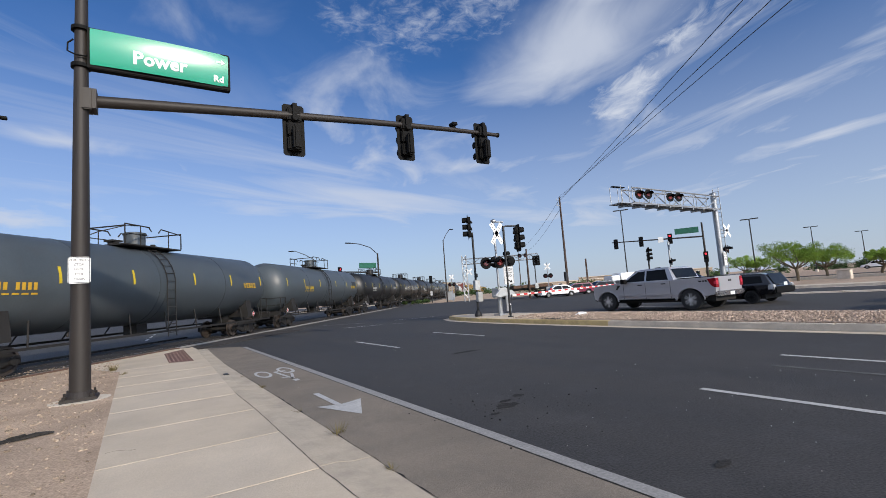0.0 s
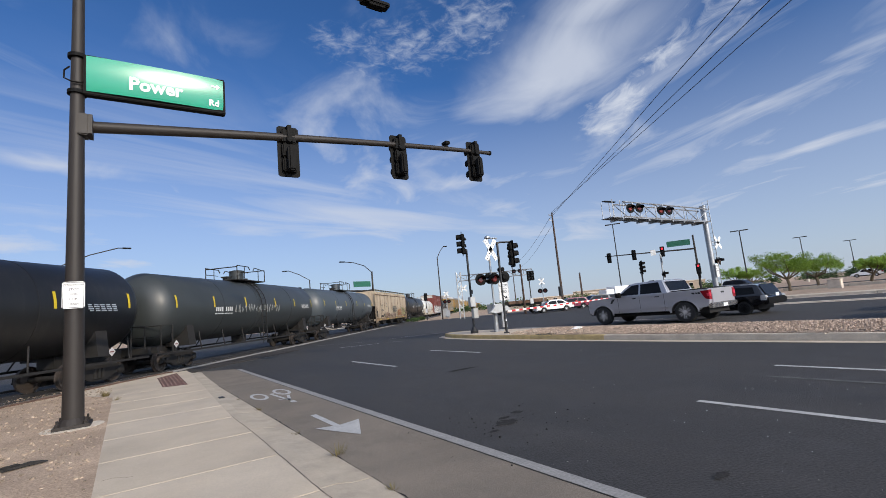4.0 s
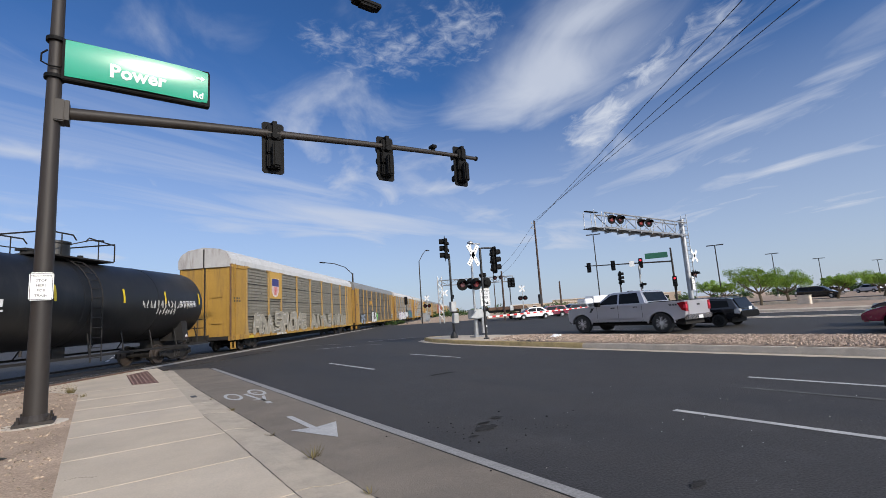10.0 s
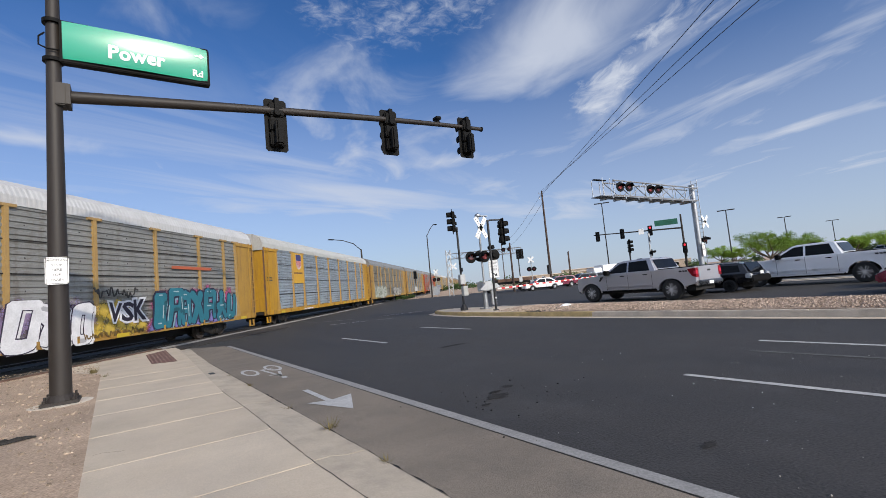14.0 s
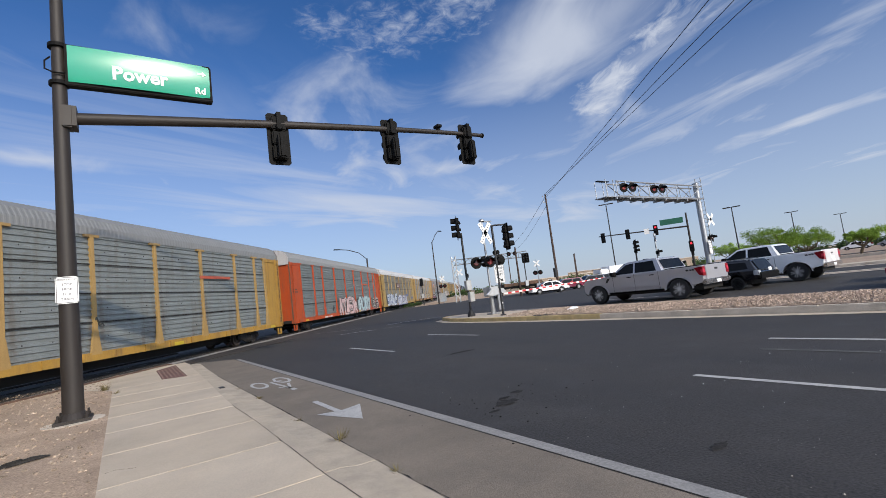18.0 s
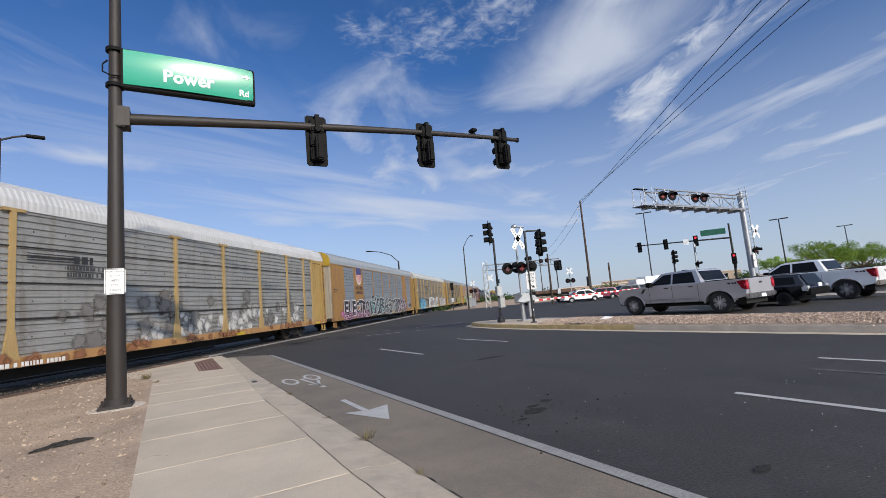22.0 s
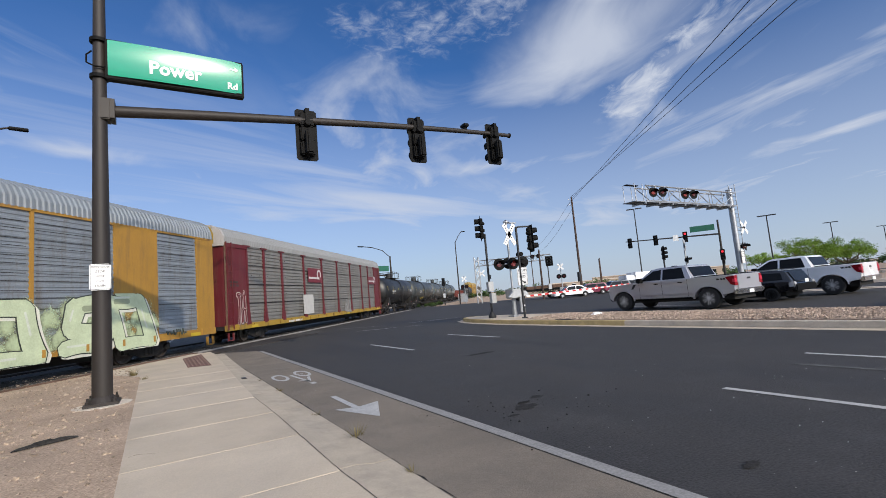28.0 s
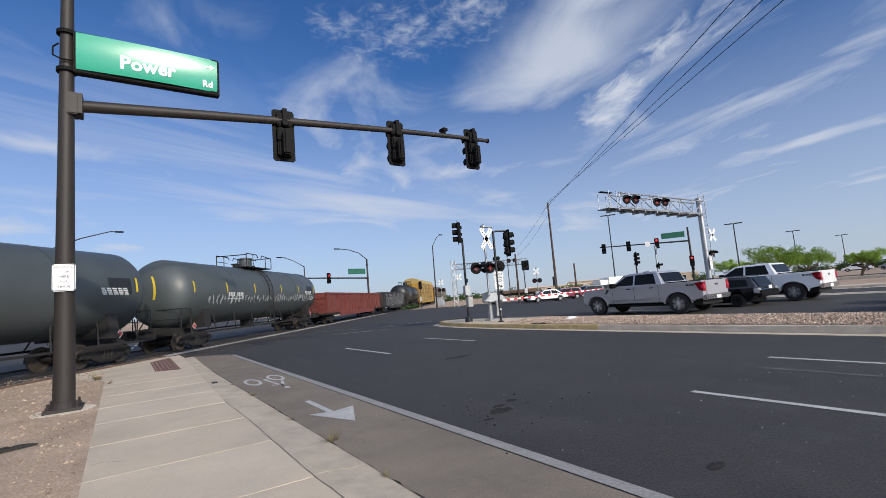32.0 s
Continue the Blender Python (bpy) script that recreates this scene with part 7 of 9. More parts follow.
def build_mast():
    mast = thing("signal_mast", "tall dark-brown steel signal mast with a long arm over the road", "traffic light", pose(-1.05, 10.75, 0.05))
    bm = nb()
    tube(bm, (0, 0, 0.05), (0, 0, 8.9), 0.165, 0.095, seg=24)
    part("pole", bm, "pole_brown", mast, smooth=True)
    bm = nb()
    box(bm, -0.27, 0.27, -0.27, 0.27, 0.0, 0.06, 0.01)
    lathe(bm, [(0.06, 0.24), (0.12, 0.20), (0.16, 0.17)], 20, "z")
    bp = part("base_plate", bm, "pole_brown", mast)
    for sx in (-0.2, 0.2):
        for sy in (-0.2, 0.2):
            part("bolt", tube(tube(nb(), (sx, sy, 0.06), (sx, sy, 0.11), 0.04, seg=6), (sx, sy, 0.11), (sx, sy, 0.17), 0.018, seg=8), "pole_brown", bp)
    # arm rises a little to its end
    bm = nb()
    n = 16
    pts = [(0.10 + 10.36 * k / n, 0.0, 5.66 + 0.67 * (1 - (1 - k / n) ** 1.35)) for k in range(n + 1)]
    sweep(bm, pts, [0.115 - 0.058 * k / n for k in range(n + 1)], 16)
    arm = part("arm", bm, "pole_brown", mast, smooth=True)
    part("arm_cap", lathe(nb(), [(0, 0.075), (0.05, 0.075)], 14, "x"), "plastic_black", arm, m=pose(10.44, 0, 6.33))
    part("arm_clamp", box(bx(0.02, 0.19, -0.17, 0.17, 5.45, 5.88, 0.02), 0.18, 0.25, -0.19, 0.19, 5.47, 5.86), "pole_brown", mast)
    for x, z in ((4.05, 5.63), (7.13, 5.83), (9.83, 5.99)):
        signal_head(mast, pose(x, 0.08, z, 0, 0, 180))
        part("mount", box(bx(x - 0.05, x + 0.05, -0.14, 0.10, z + 0.2, z + 0.62), x - 0.09, x + 0.09, -0.30, -0.12, z - 0.55, z + 0.05, 0.04), "plastic_black", mast)
    part("sensor", tube(box(bx(8.72, 8.82, -0.05, 0.05, 6.26, 6.36), 8.69, 8.87, -0.1, 0.14, 6.40, 6.50, 0.02), (8.77, 0, 6.33), (8.77, 0, 6.41), 0.02, seg=6), "plastic_black", mast, "small camera on the arm")
    # street-name box
    box_ = part("sign_box", bx(0.10, 2.64, -0.16, 0.02, 6.28, 7.08, 0.015), "plastic_black", mast, "dark frame of a street-name box")
    def bow(x, z):
        return -0.02 - 0.03 * (1 - (z / 0.355) ** 2) - 0.05 * (1 - ((x + 0.1) / 1.32) ** 2)
    bm = nb()
    cols, rows = 24, 14
    grid = [[bm.verts.new((-1.22 + 2.44 * i / cols, bow(-1.22 + 2.44 * i / cols, -0.355 + 0.71 * j / rows), -0.355 + 0.71 * j / rows)) for i in range(cols + 1)] for j in range(rows + 1)]
    for lo, hi in zip(grid, grid[1:]):
        for i in range(cols):
            bm.faces.new((lo[i], lo[i + 1], hi[i + 1], hi[i]))
    face = part("sign_face", bm, gloss_face(), box_, "green glossy face of the street-name sign in the sun's glare", m=pose(1.37, -0.17, 6.70, 5), smooth=True)
    bm = nb()
    for x0, x1, z0, z1 in ((-1.235, 1.235, 0.34, 0.362), (-1.235, 1.235, -0.362, -0.34), (-1.24, -1.215, -0.36, 0.36), (1.215, 1.24, -0.36, 0.36)):
        box(bm, x0, x1, -0.03, -0.005, z0, z1)
    part("sign_rim", bm, "plastic_black", face)

    def on_face(bm):
        """Lays flat writing on the bowed panel."""
        for v in bm.verts:
            v.co.y += bow(v.co.x, v.co.z) - 0.006
        return bm
    part("lettering", on_face(moved(letters("Power", 0.36, 0.004, 0.011), -0.06, 0, -0.10)), "white_letter", face, "white street name")
    part("lettering", on_face(moved(letters("Rd", 0.19, 0.004, 0.006), 1.03, 0, -0.22)), "white_letter", face)
    bm = nb()
    prism(bm, [(0.98, 0.14), (1.08, 0.14), (1.08, 0.10), (1.16, 0.16), (1.08, 0.22), (1.08, 0.18), (0.98, 0.18)], -0.003, 0.003, "y")
    part("arrow", on_face(bm), "white_letter", face)
    for z in (6.34, 7.10):
        bm = nb()
        lathe(bm, [(z - 0.035, 0.125), (z - 0.035, 0.165), (z + 0.035, 0.165), (z + 0.035, 0.125)], 18, "z")
        box(bm, 0.1, 0.55, -0.13, -0.06, z - 0.025, z + 0.02)
        part("band_clamp", bm, "plastic_black", mast)
    bm = nb()
    pipe(bm, [(-0.12, -0.06, 6.85), (-0.20, -0.08, 6.75), (-0.20, -0.1, 6.58), (-0.08, -0.16, 6.50), (0.08, -0.16, 6.50), (0.18, -0.1, 6.62), (0.12, -0.05, 6.95)], 0.016, 6)
    part("cable", bm, "plastic_black", mast)
    lamp_arm = part("lamp_arm", pipe(nb(), [(0, 0, 8.6), (0.9, 0, 9.5), (2.6, 0, 10.15), (4.6, 0, 10.38), (6.4, 0, 10.42)], 0.05, 8), "pole_brown", mast)
    part("lamp_head", box(bx(6.3, 7.15, -0.16, 0.16, 10.36, 10.5, 0.03), 6.5, 7.0, -0.12, 0.12, 10.31, 10.37), "plastic_black", lamp_arm)
    sign_plate(mast, "notice", 0.33, 0.49, [("PEDESTRIANS", 0.046, 0, 0.185), ("STOP", 0.062, 0, 0.10), ("HERE", 0.062, 0, 0.015), ("FOR", 0.062, 0, -0.075), ("TRAIN", 0.062, 0, -0.165)], pose(0.0, -0.175, 2.35), label="white notice: pedestrians stop here for train")
    pad = thing("mast_footing", "pale concrete footing round the mast", "footing")
    part("slab", lathe(nb(), [(-0.05, 0.46), (0.05, 0.46), (0.052, 0.40)], 20, "z"), "kerb", pad, m=pose(-1.05, 10.75, 0.0))


def build_median_devices():
    # signal post turned across the road
    p = thing("signal_post", "dark post with a traffic signal and grey boxes on the median", "traffic light", pose(14.17, 18.87, 0.165))
    part("post", tube(nb(), (0, 0, 0), (0, 0, 4.35), 0.06, 0.055, seg=14), "black", p, smooth=True)
    part("base", lathe(nb(), [(0, 0.2), (0.12, 0.2), (0.3, 0.1), (0.34, 0.06)], 14, "z"), "black", p)
    signal_head(p, pose(-0.27, 0, 4.62, 0, 0, 237))
    part("bracket", box(bx(-0.3, 0.05, -0.03, 0.03, 4.2, 4.26), -0.3, 0.05, -0.03, 0.03, 4.85, 4.9), "black", p)
    part("control_box", bx(-0.2, 0.12, -0.20, 0.02, 1.35, 1.85, 0.02), "silver_box", p, "grey control box")
    part("control_box", bx(-0.08, 0.22, -0.22, 0.0, 0.75, 1.25, 0.02), "silver_box", p, "grey control box")
    part("push_button", bx(-0.06, 0.06, -0.12, -0.05, 2.0, 2.2), "black", p)
    # gate with crossbuck and flashers
    g = thing("crossing_gate", "railway crossing gate with crossbuck, flashers and a lowered striped arm", "railway gate", pose(14.84, 17.88, 0.165))
    part("mast", tube(nb(), (0, 0, 0), (0, 0, 4.75), 0.055, seg=14), "galv", g, smooth=True)
    part("base", box(tube(nb(), (0, 0, 0.06), (0, 0, 0.9), 0.13, 0.10, seg=12), -0.26, 0.26, -0.22, 0.22, 0.0, 0.07), "galv", g)
    for rz, zz in ((57, 0), (-57, 0)):
        bm = nb()
        box(bm, -0.62, 0.62, -0.09, -0.075, -0.115, 0.115)
        cb = part("crossbuck", bm, "white_sign", g, "white railroad crossing board", m=pose(0.08, 0, 4.15, 0, rz, 0))
        bm = nb()
        for k in range(8):
            if k in (3, 4) and rz < 0:
                continue
            box(bm, -0.54 + 0.145 * k, -0.51 + 0.145 * k, -0.096, -0.09, -0.045, 0.045)
        part("lettering", bm, "ink", cb)["kind"] = "stuff"
    flasher_pair(g, pose(-0.33, -0.10, 2.65, 0, 0, -14), (False, True))
    flasher_pair(g, pose(0.52, 0.18, 2.72, 0, 0, 155), (True, False))
    part("bell", lathe(nb(), [(4.72, 0.05), (4.76, 0.16), (4.84, 0.15), (4.9, 0.03)], 14, "z"), "galv", g)
    part("arm_light", box(bx(-0.1, 0.65, -0.02, 0.02, 4.72, 4.75), 0.1, 0.6, -0.07, 0.07, 4.75, 4.79), "galv", g)
    part("gate_motor", bx(-0.30, 0.26, -0.35, 0.26, 0.90, 1.38, 0.04), "silver_box", g, "silver gate motor box")
    bm = nb()
    prism(bm, [(-0.70, 1.0), (-0.35, 1.28), (0.40, 1.24), (0.62, 1.04), (0.35, 1.0), (-0.35, 0.93)], -0.52, -0.40, "y")
    part("counterweight", bm, "silver_box", g)
    bm = nb()
    prism(bm, [(0.05, 1.15), (0.05, 0.2), (0.35, 0.2), (0.28, 1.0)], -0.44, -0.36, "y")
    part("arm_stand", bm, "galv", g)
    for k in range(32):
        x0 = 0.45 + 0.25 * k
        part("arm_stripe", bx(x0, x0 + 0.25, -0.49, -0.46, 0.92 + 0.004 * k, 1.005 + 0.0035 * k), "red_refl" if k % 2 else "white_sign", g)
    for x in (3.2, 5.6, 7.8):
        part("arm_lamp", bx(x - 0.05, x + 0.05, -0.50, -0.44, 1.06, 1.16), "red_refl", g)
    # signal with stop sign nearest the road
    s = thing("signal_post", "dark post with a traffic signal and white stop-here sign", "traffic light", pose(13.99, 16.17, 0.165))
    part("post", tube(nb(), (0, 0, 0), (0, 0, 4.25), 0.055, seg=14), "black", s, smooth=True)
    part("base", lathe(nb(), [(0, 0.14), (0.05, 0.14), (0.06, 0.07)], 14, "z"), "black", s)
    part("arm", pipe(nb(), [(0, 0, 4.2), (0.12, -0.04, 4.24), (0.62, -0.16, 4.24)], 0.04, 8), "black", s)
    signal_head(s, pose(0.72, -0.20, 3.66, 0, 0, 72))
    part("upper_flasher", lathe(nb(), [(0, 0.1), (0.3, 0.1)], 10, "y"), "plastic_black", s, m=pose(0.1, -0.1, 2.95))
    sg = sign_plate(s, "notice", 0.46, 0.84, [("STOP", 0.15, 0, 0.27), ("HERE ON", 0.07, 0, 0.125), ("RED", 0.15, 0, -0.02)], pose(0.03, -0.075, 1.92, 0, 0, -40), label="white sign: stop here on red, with an arrow")
    bm = nb()
    prism(bm, [(-0.14, -0.15), (-0.10, -0.13), (0.06, -0.26), (0.10, -0.21), (0.14, -0.33), (0.01, -0.33), (0.04, -0.29)], -0.006, -0.002, "y")
    part("arrow", bm, "ink", sg)
    part("reflector", bx(-0.03, 0.03, -0.065, -0.055, 0.55, 0.62), "white_sign", s)


def truss(parent, length, depth, width, z, bays, mat="galv"):
    """A light box truss along +x from the mast, in separate chords and laces."""
    for zz in (z, z + depth):
        for y in (-width / 2, width / 2):
            part("chord", tube(nb(), (0, y, zz), (length, y, zz), 0.05, seg=8), mat, parent)
    for i in range(bays):
        x0, x1 = length * i / bays, length * (i + 1) / bays
        bm = nb()
        for y in (-width / 2, width / 2):
            a, b2 = ((x0, y, z), (x1, y, z + depth)) if i % 2 else ((x0, y, z + depth), (x1, y, z))
            tube(bm, a, b2, 0.028, seg=6)
            tube(bm, (x1, y, z), (x1, y, z + depth), 0.024, seg=6)
        tube(bm, (x1, -width / 2, z), (x1, width / 2, z), 0.024, seg=6)
        part("lacing", bm, mat, parent)


def build_gantry():
    g = thing("cantilever_gantry", "silver cantilever gantry with railway flashers over the lanes", "railway signal", pose(34.6, 16.6, 0.1, 0, 0, 180))
    bm = nb()
    tube(bm, (0, 0, 0), (0, 0, 7.12), 0.19, 0.19, seg=20)
    part("mast", bm, "galv", g, smooth=True)
    for i in range(8):
        part("catwalk_bracket", bx(1.0 + 1.35 * i, 1.1 + 1.35 * i, -0.46, 0.46, 5.74, 5.86), "galv", g)
    part("mast_cap", tube(nb(), (0, 0, 7.12), (0, 0, 7.18), 0.23, seg=20), "galv", g)
    truss(g, 10.2, 0.93, 0.7, 5.95, 6)
    part("catwalk", bx(0.3, 11.45, -0.42, 0.42, 5.86, 5.90), "galv", g, "flat metal catwalk")
    for x in (10.55, 11.3):
        for y in (-0.38, 0.38):
            part("end_rail_post", tube(nb(), (x, y, 5.9), (x, y, 6.95), 0.022, seg=6), "galv", g)
    part("end_lamp", bx(10.5, 11.6, -0.1, 0.1, 6.88, 6.93), "plastic_black", g)
    for x in (9.35, 6.05):
        flasher_pair(g, pose(x, 0.55, 6.46, 0, 0, 165), (True, False), 0.34)
        part("hanger", tube(nb(), (x, 0.5, 6.50), (x, 0.38, 6.88), 0.04, seg=6), "galv", g)
    for sy in (-0.2, 0.2):
        part("ladder_rail", tube(nb(), (-0.45, sy, 0.6), (-0.45, sy, 7.6), 0.028, seg=6), "galv", g)
    for i in range(22):
        part("rung", tube(nb(), (-0.45, -0.2, 0.8 + 0.31 * i), (-0.45, 0.2, 0.8 + 0.31 * i), 0.016, seg=5), "galv", g)
    for rz in (45, -45):
        part("crossbuck", bx(-0.6, 0.6, 0.27, 0.285, -0.115, 0.115), "white_sign", g, "white crossing board", m=pose(-0.75, 0, 4.4, 0, rz, 0))
    part("crossbuck_arm", tube(nb(), (0, 0, 4.4), (-0.8, 0.25, 4.4), 0.03, seg=6), "galv", g)
    flasher_pair(g, pose(-0.7, 0.15, 3.05, 0, 0, 195), (False, False))
    part("flasher_arm", tube(nb(), (0, 0, 3.05), (-0.9, 0.1, 3.05), 0.035, seg=6), "galv", g)
    sign_plate(g, "notice", 0.42, 0.95, [("STOP", 0.15, 0, 0.32), ("HERE ON", 0.07, 0, 0.15), ("RED", 0.15, 0, -0.02)], pose(0.0, 0.29, 2.35, 0, 0, 180), label="white stop-here sign")

    # gantry for the opposite side, beyond the crossing
    g2 = thing("cantilever_gantry", "lattice cantilever gantry beyond the railway crossing", "railway signal", pose(37.8, 52.9, 0.0, 0, 0, -38))
    for sx in (-0.3, 0.3):
        for sy in (-0.3, 0.3):
            part("leg", tube(nb(), (sx, sy, 0), (sx, sy, 6.6), 0.07, seg=8), "galv", g2)
    for i in range(7):
        bm = nb()
        z = 0.4 + 0.88 * i
        for sy in (-0.3, 0.3):
            tube(bm, (-0.3, sy, z), (0.3, sy, z + 0.85), 0.035, seg=5)
            tube(bm, (0.3, sy, z), (-0.3, sy, z + 0.85), 0.035, seg=5)
        part("lacing", bm, "galv", g2)
    truss(g2, 10.4, 0.75, 0.6, 5.3, 9)
    flasher_pair(g2, pose(4.0, -0.4, 5.1), (False, False), 0.42)
    flasher_pair(g2, pose(8.3, -0.4, 5.9), (False, False), 0.42)
    for rz in (45, -45):
        part("crossbuck", bx(-0.6, 0.6, -0.35, -0.33, -0.115, 0.115), "white_sign", g2, "white crossing board", m=pose(0.6, 0, 4.2, 0, rz, 0))


def mast_arm(x, y, rz, length, z, heads, sign, label, lit=None, low_head=False, height=7.3, lamp=None):
    p = thing("signal_mast", label, "traffic light", pose(x, y, 0.1, 0, 0, rz))
    part("pole", tube(nb(), (0, 0, 0), (0, 0, height), 0.15, 0.10, seg=14), "pole_brown", p, smooth=True)
    part("arm", tube(nb(), (0, 0, z), (length, 0, z + 0.35), 0.10, 0.06, seg=12), "pole_brown", p, smooth=True)
    for i, hx in enumerate(heads):
        signal_head(p, pose(hx, 0.15, z + 0.1, 0, 0, 180), lit=2 if lit and i in lit else None)
    for i in range(len(heads) - 1):
        if lit == (0,) and i == 0:
            part("small_sign", bx(heads[0] + 0.75, heads[0] + 1.35, 0.12, 0.15, z - 0.25, z + 0.45), "white_sign", p, "small white sign")
    if sign:
        part("sign_plate", bx(sign[0], sign[1], -0.12, -0.04, z + 0.55, z + 1.25), "dark_green_sign", p, "green street sign")
        bm = nb()
        for k in range(6):
            box(bm, sign[0] + 0.4 + 0.22 * k, sign[0] + 0.55 + 0.22 * k, -0.125, -0.12, z + 0.8, z + 1.0)
        part("lettering", bm, "white_letter", p)["kind"] = "stuff"
    if low_head:
        signal_head(p, pose(0.0, 0.32, 3.4, 0, 0, 180), lit=2)
        part("low_box", bx(-0.15, 0.15, 0.15, 0.35, 2.3, 2.75), "plastic_black", p)
    if lamp:
        part("lamp_arm", pipe(nb(), [(0, 0, height - 0.1), (lamp * 0.25, 0, height + 0.75), (lamp * 0.6, 0, height + 1.15), (lamp, 0, height + 1.25)], 0.05, 8), "pole_brown", p)
        part("lamp_head", bx(lamp - 0.55, lamp + 0.25, -0.14, 0.14, height + 1.16, height + 1.28, 0.03), "plastic_black", p)
    return p


def lamp_post(x, y, rz, height, reach, label="slim dark street lamp with a bent arm", mat="pole_brown", rise=0.83):
    p = thing("street_lamp", label, "street lamp", pose(x, y, 0.0, 0, 0, rz))
    part("pole", tube(nb(), (0, 0, 0), (0, 0, height * (rise + 0.01)), 0.12, 0.07, seg=12), mat, p, smooth=True)
    part("arm", pipe(nb(), [(0, 0, height * rise), (reach * 0.45, 0, height * (0.6 + 0.4 * rise)), (reach * 0.9, 0, height), (reach, 0, height)], 0.05, 8), mat, p)
    part("lamp_head", bx(reach - 0.15, reach + 0.6, -0.15, 0.15, height - 0.08, height + 0.05, 0.03), "plastic_black", p)
    return p


def lot_lamp(x, y, h, rz):
    p = thing("lot_lamp", "tall dark car-park lamp with a T-shaped head", "street lamp", pose(x, y, 0.0, 0, 0, rz), group="car-park lamps")
    part("pole", tube(nb(), (0, 0, 0.6), (0, 0, h), 0.11, 0.08, seg=10), "black", p, smooth=True)
    part("footing", tube(nb(), (0, 0, -0.1), (0, 0, 0.7), 0.3, seg=12), "kerb", p)
    for sx in (-1, 1):
        part("lamp_head", bx(*sorted((sx * 0.15, sx * 1.25)), -0.2, 0.2, h - 0.06, h + 0.09, 0.02), "black", p)
    part("cross_bar", bx(-0.25, 0.25, -0.05, 0.05, h - 0.03, h + 0.05), "black", p)
    return p


def build_poles():
    mast_arm(56.2, 28.7, 123, 10.4, 5.9, (3.6, 6.9, 9.9), (0.4, 3.0), "brown signal mast beyond the gantry with red lights lit", lit=(0,), low_head=True, height=7.6)
    mast_arm(25.1, 54.5, 192, 16.0, 4.7, (5.9, 10.4, 14.6), (0.3, 2.9), "brown signal mast beyond the railway with red lights and a lamp", lit=(0, 1, 2), height=7.2, lamp=4.6)
    lamp_post(20.7, 66.9, 165, 9.2, 3.2)
    lamp_post(38.7, 59.4, 20, 11.6, 2.2)
    lamp_post(-7.5, 29.1, 10, 11.6, 1.1, "tall dark street lamp beyond the railway", rise=0.965)
    lamp_post(-6.5, 54.6, 5, 10.6, 5.0, "street lamp with a long arm beyond the railway")
    p = thing("street_lamp", "dark street lamp beside the far carriageway", "street lamp", pose(30.6, 2.85, 0.1))
    part("pole", tube(nb(), (0, 0, 0), (0.0, 0, 9.0), 0.12, 0.07, seg=12), "black", p, smooth=True)
    part("lamp_head", bx(-0.85, -0.1, -0.15, 0.15, 9.05, 9.22, 0.03), "black", p)
    part("arm", tube(nb(), (0, 0, 8.8), (-0.4, 0, 9.1), 0.05, seg=8), "black", p)
    for x, y, h in ((69.5, 49.0, 13.6), (81.2, 34.0, 9.7), (119, 38.3, 9.8), (145, 36.8, 9.0), (187.0, 33.4, 8.9), (187.5, 30.5, 8.1), (187.9, 27.9, 6.9), (188.5, 23.8, 6.3)):
        lot_lamp(x, y, h, math.degrees(math.atan2(y, x)) + 90)
    # wooden utility pole with its wires
    u = thing("utility_pole", "tall weathered wooden utility pole carrying three wires", "utility pole", pose(70.6, 63.6, 0))
    part("pole", tube(nb(), (0, 0, 0), (0, 0, 19.2), 0.26, 0.16, seg=12), "wood_pole", u, smooth=True)
    for z in (17.5, 18.6):
        part("insulator", tube(tube(nb(), (-0.9, 0, z), (0.1, 0, z), 0.05, seg=8), (-0.9, 0, z), (-0.9, 0, z + 0.25), 0.08, seg=8), "silver_box", u)
    part("control_box", bx(-0.8, -0.25, -0.4, 0.1, 2.0, 3.9), "black", u)
    for k, (mx, my) in enumerate(((31.77, 11.35), (33.61, 10.43), (34.95, 9.75))):
        a = Vector((70.6 - (0.9, 0, 0.2)[k], 63.6, (17.8, 18.9, 19.2)[k]))
        b2 = Vector((mx, my, 19.0))
        c = a + (b2 - a) * 1.885
        bm = nb()
        pts = [a + (c - a) * (i / 16) - Vector((0, 0, 0.12 * math.sin(math.pi * i / 16))) for i in range(17)]
        pipe(bm, pts, 0.03, 5)
        w = thing("overhead_wire", "thin dark overhead power wire", "power line", group="overhead wires")
        part("wire", bm, "black", w)
    for z, drop in ((18.8, 1.6), (16.9, 2.2)):
        a, b2 = Vector((70.6, 63.6, z)), Vector((124, 136, z - 2.5))
        w = thing("overhead_wire", "thin dark overhead power wire", "power line", group="overhead wires")
        part("wire", pipe(nb(), [a + (b2 - a) * (i / 16) - Vector((0, 0, drop * math.sin(math.pi * i / 16))) for i in range(17)], 0.03, 5), "black", w)
    q = thing("utility_pole", "far wooden utility pole", "utility pole", pose(124, 136, 0))
    part("pole", tube(nb(), (0, 0, 0), (0, 0, 16.6), 0.22, 0.14, seg=10), "wood_pole", q, smooth=True)
    for x, y, h in ((84.6, 70.3, 6.9), (62, 71, 8.0), (41.2, 43.6, 6.4), (99, 82, 8)):
        q = thing("utility_pole", "slim dark wooden pole", "utility pole", pose(x, y, 0))
        part("pole", tube(nb(), (0, 0, 0), (0, 0, h), 0.14, 0.10, seg=8), "wood_pole", q, smooth=True)
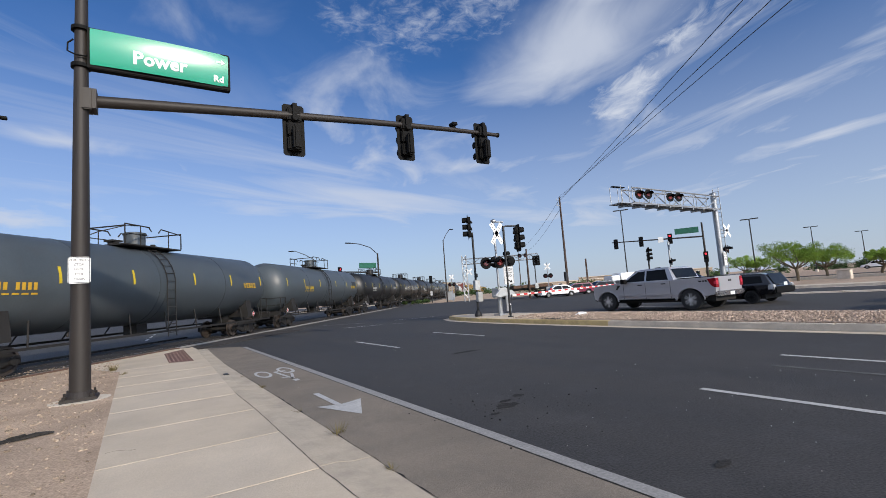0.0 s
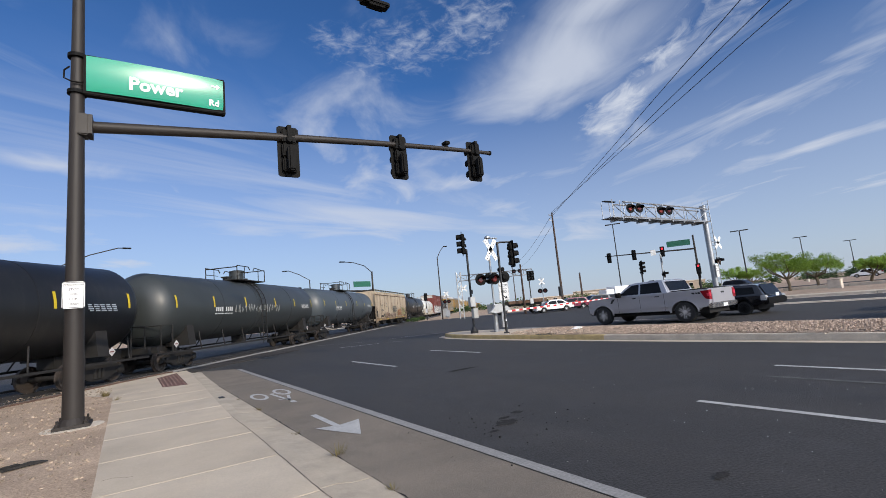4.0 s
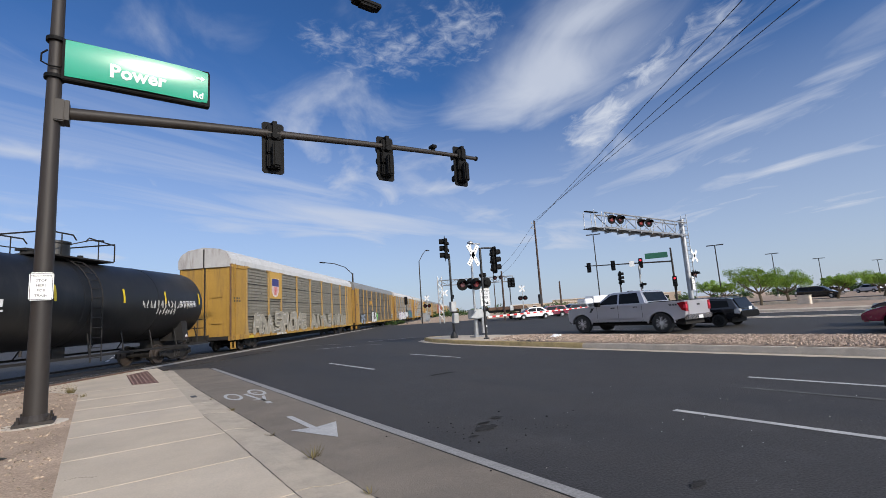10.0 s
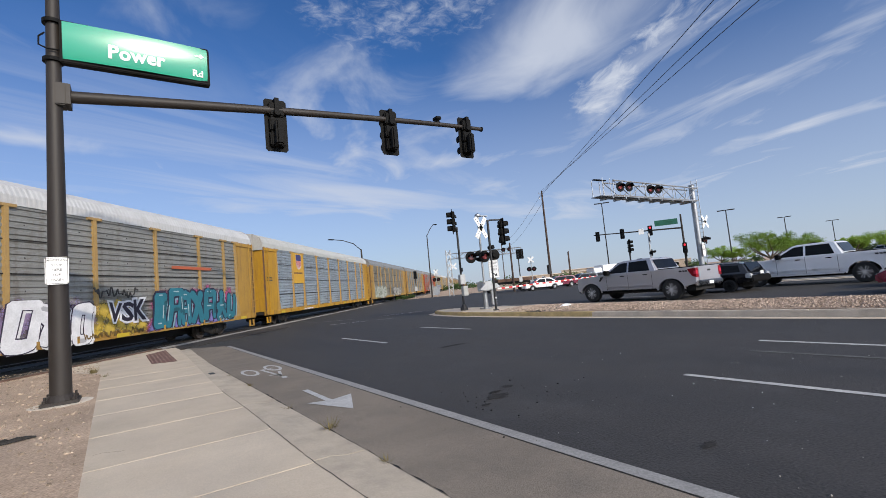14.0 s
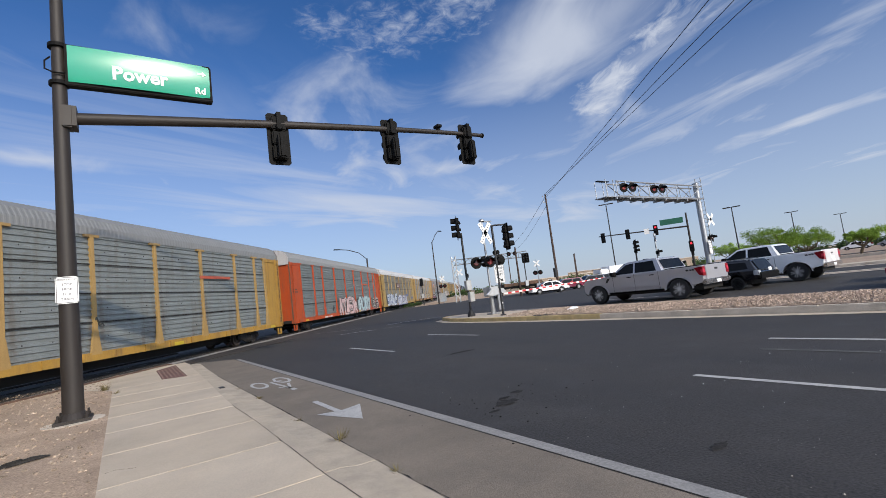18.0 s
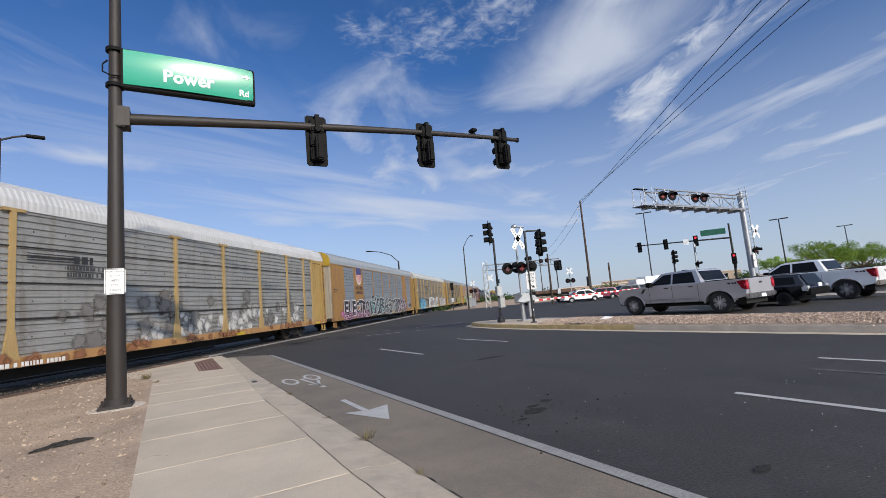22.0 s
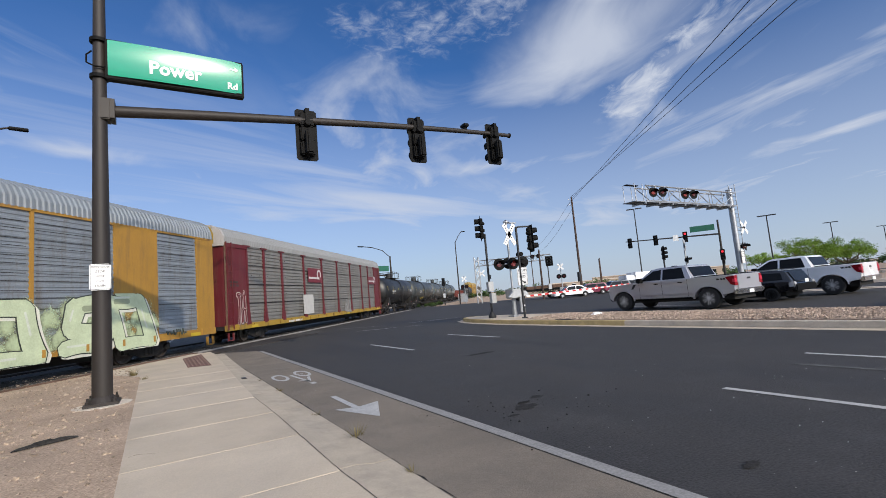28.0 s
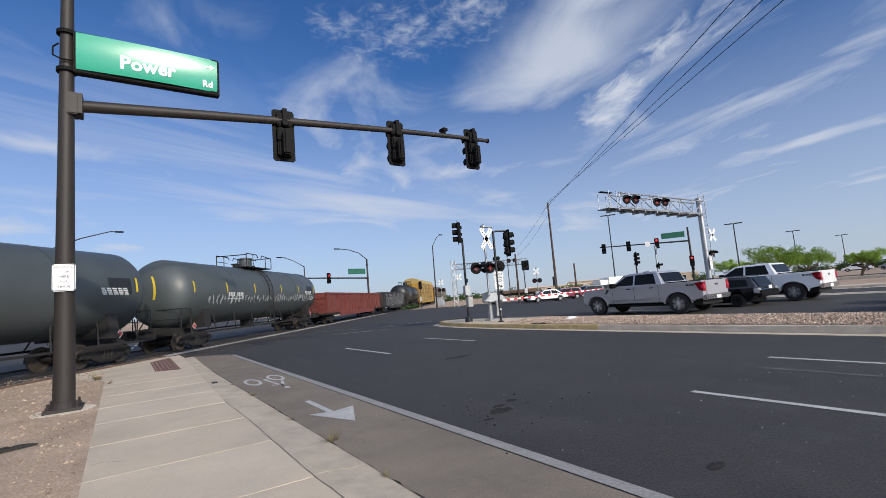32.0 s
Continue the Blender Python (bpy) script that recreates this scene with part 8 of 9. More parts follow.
    # signals, crossbucks and flashers beyond the crossing
    for x, y, h, hd, lit in ((41.9, 43.0, 4.9, -30, None), (38.9, 64.3, 3.9, -32, None), (37.9, 24.4, 3.7, 50, None)):
        q = thing("signal_post", "dark post with a traffic signal beyond the crossing", "traffic light", pose(x, y, 0.0, 0, 0, hd))
        part("post", tube(nb(), (0, 0, 0), (0, 0, h), 0.07, seg=10), "black", q)
        signal_head(q, pose(0, -0.1, h - 0.1))
        if h > 4.5:
            signal_head(q, pose(0.45, -0.1, h - 0.1))
        part("control_box", bx(-0.2, 0.2, -0.25, 0.0, 1.2, 1.9), "silver_box", q)
    for x, y, hd in ((43.0, 41.9, -43), (40.5, 60.5, -34), (36.4, 21.5, 35)):
        q = thing("crossing_signal", "silver crossing post with crossbuck and round flashers", "railway signal", pose(x, y, 0.0, 0, 0, hd))
        part("mast", tube(nb(), (0, 0, 0), (0, 0, 4.4), 0.06, seg=10), "galv", q)
        for rz in (45, -45):
            part("crossbuck", bx(-0.5, 0.5, -0.09, -0.075, -0.1, 0.1), "white_sign", q, m=pose(0, 0, 3.9, 0, rz, 0))
        flasher_pair(q, pose(-0.0, -0.12, 2.7), (False, False), 0.32)
        part("gate_motor", bx(-0.35, 0.35, -0.3, 0.3, 0.3, 1.3, 0.04), "silver_box", q)
    for x, y, rz in ((43.5, 66, 128),):
        q = thing("relay_cabinet", "silver railway relay cabinet", "cabinet", pose(x, y, 0, 0, 0, rz))
        part("body", bx(-0.6, 0.6, -0.4, 0.4, 0.15, 1.6, 0.03), "silver_box", q)
        part("roof", bx(-0.65, 0.65, -0.45, 0.45, 1.6, 1.66), "silver_box", q)
        part("door", bx(-0.45, 0.45, -0.43, -0.405, 0.3, 1.5), "silver_box", q)


build_mast()
build_median_devices()
build_gantry()
build_poles()

# ---- far side of the road ----
M["bark"] = material("bark", (0.11, 0.085, 0.055), 0.9, noise_scale=6, vary=0.3, grain=40, grain_amt=0.3, bump=0.5)
M["leaf"] = material("leaf", (0.215, 0.335, 0.055), 0.7, noise_scale=0.7, vary=0.35, grain=5, grain_amt=0.2, bump=0.0, island=0.22, spec=0.2)
M["bush"] = material("bush", (0.045, 0.075, 0.022), 0.8, noise_scale=0.8, vary=0.3, grain=4, grain_amt=0.3, bump=0.0, island=0.5, spec=0.2)
M["bank"] = material("bank", (0.36, 0.27, 0.20), 0.95, noise_scale=0.4, vary=0.25, grain=12, grain_amt=0.3, bump=0.5, spec=0.15)
M["car_silver"] = material("car_silver", (0.48, 0.475, 0.50), 0.32, 0.45, noise_scale=2, vary=0.03, grain=20, grain_amt=0.0, bump=0.0)
M["car_white"] = material("car_white", (0.86, 0.86, 0.86), 0.25, noise_scale=2, vary=0.04, grain=100, grain_amt=0.02, bump=0.0)
M["car_black"] = material("car_black", (0.008, 0.008, 0.010), 0.18, noise_scale=2, vary=0.1, grain=100, grain_amt=0.02, bump=0.0)
M["car_red"] = material("car_red", (0.15, 0.004, 0.030), 0.25, noise_scale=2, vary=0.06, grain=100, grain_amt=0.03, bump=0.0)
M["car_navy"] = material("car_navy", (0.012, 0.014, 0.028), 0.2, noise_scale=2, vary=0.06, grain=100, grain_amt=0.03, bump=0.0)
for _n in ("car_silver", "car_white", "car_black", "car_red", "car_navy"):
    _b = M[_n].node_tree.nodes["Principled BSDF"]
    _b.inputs["Coat Weight"].default_value, _b.inputs["Coat Roughness"].default_value = 1.0, 0.04
M["tyre"] = material("tyre", (0.018, 0.018, 0.018), 0.8, noise_scale=8, vary=0.2, grain=60, grain_amt=0.15, bump=0.2)
M["alloy"] = material("alloy", (0.62, 0.625, 0.64), 0.3, 0.45, noise_scale=4, vary=0.1, grain=60, grain_amt=0.05, bump=0.0)
M["chrome"] = material("chrome", (0.65, 0.66, 0.68), 0.12, 1.0, noise_scale=4, vary=0.05, grain=60, grain_amt=0.03, bump=0.0)
M["car_glass"] = material("car_glass", (0.007, 0.008, 0.009), 0.05, noise_scale=2, vary=0.05, grain=30, grain_amt=0.02, bump=0.0, spec=0.18)
M["tail_red"] = material("tail_red", (0.22, 0.004, 0.010), 0.3, noise_scale=4, vary=0.08, grain=60, grain_amt=0.04, bump=0.0, spec=0.15)
M["head_clear"] = material("head_clear", (0.6, 0.62, 0.64), 0.12, 0.3, noise_scale=4, vary=0.08, grain=60, grain_amt=0.04, bump=0.0)
# brake lamps are off; weak emission stands in for light reflected in them
M["brake_glow"] = glow("brake_glow", (0.50, 0.02, 0.05), 0.08)
M["stucco"] = material("stucco", (0.42, 0.33, 0.25), 0.9, noise_scale=1.5, vary=0.15, grain=20, grain_amt=0.1, bump=0.2)
M["cone"] = material("cone", (0.55, 0.05, 0.02), 0.6, noise_scale=5, vary=0.1, grain=40, grain_amt=0.05, bump=0.0)


def build_far_side():
    isl = structure("lane_divider", "low pale concrete divider between the outer lanes")
    for k in range(12):
        y = -36 + 4 * k
        part("divider_length", sheet(nb(), [(27.6, y), (28.0, y), (28.0, y + 3.97), (27.6, y + 3.97)], 0.0, 0.21), "kerb", isl)
    # kerb, pavement, dirt bank and low wall beyond the far carriageway
    fk = structure("far_kerb", "concrete kerb along the far side of the road")
    for k in range(14):
        y = -36 + 4 * k
        if y > 12:
            break
        bm = nb()
        sheet(bm, [(34.4, y), (34.7, y), (34.7, y + 3.97), (34.4, y + 3.97)], -0.1, 0.30)
        part("kerb_length", bm, "kerb", fk)
    for x0, x1 in ((33.75, 34.4), (27.15, 27.6), (28.0, 28.35)):
        stripe(fk, "gutter_slab", x0, x1, -38, 14, "kerb", 0.012)
    bm = nb()
    sheet(bm, [(34.7, -40), (37.2, -40), (37.2, 14), (34.7, 14)], -0.1, 0.28)
    tagged(part("far_pavement", bm, "concrete"), "pale concrete pavement beyond the road", "pavement", kind="structure")
    bm = nb()
    rows = []
    ys = (-120, -60, -30, -10, 5, 15, 19, 24)
    for x, z in ((37.2, 0.27), (42, 0.27), (47, 0.25), (53, 0.22), (60, 0.2), (75, 0.2), (170, 0.2)):
        rows.append([bm.verts.new((x, y + max(0, y - 14) * (x - 37.2) * 0.028, -0.14 if y > 20 else z + 0.03 * math.sin(0.7 * x + 0.3 * y))) for y in ys])
    for a, b in zip(rows, rows[1:]):
        for i in range(len(ys) - 1):
            bm.faces.new((a[i], b[i], b[i + 1], a[i + 1]))
    bmesh.ops.recalc_face_normals(bm, faces=bm.faces[:])
    for f in bm.faces:
        if f.normal.z < 0:
            f.normal_flip()
    tagged(part("dirt_bank", bm, "bank"), "bare tan dirt bank beyond the far pavement", "ground", kind="structure")
    bm = nb()
    sheet(bm, [(68, -90), (72, -90), (72, 26), (68, 26)], 0.1, 0.26)
    tagged(part("lot_drive", bm, "asphalt"), "dark asphalt drive of the car park", "road", kind="structure")
    wl = structure("low_wall", "low pale concrete kerb wall along the car park")
    for k in range(17):
        y = -66 + 5 * k
        bm = nb()
        sheet(bm, [(52.3, y), (52.6, y), (52.6, y + 4.96), (52.3, y + 4.96)], 0.1, 0.46)
        part("wall_length", bm, "kerb", wl)
    bm = nb()
    box(bm, 47.0, 47.6, 13.0, 13.9, 0.2, 0.95, 0.04)
    pd = thing("pedestal", "small tan concrete utility pedestal", "cabinet")
    part("body", bm, "kerb", pd)
    part("cap", bx(46.95, 47.65, 12.95, 13.95, 0.95, 1.0), "kerb", pd)


def leaf_cloud(name, mat, blobs, count, size, seed, parent, flat=0.6):
    rnd = random.Random(seed)
    verts, faces = [], []
    total = sum(b[3] for b in blobs)
    for cx, cy, cz, r in blobs:
        for _ in range(int(count * r / total)):
            while True:
                p = Vector((rnd.gauss(0, 0.52), rnd.gauss(0, 0.52), rnd.gauss(0, 0.46)))
                if p.length < 1.05:
                    break
            c = Vector((cx, cy, cz)) + Vector((p.x * r, p.y * r, p.z * r * flat))
            s = size * rnd.uniform(0.5, 1.3)
            a = Vector((rnd.uniform(-1, 1), rnd.uniform(-1, 1), rnd.uniform(-0.6, 0.6))).normalized() * s
            b = a.orthogonal().normalized() * s * rnd.uniform(0.25, 0.5)
            i = len(verts)
            verts += [c - a, c + b, c + a, c - b]
            faces.append((i, i + 1, i + 2, i + 3))
    me = bpy.data.meshes.new(name)
    me.from_pydata([tuple(v) for v in verts], [], faces)
    me.materials.append(M[mat])
    return place(name, me, parent)


def tree(x, y, z, h, w, seed):
    rnd = random.Random(seed)
    t = thing("tree", "low airy green desert tree with crooked dark limbs", "tree", pose(x, y, z, 0, 0, rnd.uniform(0, 360)), group="desert trees")
    lean = rnd.uniform(-0.5, 0.5)
    part("trunk", pipe(nb(), [(0, 0, -0.1), (lean * 0.4, 0.05, h * 0.16), (lean * 0.9, 0.0, h * 0.32)], 0.13, 8), "bark", t)
    blobs = []
    for k in range(7):
        a = k * 0.90 + rnd.uniform(-0.3, 0.3)
        r = w * rnd.uniform(0.22, 0.46)
        tip = (lean + r * math.cos(a), r * math.sin(a), h * rnd.uniform(0.62, 0.92))
        kink = (lean * 0.9 + 0.5 * r * math.cos(a + 0.3), 0.5 * r * math.sin(a + 0.3), h * rnd.uniform(0.40, 0.52))
        bm = nb()
        tube(bm, (lean * 0.9, 0, h * 0.30), kink, 0.085, 0.055, seg=6)
        tube(bm, kink, tip, 0.055, 0.02, seg=6)
        part("limb", bm, "bark", t)
        blobs.append((*tip, w * rnd.uniform(0.10, 0.17)))
        blobs.append((mid(kink[0], tip[0]), mid(kink[1], tip[1]), mid(kink[2], tip[2]) + 0.05 * h, w * rnd.uniform(0.11, 0.16)))
    for _ in range(20):
        a, q = rnd.uniform(0, 6.28), rnd.uniform(0.05, 0.58)
        blobs.append((lean + q * w * math.cos(a), q * w * math.sin(a), h * rnd.uniform(0.50, 1.02 - 0.5 * q), w * rnd.uniform(0.045, 0.10)))
    leaf_cloud("crown", "leaf", blobs, 16000, 0.062, seed + 1, t, 0.72)
    return t


def build_trees():
    k = 0
    for x, y, h, w in ((50.3, 17.7, 3.7, 5.4), (57.5, 17.7, 3.5, 5.6), (59.8, 14.2, 2.9, 4.0), (62.5, 11.2, 2.7, 4.2), (65.0, 7.0, 2.7, 4.6), (66.0, 2.0, 2.8, 4.8), (90.0, 39.6, 4.1, 6.4), (80.0, 33.0, 3.2, 4.4), (98.0, 18.0, 3.2, 5.6), (100.0, 6.0, 3.2, 5.6)):
        tree(x, y, 0.18, h, w, 300 + 7 * k)
        k += 1
    # distant scrub and trees along the horizon
    rnd = random.Random(77)
    blobs = []
    for i in range(150):
        a = radians(rnd.uniform(33, 90))
        d = rnd.uniform(150, 260)
        blobs.append((d * math.sin(a), d * math.cos(a), rnd.uniform(0.3, 1.3), rnd.uniform(1.2, 2.8)))
    for i in range(40):
        a = radians(rnd.uniform(-40, 30))
        d = rnd.uniform(180, 300)
        blobs.append((d * math.sin(a), d * math.cos(a), rnd.uniform(0.3, 1.3), rnd.uniform(1.2, 2.8)))
    ob = leaf_cloud("distant_scrub", "bush", blobs, 30000, 0.42, 5, None, 0.8)
    tagged(ob, "dark green scrub and trees along the horizon", "bushes", kind="stuff")
    blobs = [(39.5 + rnd.uniform(-2.5, 3.5), 71 + rnd.uniform(-5, 3), 0.25, rnd.uniform(0.35, 0.6)) for _ in range(10)]
    ob = leaf_cloud("crossing_scrub", "bush", blobs, 2600, 0.11, 6, None, 0.8)
    tagged(ob, "low green scrub beside the railway", "bushes", kind="stuff")


def far_building(x, y, rz, w, d, h, label, mat="stucco"):
    b = thing("building", label, "building", pose(x, y, 0, 0, 0, rz))
    part("wall", bx(-w / 2, w / 2, -d / 2, d / 2, 0, h), mat, b)
    part("roof", bx(-w / 2 - 0.3, w / 2 + 0.3, -d / 2 - 0.3, d / 2 + 0.3, h, h + 0.35), "kerb", b)
    n = int(w / 4)
    for i in range(n):
        x0 = -w / 2 + (i + 0.3) * w / n
        win = part("window", bx(x0, x0 + w / n * 0.4, -d / 2 - 0.05, -d / 2 + 0.02, h * 0.35, h * 0.75), "car_glass", b)
        part("frame", bx(x0 - 0.1, x0 + w / n * 0.4 + 0.1, -d / 2 - 0.08, -d / 2 - 0.05, h * 0.75, h * 0.75 + 0.12), "white_sign", win)


# ---- vehicles ----


def wheel(parent, x, y, r, w, spokes=6, rim="alloy", width_side=1):
    """Tyre with a spoked rim, its axle along y, the open face outward."""
    bm = nb()
    lathe(bm, [(-w / 2, r * 0.66), (-w / 2, r * 0.92), (-w / 2 + 0.03, r * 0.99), (0, r), (w / 2 - 0.03, r * 0.99), (w / 2, r * 0.92), (w / 2, r * 0.66)], 28, "y")
    wh = part("wheel", bm, "tyre", parent, "black tyre on an alloy rim", smooth=True, m=pose(x, y, r, 0, 0, 0 if width_side > 0 else 180))
    bm = nb()
    lathe(bm, [(w / 2 - 0.07, 0.03), (w / 2 - 0.06, r * 0.62), (w / 2 - 0.005, r * 0.70), (w / 2 + 0.006, r * 0.69), (w / 2 + 0.004, r * 0.62), (w / 2 - 0.03, r * 0.60)], 28, "y", False)
    part("rim", bm, "black" if rim == "alloy" else rim, wh, smooth=True)
    for k in range(spokes):
        bm = nb()
        for e in (-1, 1):
            prism(bm, [(e * 0.008, 0.03), (e * 0.030, 0.03), (e * 0.34 / spokes, r * 0.62), (e * 0.17 / spokes, r * 0.62)], w / 2 - 0.05, w / 2 + 0.002, "y")
        part("spoke", bm, rim, wh, m=pose(0, 0, 0, 0, 360 * k / spokes, 0))
    part("hub", tube(nb(), (0, w / 2 - 0.04, 0), (0, w / 2 + 0.01, 0), r * 0.17, seg=12), rim, wh)
    return wh


def hull(outline, width_at, lo_cut=None):
    """A body from its side outline; width_at gives the half width at each height."""
    bm = nb()
    L = [bm.verts.new((x, width_at(x, z), z)) for x, z in outline]
    R = [bm.verts.new((x, -width_at(x, z), z)) for x, z in outline]
    n = len(outline)
    for i in range(n):
        j = (i + 1) % n
        bm.faces.new((L[i], L[j], R[j], R[i]))
    bm.faces.new(L[::-1])
    bm.faces.new(R)
    bmesh.ops.recalc_face_normals(bm, faces=bm.faces[:])
    es = [e for e in bm.edges if len(e.link_faces) == 2 and e.calc_face_angle(0) > 0.6]
    bmesh.ops.bevel(bm, geom=es, offset=0.035, segments=3, affect="EDGES", clamp_overlap=True)
    bmesh.ops.triangulate(bm, faces=[f for f in bm.faces if len(f.verts) > 4])
    return bm


def arch(cx, r, z0, n=9):
    return [(cx + r * math.cos(math.pi * (1 - k / n)), max(z0, 0.40 + r * math.sin(math.pi * k / n))) for k in range(n + 1)]


def side_pane(outline, width_at, side, proud=0.006, thick=0.012):
    bm = nb()
    A = [bm.verts.new((x, side * (width_at(x, z) + proud), z)) for x, z in outline]
    B = [bm.verts.new((x, side * (width_at(x, z) + proud - thick), z)) for x, z in outline]
    n = len(outline)
    for i in range(n):
        bm.faces.new((A[i], A[(i + 1) % n], B[(i + 1) % n], B[i]))
    bm.faces.new(A); bm.faces.new(B[::-1])
    bmesh.ops.recalc_face_normals(bm, faces=bm.faces[:])
    return bm


def pickup(label, paint, m, badge=True):
    v = thing("pickup_truck", label, "pickup truck", m)

    def wl(x, z):
        return 0.98

    def wc(x, z):
        return 0.965 - 0.27 * (z - 1.28)
    # lower body with wheel arches, hood and bed
    low = [(-3.02, 0.62)] + [(-2.40, 0.52)] + arch(-1.86, 0.52, 0.46) + [(-1.2, 0.44), (1.2, 0.44)] + arch(1.86, 0.52, 0.46) + [(2.55, 0.46), (2.80, 0.55), (2.86, 0.85), (2.82, 1.10), (2.70, 1.20), (1.9, 1.27), (1.15, 1.31), (-1.22, 1.34), (-3.02, 1.36), (-3.05, 1.30)]
    part("body", hull(low, wl), paint, v, smooth=True, flat_over=0.02)
    cab = [(1.25, 1.28), (0.42, 1.88), (0.25, 1.93), (-0.85, 1.96), (-1.05, 1.92), (-1.28, 1.36), (-1.28, 1.28)]
    part("cab", hull(cab, wc), paint, v, smooth=True, flat_over=0.02)
    for side in (-1, 1):
        part("front_window", side_pane([(0.98, 1.36), (0.36, 1.82), (0.02, 1.845), (0.02, 1.36)], wc, side), "car_glass", v)
        part("rear_window", side_pane([(-0.06, 1.36), (-0.06, 1.845), (-0.86, 1.86), (-1.02, 1.36)], wc, side), "car_glass", v)
        part("mirror", bx(0.78, 0.98, *sorted((side * 1.0, side * 1.24)), 1.28, 1.52, 0.03), "plastic_black", v)
        for x in (0.12, -0.92):
            part("door_handle", bx(x, x + 0.2, *sorted((side * 0.985, side * 1.005)), 1.16, 1.20, 0.008), "plastic_black", v)
        for x in (1.02, -0.02, -1.10):
            part("door_seam", bx(x - 0.006, x + 0.006, *sorted((side * 0.972, side * 0.9845)), 0.50, 1.30), "black", v)
        part("rocker_trim", bx(-1.25, 1.3, *sorted((side * 0.95, side * 1.0)), 0.40, 0.50, 0.02), "plastic_black" if paint == "car_silver" else paint, v)
        part("tail_light", prism(nb(), [(-3.085, 0.90), (-2.86, 0.95), (-2.62, 1.27), (-3.075, 1.31)], *sorted((side * 0.80, side * 0.995)), "y"), "tail_red", v, "red tail light")
        part("brake_lamp", bx(-3.10, -2.95, *sorted((side * 0.84, side * 0.998)), 1.02, 1.20, 0.02), "brake_glow", v, "unlit red brake lamp with a faint added glow")
        part("door_moulding", bx(-2.5, 2.4, *sorted((side * 0.97, side * 0.993)), 1.215, 1.245, 0.01), paint, v)
        part("door_moulding", bx(-1.25, 1.3, *sorted((side * 0.97, side * 1.0)), 0.60, 0.66, 0.015), paint, v)
        part("headlight", bx(2.55, 2.86, *sorted((side * 0.68, side * 0.955)), 0.92, 1.12, 0.03), "head_clear", v)
        if paint == "car_silver":
            part("fender_vent", side_pane([(1.32, 1.0), (1.42, 1.0), (1.30, 1.22), (1.16, 1.22)], wl, side), "black", v)
        for px in (-1.86, 1.86):
            bm = nb()
            for k in range(12):
                a, b2 = math.pi * k / 12, math.pi * (k + 1) / 12
                prism(bm, [(px + q * math.cos(t), 0.40 + q * math.sin(t)) for q, t in ((0.52, a), (0.52, b2), (0.575, b2), (0.575, a))], *sorted((side * 0.965, side * 1.01)), "y")
            part("wheel_arch_trim", bm, paint, v)
        if badge:
            bm = nb()
            for k in range(3):
                prism(bm, [(-2.62 + 0.14 * k, 1.16), (-2.52 + 0.14 * k, 1.16), (-2.49 + 0.14 * k, 1.24), (-2.59 + 0.14 * k, 1.24)], *sorted((side * 0.975, side * 0.990)), "y")
            part("badge", bm, "black", v)
    part("windscreen", bx(-0.5, 0.5, -0.80, 0.80, -0.006, 0.006), "car_glass", v, m=pose(0.86, 0, 1.585, 0, 36, 0))
    part("back_window", bx(-0.24, 0.235, -0.76, 0.76, -0.006, 0.006), "car_glass", v, m=pose(-1.185, 0, 1.64, 0, -67, 0))
    part("bed_cover", bx(-2.95, -1.3, -0.80, 0.80, 1.345, 1.385, 0.01), "plastic_black", v, "black cover over the load bed")
    part("tailgate", bx(-3.09, -3.03, -0.78, 0.78, 0.72, 1.35, 0.02), paint, v)
    part("tailgate_handle", bx(-3.10, -3.085, -0.12, 0.12, 1.12, 1.20, 0.005), "black", v)
    part("rear_bumper", bx(-3.16, -2.93, -0.98, 0.98, 0.52, 0.74, 0.04), "chrome", v, "chrome rear bumper")
    part("front_bumper", bx(2.66, 2.84, -0.95, 0.95, 0.42, 0.68, 0.05), "plastic_black" if paint == "car_silver" else "chrome", v)
    part("grille", bx(2.80, 2.88, -0.65, 0.65, 0.72, 1.10, 0.02), "plastic_black", v)
    part("number_plate", bx(-3.175, -3.16, -0.16, 0.16, 0.54, 0.68), "white_sign", v)
    part("antenna", bx(-0.2, 0.05, -0.04, 0.04, 1.95, 2.0, 0.015), "plastic_black", v)
    part("chassis", bx(-2.8, 2.5, -0.75, 0.75, 0.30, 0.55), "under", v)
    # settle the body on its springs
    squat = Matrix.Translation((0, 0, 0.06)) @ Matrix.Diagonal((1, 1, 0.85, 1))
    for ob in v.children:
        ob.data.transform(squat @ ob.matrix_basis)
        ob.matrix_basis = Matrix()
        # short overhangs before and behind the wheels
        for q in ob.data.vertices:
            if q.co.x > 2.38:
                q.co.x = 2.38 + (q.co.x - 2.38) * 0.48
            elif q.co.x < -2.38:
                q.co.x = -2.38 + (q.co.x + 2.38) * 0.68
    wheels = []
    for x in (1.86, -1.86):
        for side in (1, -1):
            wheels.append(wheel(v, x, side * 0.86, 0.40, 0.26, 6, "alloy", side))
    return v, wheels


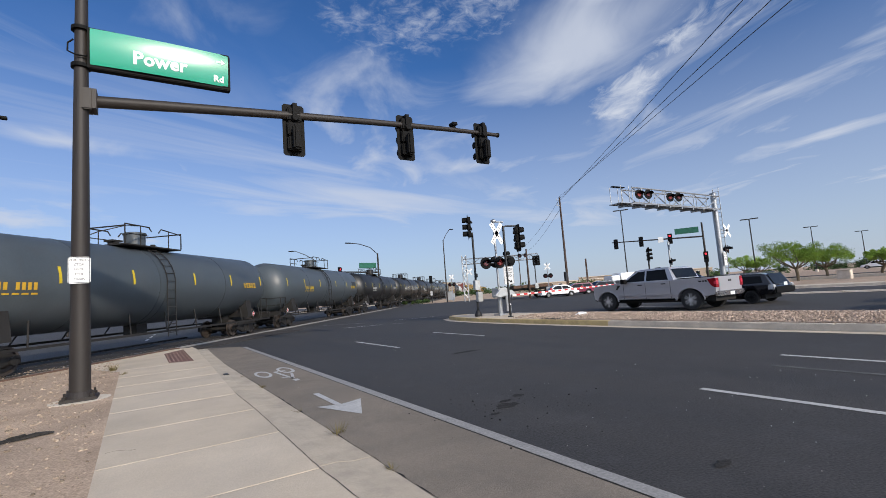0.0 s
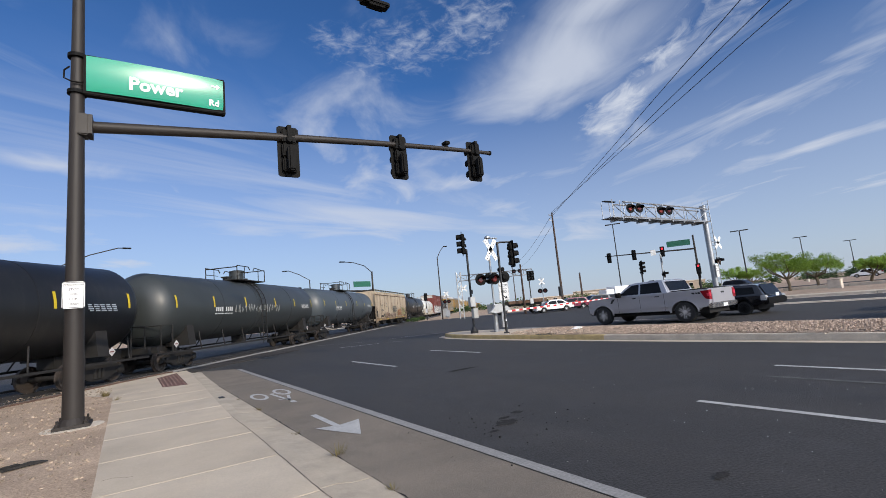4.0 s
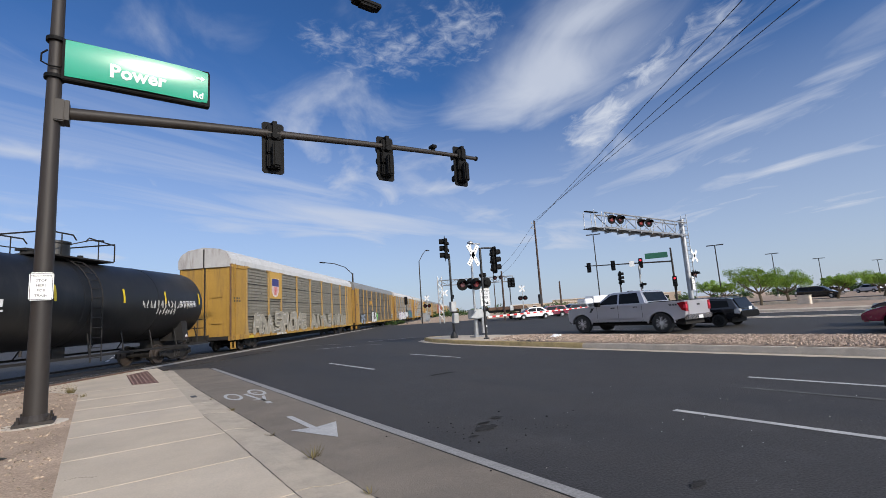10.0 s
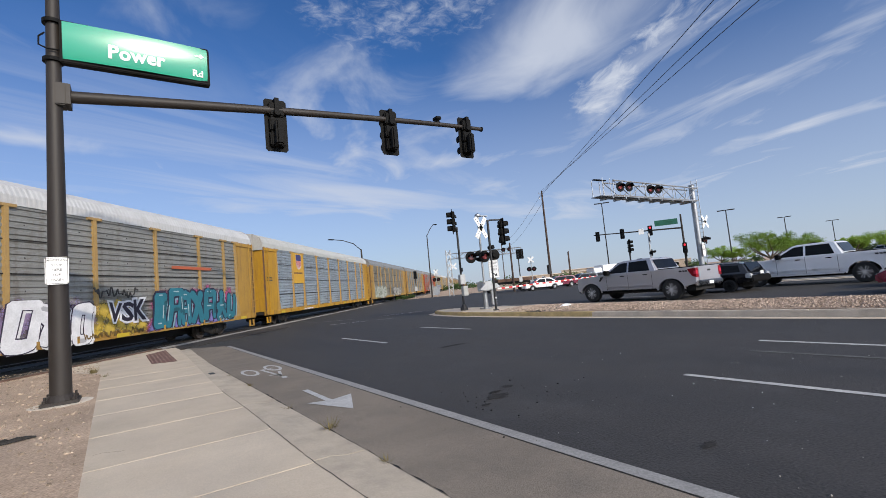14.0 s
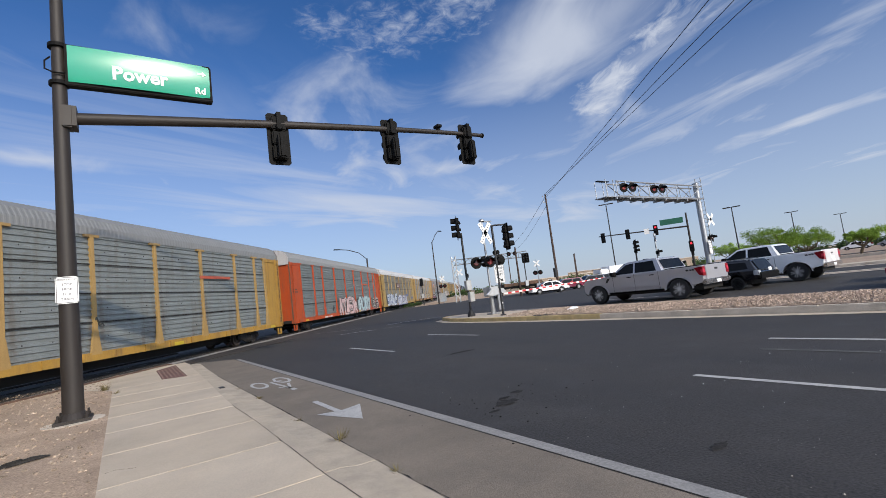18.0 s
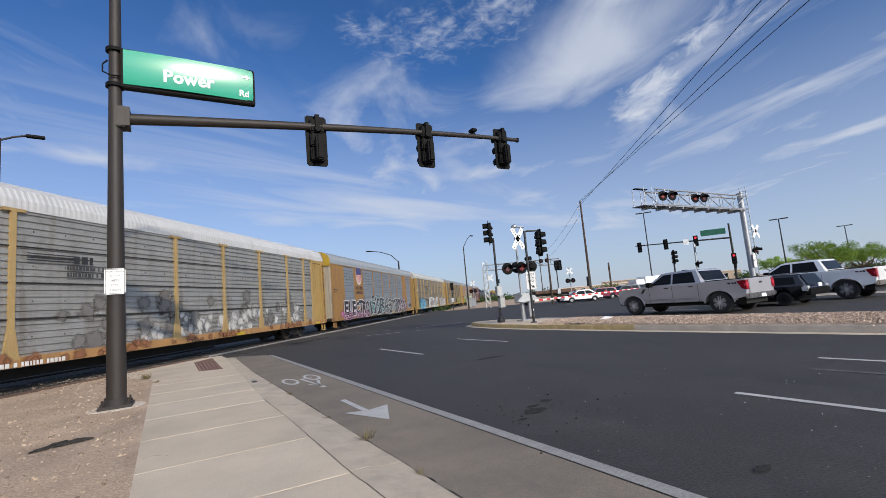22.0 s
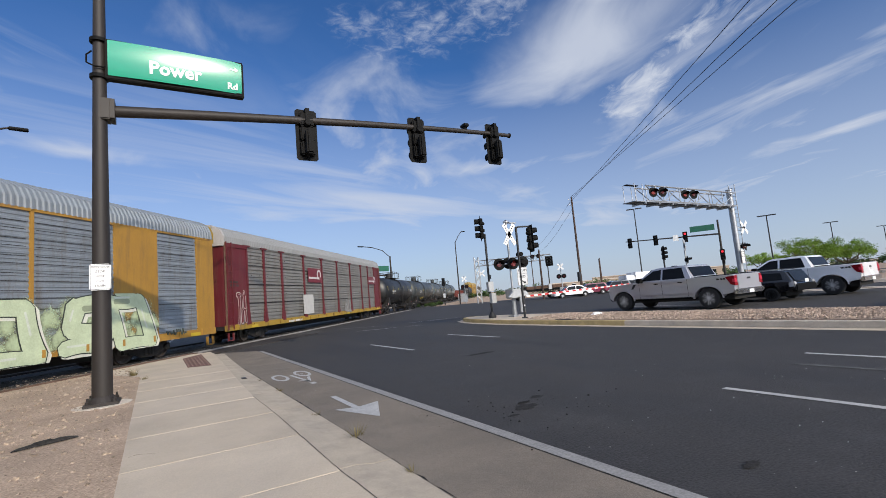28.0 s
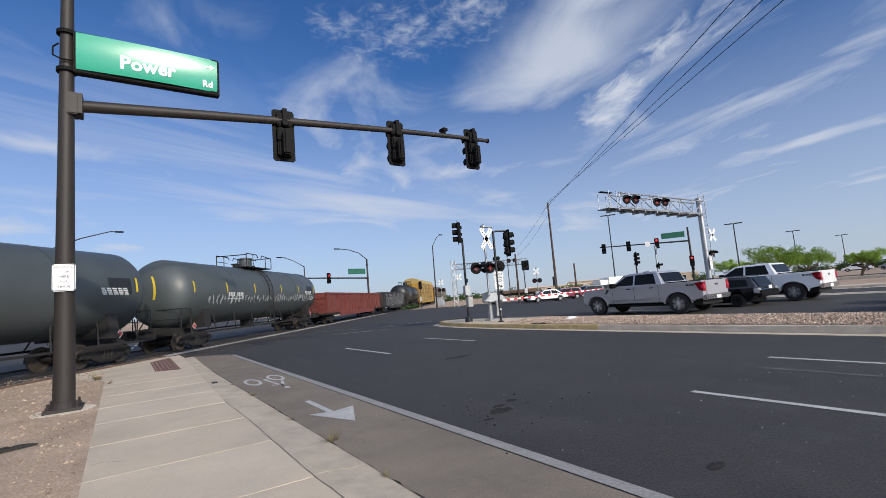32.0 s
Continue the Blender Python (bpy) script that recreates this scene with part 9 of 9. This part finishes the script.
def saloon(name, label, category, paint, m, L, Wd, H, kind="hatch", rim="alloy"):
    """A hatchback, crossover or saloon from its proportions; x forward, origin between the axles."""
    v = thing(name, label, category, m)
    f, r = L * 0.50, -L * 0.50
    wbf, wbr = L * 0.305, -L * 0.295
    bz, belt = 0.30 + 0.02 * H, H * 0.60
    wr = max(0.27, H * 0.205)
    hw = Wd / 2

    def wl(x, z):
        return hw

    def wc(x, z):
        return hw - 0.05 - 0.30 * (z - belt)
    ar = wr + 0.07

    def arc(cx):
        return [(cx + ar * math.cos(math.pi * (1 - k / 8)), max(bz, wr + ar * math.sin(math.pi * k / 8))) for k in range(9)]
    low = [(r + 0.05, bz + 0.12)] + arc(wbr) + arc(wbf) + [(f - 0.12, bz), (f, bz + 0.18), (f - 0.03, belt * 0.68), (f - 0.25, belt * 0.80), (f - L * 0.20, belt * 0.97), (wbf - 0.42 * L * 0.3, belt), (r + 0.25, belt + 0.02), (r + 0.04, belt * 0.95), (r, bz + 0.3)]
    part("body", hull(low, wl), paint, v, smooth=True, flat_over=0.02)
    rt = {"hatch": r + 0.45, "suv": r + 0.30, "saloon": r + 1.25}[kind]
    rb = {"hatch": r + 0.10, "suv": r + 0.08, "saloon": r + 0.55}[kind]
    fx = f - L * 0.215
    cab = [(fx, belt - 0.03), (fx - L * 0.165, H * 0.945), (fx - L * 0.22, H * 0.985), (fx - L * 0.34, H), (rt + 0.2, H * 0.985), (rt, H * 0.955), (rb, belt), (rb, belt - 0.03)]
    part("cabin", hull(cab, wc), paint, v, smooth=True, flat_over=0.02)
    mid_x = (fx - L * 0.165 + rt) / 2 - 0.05
    for side in (-1, 1):
        part("front_window", side_pane([(fx - 0.22, belt + 0.05), (fx - L * 0.175, H * 0.90), (mid_x + 0.04, H * 0.925), (mid_x + 0.04, belt + 0.06)], wc, side), "car_glass", v)
        part("rear_window", side_pane([(mid_x - 0.04, belt + 0.06), (mid_x - 0.04, H * 0.925), (rt + 0.18, H * 0.905), (rb + 0.32, belt + 0.10)], wc, side), "car_glass", v)
        part("mirror", bx(fx - 0.55, fx - 0.38, *sorted((side * (hw - 0.02), side * (hw + 0.17))), belt + 0.02, belt + 0.17, 0.03), paint, v)
        part("headlight", bx(f - 0.42, f - 0.06, *sorted((side * (hw - 0.45), side * (hw - 0.06))), belt * 0.66, belt * 0.80, 0.03), "head_clear", v, "clear headlight")
        part("tail_light", bx(r - 0.01, r + 0.22, *sorted((side * (hw - 0.22), side * (hw + 0.005))), belt * 0.72, belt * 1.02, 0.03), "tail_red" if paint != "car_black" else "head_clear", v)
        for x in (mid_x + 0.16, mid_x - 0.85):
            part("door_handle", bx(x, x + 0.18, *sorted((side * (hw - 0.03), side * (hw + 0.015))), belt * 0.86, belt * 0.90, 0.008), paint, v)
        part("door_seam", bx(mid_x - 0.006, mid_x + 0.006, *sorted((side * (hw - 0.03), side * (hw + 0.003))), bz + 0.1, belt), "black", v)
        part("rocker", bx(wbr + ar, wbf - ar, *sorted((side * (hw - 0.1), side * (hw - 0.005))), bz - 0.06, bz + 0.06, 0.02), "plastic_black", v)
    ang = math.degrees(math.atan2(H * 0.945 - belt + 0.03, L * 0.165))
    part("windscreen", bx(-0.46, 0.46, -hw + 0.28, hw - 0.28, -0.006, 0.006), "car_glass", v, m=pose(fx - L * 0.082, 0, (belt + H * 0.945) / 2, 0, ang, 0))
    ang = math.degrees(math.atan2(H * 0.955 - belt, rt - rb))
    part("back_window", bx(-0.24, 0.24, -hw + 0.28, hw - 0.28, -0.006, 0.006), "car_glass", v, m=pose((rt + rb) / 2 - 0.01, 0, (belt + H * 0.955) / 2 + 0.03, 0, -ang, 0))
    part("rear_bumper", bx(r - 0.06, r + 0.15, -hw + 0.03, hw - 0.03, bz + 0.05, bz + 0.32, 0.04), "plastic_black" if kind == "suv" else paint, v)
    part("front_bumper", bx(f - 0.15, f + 0.04, -hw + 0.05, hw - 0.05, bz - 0.02, bz + 0.24, 0.04), paint, v)
    part("grille", bx(f - 0.06, f + 0.02, -0.45, 0.45, bz + 0.24, belt * 0.68, 0.02), "plastic_black", v)
    part("number_plate", bx(r - 0.075, r - 0.06, -0.15, 0.15, bz + 0.35, bz + 0.48), "white_sign", v)
    if kind == "suv":
        for side in (-1, 1):
            part("roof_rail", bx(rt + 0.2, fx - L * 0.3, *sorted((side * (hw - 0.30), side * (hw - 0.25))), H, H + 0.05, 0.01), "chrome", v)
    part("chassis", bx(r + 0.4, f - 0.4, -hw + 0.2, hw - 0.2, 0.18, bz + 0.1), "under", v)
    for x in (wbf, wbr):
        for side in (1, -1):
            wheel(v, x, side * (hw - 0.11), wr, 0.20, 9 if rim != "alloy" else 5, rim, side)
    return v


def build_vehicles():
    global WHITE, WHITE_WHEELS
    pickup("silver crew-cab pickup truck waiting at the crossing", "car_silver", pose(18.28, 11.43, 0.15, 0, 0, 90))
    WHITE, WHITE_WHEELS = pickup("white crew-cab pickup truck pulling up in the far lane", "car_white", pose(24.35, 9.7, 0.15, 0, 0, 90))
    saloon("suv", "black compact crossover waiting beside the silver pickup", "car", "car_black", pose(21.33, 10.05, 0.15, 0, 0, 90), 4.1, 1.84, 1.20, "suv", "plastic_black")
    saloon("hatchback", "dark red hatchback with plain wheel covers waiting in the queue", "car", "car_red", pose(18.22, 1.70, 0.15, 0, 0, 90), 3.95, 1.70, 1.38, "hatch", "head_clear")
    saloon("saloon_car", "dark navy car waiting in the next lane", "car", "car_navy", pose(21.35, 1.75, 0.15, 0, 0, 90), 4.7, 1.84, 1.52, "suv")
    global CROSSOVER, LOT_CAR
    CROSSOVER = saloon("suv", "white crossover driving past in the outer lane", "car", "car_white", pose(31.8, -48, 0.15, 0, 0, 90), 4.7, 1.86, 1.50, "suv")
    LOT_CAR = saloon("suv", "dark car rolling along the car-park drive behind the trees", "car", "car_black", pose(70, 38, 0.26, 0, 0, -90), 4.4, 1.8, 1.5, "suv")
    # traffic waiting beyond the crossing
    saloon("saloon_car", "white car waiting beyond the crossing gate", "car", "car_white", pose(42.0, 39.5, -0.02, 0, 0, 150), 4.6, 1.8, 1.45, "saloon")
    saloon("saloon_car", "red car waiting beyond the crossing gate", "car", "car_red", pose(47.0, 41.0, -0.02, 0, 0, 150), 4.5, 1.8, 1.5, "hatch")
    saloon("suv", "dark car waiting beyond the crossing gate", "car", "car_navy", pose(54.5, 43.2, -0.02, 0, 0, 160), 4.6, 1.8, 1.55, "suv")
    saloon("saloon_car", "black car parked beyond the road", "car", "car_black", pose(62.5, 46.5, -0.02, 0, 0, 170), 4.6, 1.8, 1.5, "saloon")
    # flatbed lorry
    fb = thing("flatbed_trailer", "dark flatbed trailer waiting beyond the crossing", "trailer", pose(41.8, 45.6, -0.02, 0, 0, 150))
    part("bed", bx(-4.5, 3.0, -1.2, 1.2, 1.05, 1.35, 0.02), "plastic_black", fb)
    part("load", bx(-3.8, 1.4, -1.0, 1.0, 1.36, 1.75, 0.05), "rust", fb)
    part("headboard", bx(2.9, 3.0, -1.2, 1.2, 1.35, 1.7), "plastic_black", fb)
    for x in (-3.4, -2.2, 2.2):
        for side in (1, -1):
            wheel(fb, x, side * 1.0, 0.50, 0.3, 5, "galv", side)
    bt = thing("box_truck", "white box trailer parked far beyond the road", "lorry", pose(70.0, 49.5, -0.02, 0, 0, 165))
    part("box", bx(-2.8, 2.2, -1.2, 1.2, 0.8, 2.7, 0.04), "car_white", bt)
    part("cab", bx(2.3, 4.0, -1.1, 1.1, 0.6, 2.3, 0.1), "car_white", bt)
    bars(bt, 0.0, 1.9, 1.6, 0.4, 1, (0.08, 0.08, 0.1), -1.205, 3)
    for x in (-1.8, 3.2):
        for side in (1, -1):
            wheel(bt, x, side * 1.0, 0.45, 0.25, 5, "galv", side)
    # cars in the car park
    for k, (x, y, c) in enumerate(((104, 12, "car_white"), (108, 21, "car_silver"), (112, 27, "car_white"))):
        saloon("parked_car", "parked car in the car park behind the trees", "car", c, pose(x, y, 0.2, 0, 0, 20 + 40 * k), 4.5, 1.8, 1.5, ("hatch", "suv", "saloon")[k % 3])
    far_building(165, 140, -45, 40, 14, 2.5, "low tan building far beyond the crossing")
    far_building(210, 140, -55, 60, 20, 4.0, "low tan building on the horizon")
    tc = thing("traffic_cone", "orange-red traffic cone on the far lanes", "cone", pose(27.6, 5.3, 0.15))
    part("body", lathe(nb(), [(0.03, 0.14), (0.45, 0.03)], 12, "z"), "cone", tc)
    part("foot", bx(-0.18, 0.18, -0.18, 0.18, 0, 0.03), "cone", tc)
    # a rising string of dark marker balls beyond the car park
    ms = thing("marker_string", "string of dark marker balls hanging beyond the trees", "cable")
    line = [Vector((118.8, 16.5 + 0.24 * k, 3.8 + 0.55 * k)) for k in range(6)]
    part("cord", pipe(nb(), [Vector((118.8, 16.5, -0.05))] + line, 0.04, 5), "black", ms)
    for k in (0, 1, 4, 5):
        bm = nb()
        bmesh.ops.create_icosphere(bm, subdivisions=2, radius=0.24)
        part("ball", moved(bm, *line[k]), "black", ms, smooth=True)


# ---- small things on the ground ----


def build_clutter():
    st = thing("timber_scrap", "charred dark strip of scrap lying on the dirt", "debris", pose(-1.35, 7.9, 0.055, 0, 0, 20))
    bm = nb()
    prism(bm, [(-0.33, 0), (-0.27, 0.018), (-0.12, 0.034), (0.02, 0.030), (0.16, 0.042), (0.27, 0.026), (0.34, 0.006), (0.30, 0.0)], -0.035, 0.035, "y")
    prism(bm, [(-0.22, 0), (-0.10, 0.05), (0.05, 0.055), (0.13, 0.0)], -0.005, 0.02, "y")
    part("strip", bm, "stain", st)
    rnd = random.Random(12)

    def spot(r):
        y = r.uniform(-2, 19)
        x = walk_left(y) - 0.06 - abs(r.gauss(0, 2.2))
        return x, y, 0.045
    pebbles("verge_stones", "loose stones and grit scattered on the dirt", "pebble", 5200, spot, (0.006, 0.042), 5)

    def grit(r):
        return r.uniform(1.9, 12.0), r.uniform(0.5, 13), 0.004
    pebbles("road_grit", "pale grit scattered on the asphalt", "grit", 650, grit, (0.003, 0.010), 6)

    def chips(r):
        k = r.choice(((4.9, 3.4), (6.2, 5.2), (5.3, 2.6), (7.4, 3.0), (4.4, 5.0)))
        return r.gauss(k[0], 0.55), r.gauss(k[1], 0.5), 0.004
    pebbles("paint_chips", "pale flakes and chips lying on the asphalt", "white_sign", 45, chips, (0.003, 0.009), 16)

    def litter(r):
        return r.gauss(3.59, 0.7), r.gauss(4.67, 0.6), 0.002
    pebbles("road_tar", "dark crumbs of tar on the asphalt", "tar", 90, litter, (0.005, 0.018), 9)
    # tufts of dry weed along the gutter and the verge
    for x, y, h, n in ((1.80, 5.15, 0.15, 22), (1.76, 9.1, 0.07, 18), (1.80, 3.75, 0.05, 12), (1.76, 6.6, 0.05, 10), (-0.85, 15.6, 0.22, 90), (-0.55, 14.2, 0.10, 30), (1.70, 10.9, 0.05, 10)):
        w = thing("weed", "dry olive weed in a crack beside the kerb", "weed", pose(x, y, 0.01 if x > 0 else 0.04), group="weeds")
        bm = nb()
        for _ in range(n):
            a = rnd.uniform(0, 6.28)
            r0, r1 = rnd.uniform(0, 0.05 + h * 0.25), rnd.uniform(0.04, 0.5) * h + 0.05
            z = h * rnd.uniform(0.4, 1.0)
            d = 0.006
            p0 = Vector((r0 * math.cos(a), r0 * math.sin(a), 0))
            p1 = Vector(((r0 + r1) * math.cos(a), (r0 + r1) * math.sin(a), z))
            q = Vector((-math.sin(a), math.cos(a), 0)) * d
            bm.faces.new([bm.verts.new(c) for c in (p0 - q, p0 + q, p1)])
        part("stalk_tuft", bm, "dry_weed", w)["kind"] = "stuff"
    lt = thing("litter", "crumpled white plastic bag on the median gravel", "litter", pose(14.4, 12.4, 0.25))
    bm = nb()
    bmesh.ops.create_icosphere(bm, subdivisions=2, radius=0.16)
    for v in bm.verts:
        v.co += Vector((rnd.uniform(-0.05, 0.05), rnd.uniform(-0.05, 0.05), rnd.uniform(-0.05, 0.05)))
        v.co.z = max(-0.05, v.co.z * 0.6)
        v.co.x *= 1.8
    part("bag", bm, "white_sign", lt)
    # drain slot in the kerb and tar patches
    dr = thing("kerb_drain", "small dark drain opening in the kerb", "drain", pose(1.44, 11.4, SIDEWALK_Z))
    part("slot", bx(-0.05, 0.05, -0.12, 0.12, -0.02, 0.006), "black", dr)
    for x, y, sx, sy, sd in ((3.89, 4.67, 0.22, 0.13, 1), (3.83, 2.01, 0.12, 0.05, 2), (4.34, 4.97, 0.10, 0.08, 3), (3.54, 4.47, 0.09, 0.05, 4), (4.02, 4.86, 0.13, 0.06, 5), (6.6, 9.4, 0.5, 0.14, 6)):
        r = random.Random(sd)
        bm = nb()
        n = 34
        bm.faces.new([bm.verts.new((x + sx * r.uniform(0.55, 1.1) * math.cos(6.283 * i / n), y + sy * r.uniform(0.55, 1.1) * math.sin(6.283 * i / n), 0.007)) for i in range(n)])
        sp = thing("tar_stain", "dark oily stain on the asphalt", "stain", group="road stains")
        part("stain", bm, "stain", sp)


build_far_side()
build_trees()
build_vehicles()
build_clutter()

# ways along the lanes: seconds and the place of the middle
DRIVE = ((0, -46.0), (4, -33.0), (8, -15.2), (10, -4.2), (11, 0.0), (11.5, 1.75), (12, 3.2), (13, 5.4), (13.6, 6.45), (14.4, 7.62), (15.2, 8.38), (16.2, 9.0), (17.5, 9.45), (18.6, 9.66), (19.5, 9.70), (32, 9.70))
PASSING = ((0, -66.0), (14, -62.0), (20, -40.7), (26, -10.7), (29, 4.3), (30, 9.3), (31, 14.3), (32, 19.3))
ROLLING = ((0, 38.3), (6, 26.3), (8, 22.3), (11.5, 15.3), (20, -1.7), (32, -25.7))


def drive(vehicle, x, z, way, r, heading=90):
    """Takes a vehicle along its lane and rolls its wheels by the way covered."""
    walk(vehicle, [(t, pose(x, y, z, 0, 0, heading)) for t, y in way])
    keys = []
    for (t0, y0), (t1, y1) in zip(way, way[1:]):
        n = max(1, int(abs(y1 - y0) / r / radians(70)) + 1)
        keys += [(t0 + (t1 - t0) * i / n, y0 + (y1 - y0) * i / n) for i in range(n)]
    keys.append(way[-1])
    for w in [c for c in vehicle.children if c.name.startswith("wheel") and "arch" not in c.name]:
        flip = w.matrix_basis.to_3x3()[1][1]
        at = w.matrix_basis.translation.copy()
        rows, last = [], -1
        for t, y in keys:
            if frame(t) == last:
                continue
            last = frame(t)
            turn = math.degrees(abs(y - way[0][1]) / r)
            rows.append((t, pose(at.x, at.y, at.z, 0, turn, 0) @ pose(0, 0, 0, 0, 0, 0 if flip > 0 else 180)))
        walk(w, rows)


def motions():
    for car, s0 in TRAIN:
        rows = []
        for t in (0.0, 32.0):
            x, y, _ = on_track(s0 - SPEED * t)
            rows.append((t, pose(x, y, 0.0, 0, 0, 90 - TRACK)))
        walk(car, rows)
    drive(WHITE, 24.35, 0.15, DRIVE, 0.40)
    drive(CROSSOVER, 31.8, 0.15, PASSING, 0.31)
    drive(LOT_CAR, 70.0, 0.26, ROLLING, 0.31, -90)


motions()
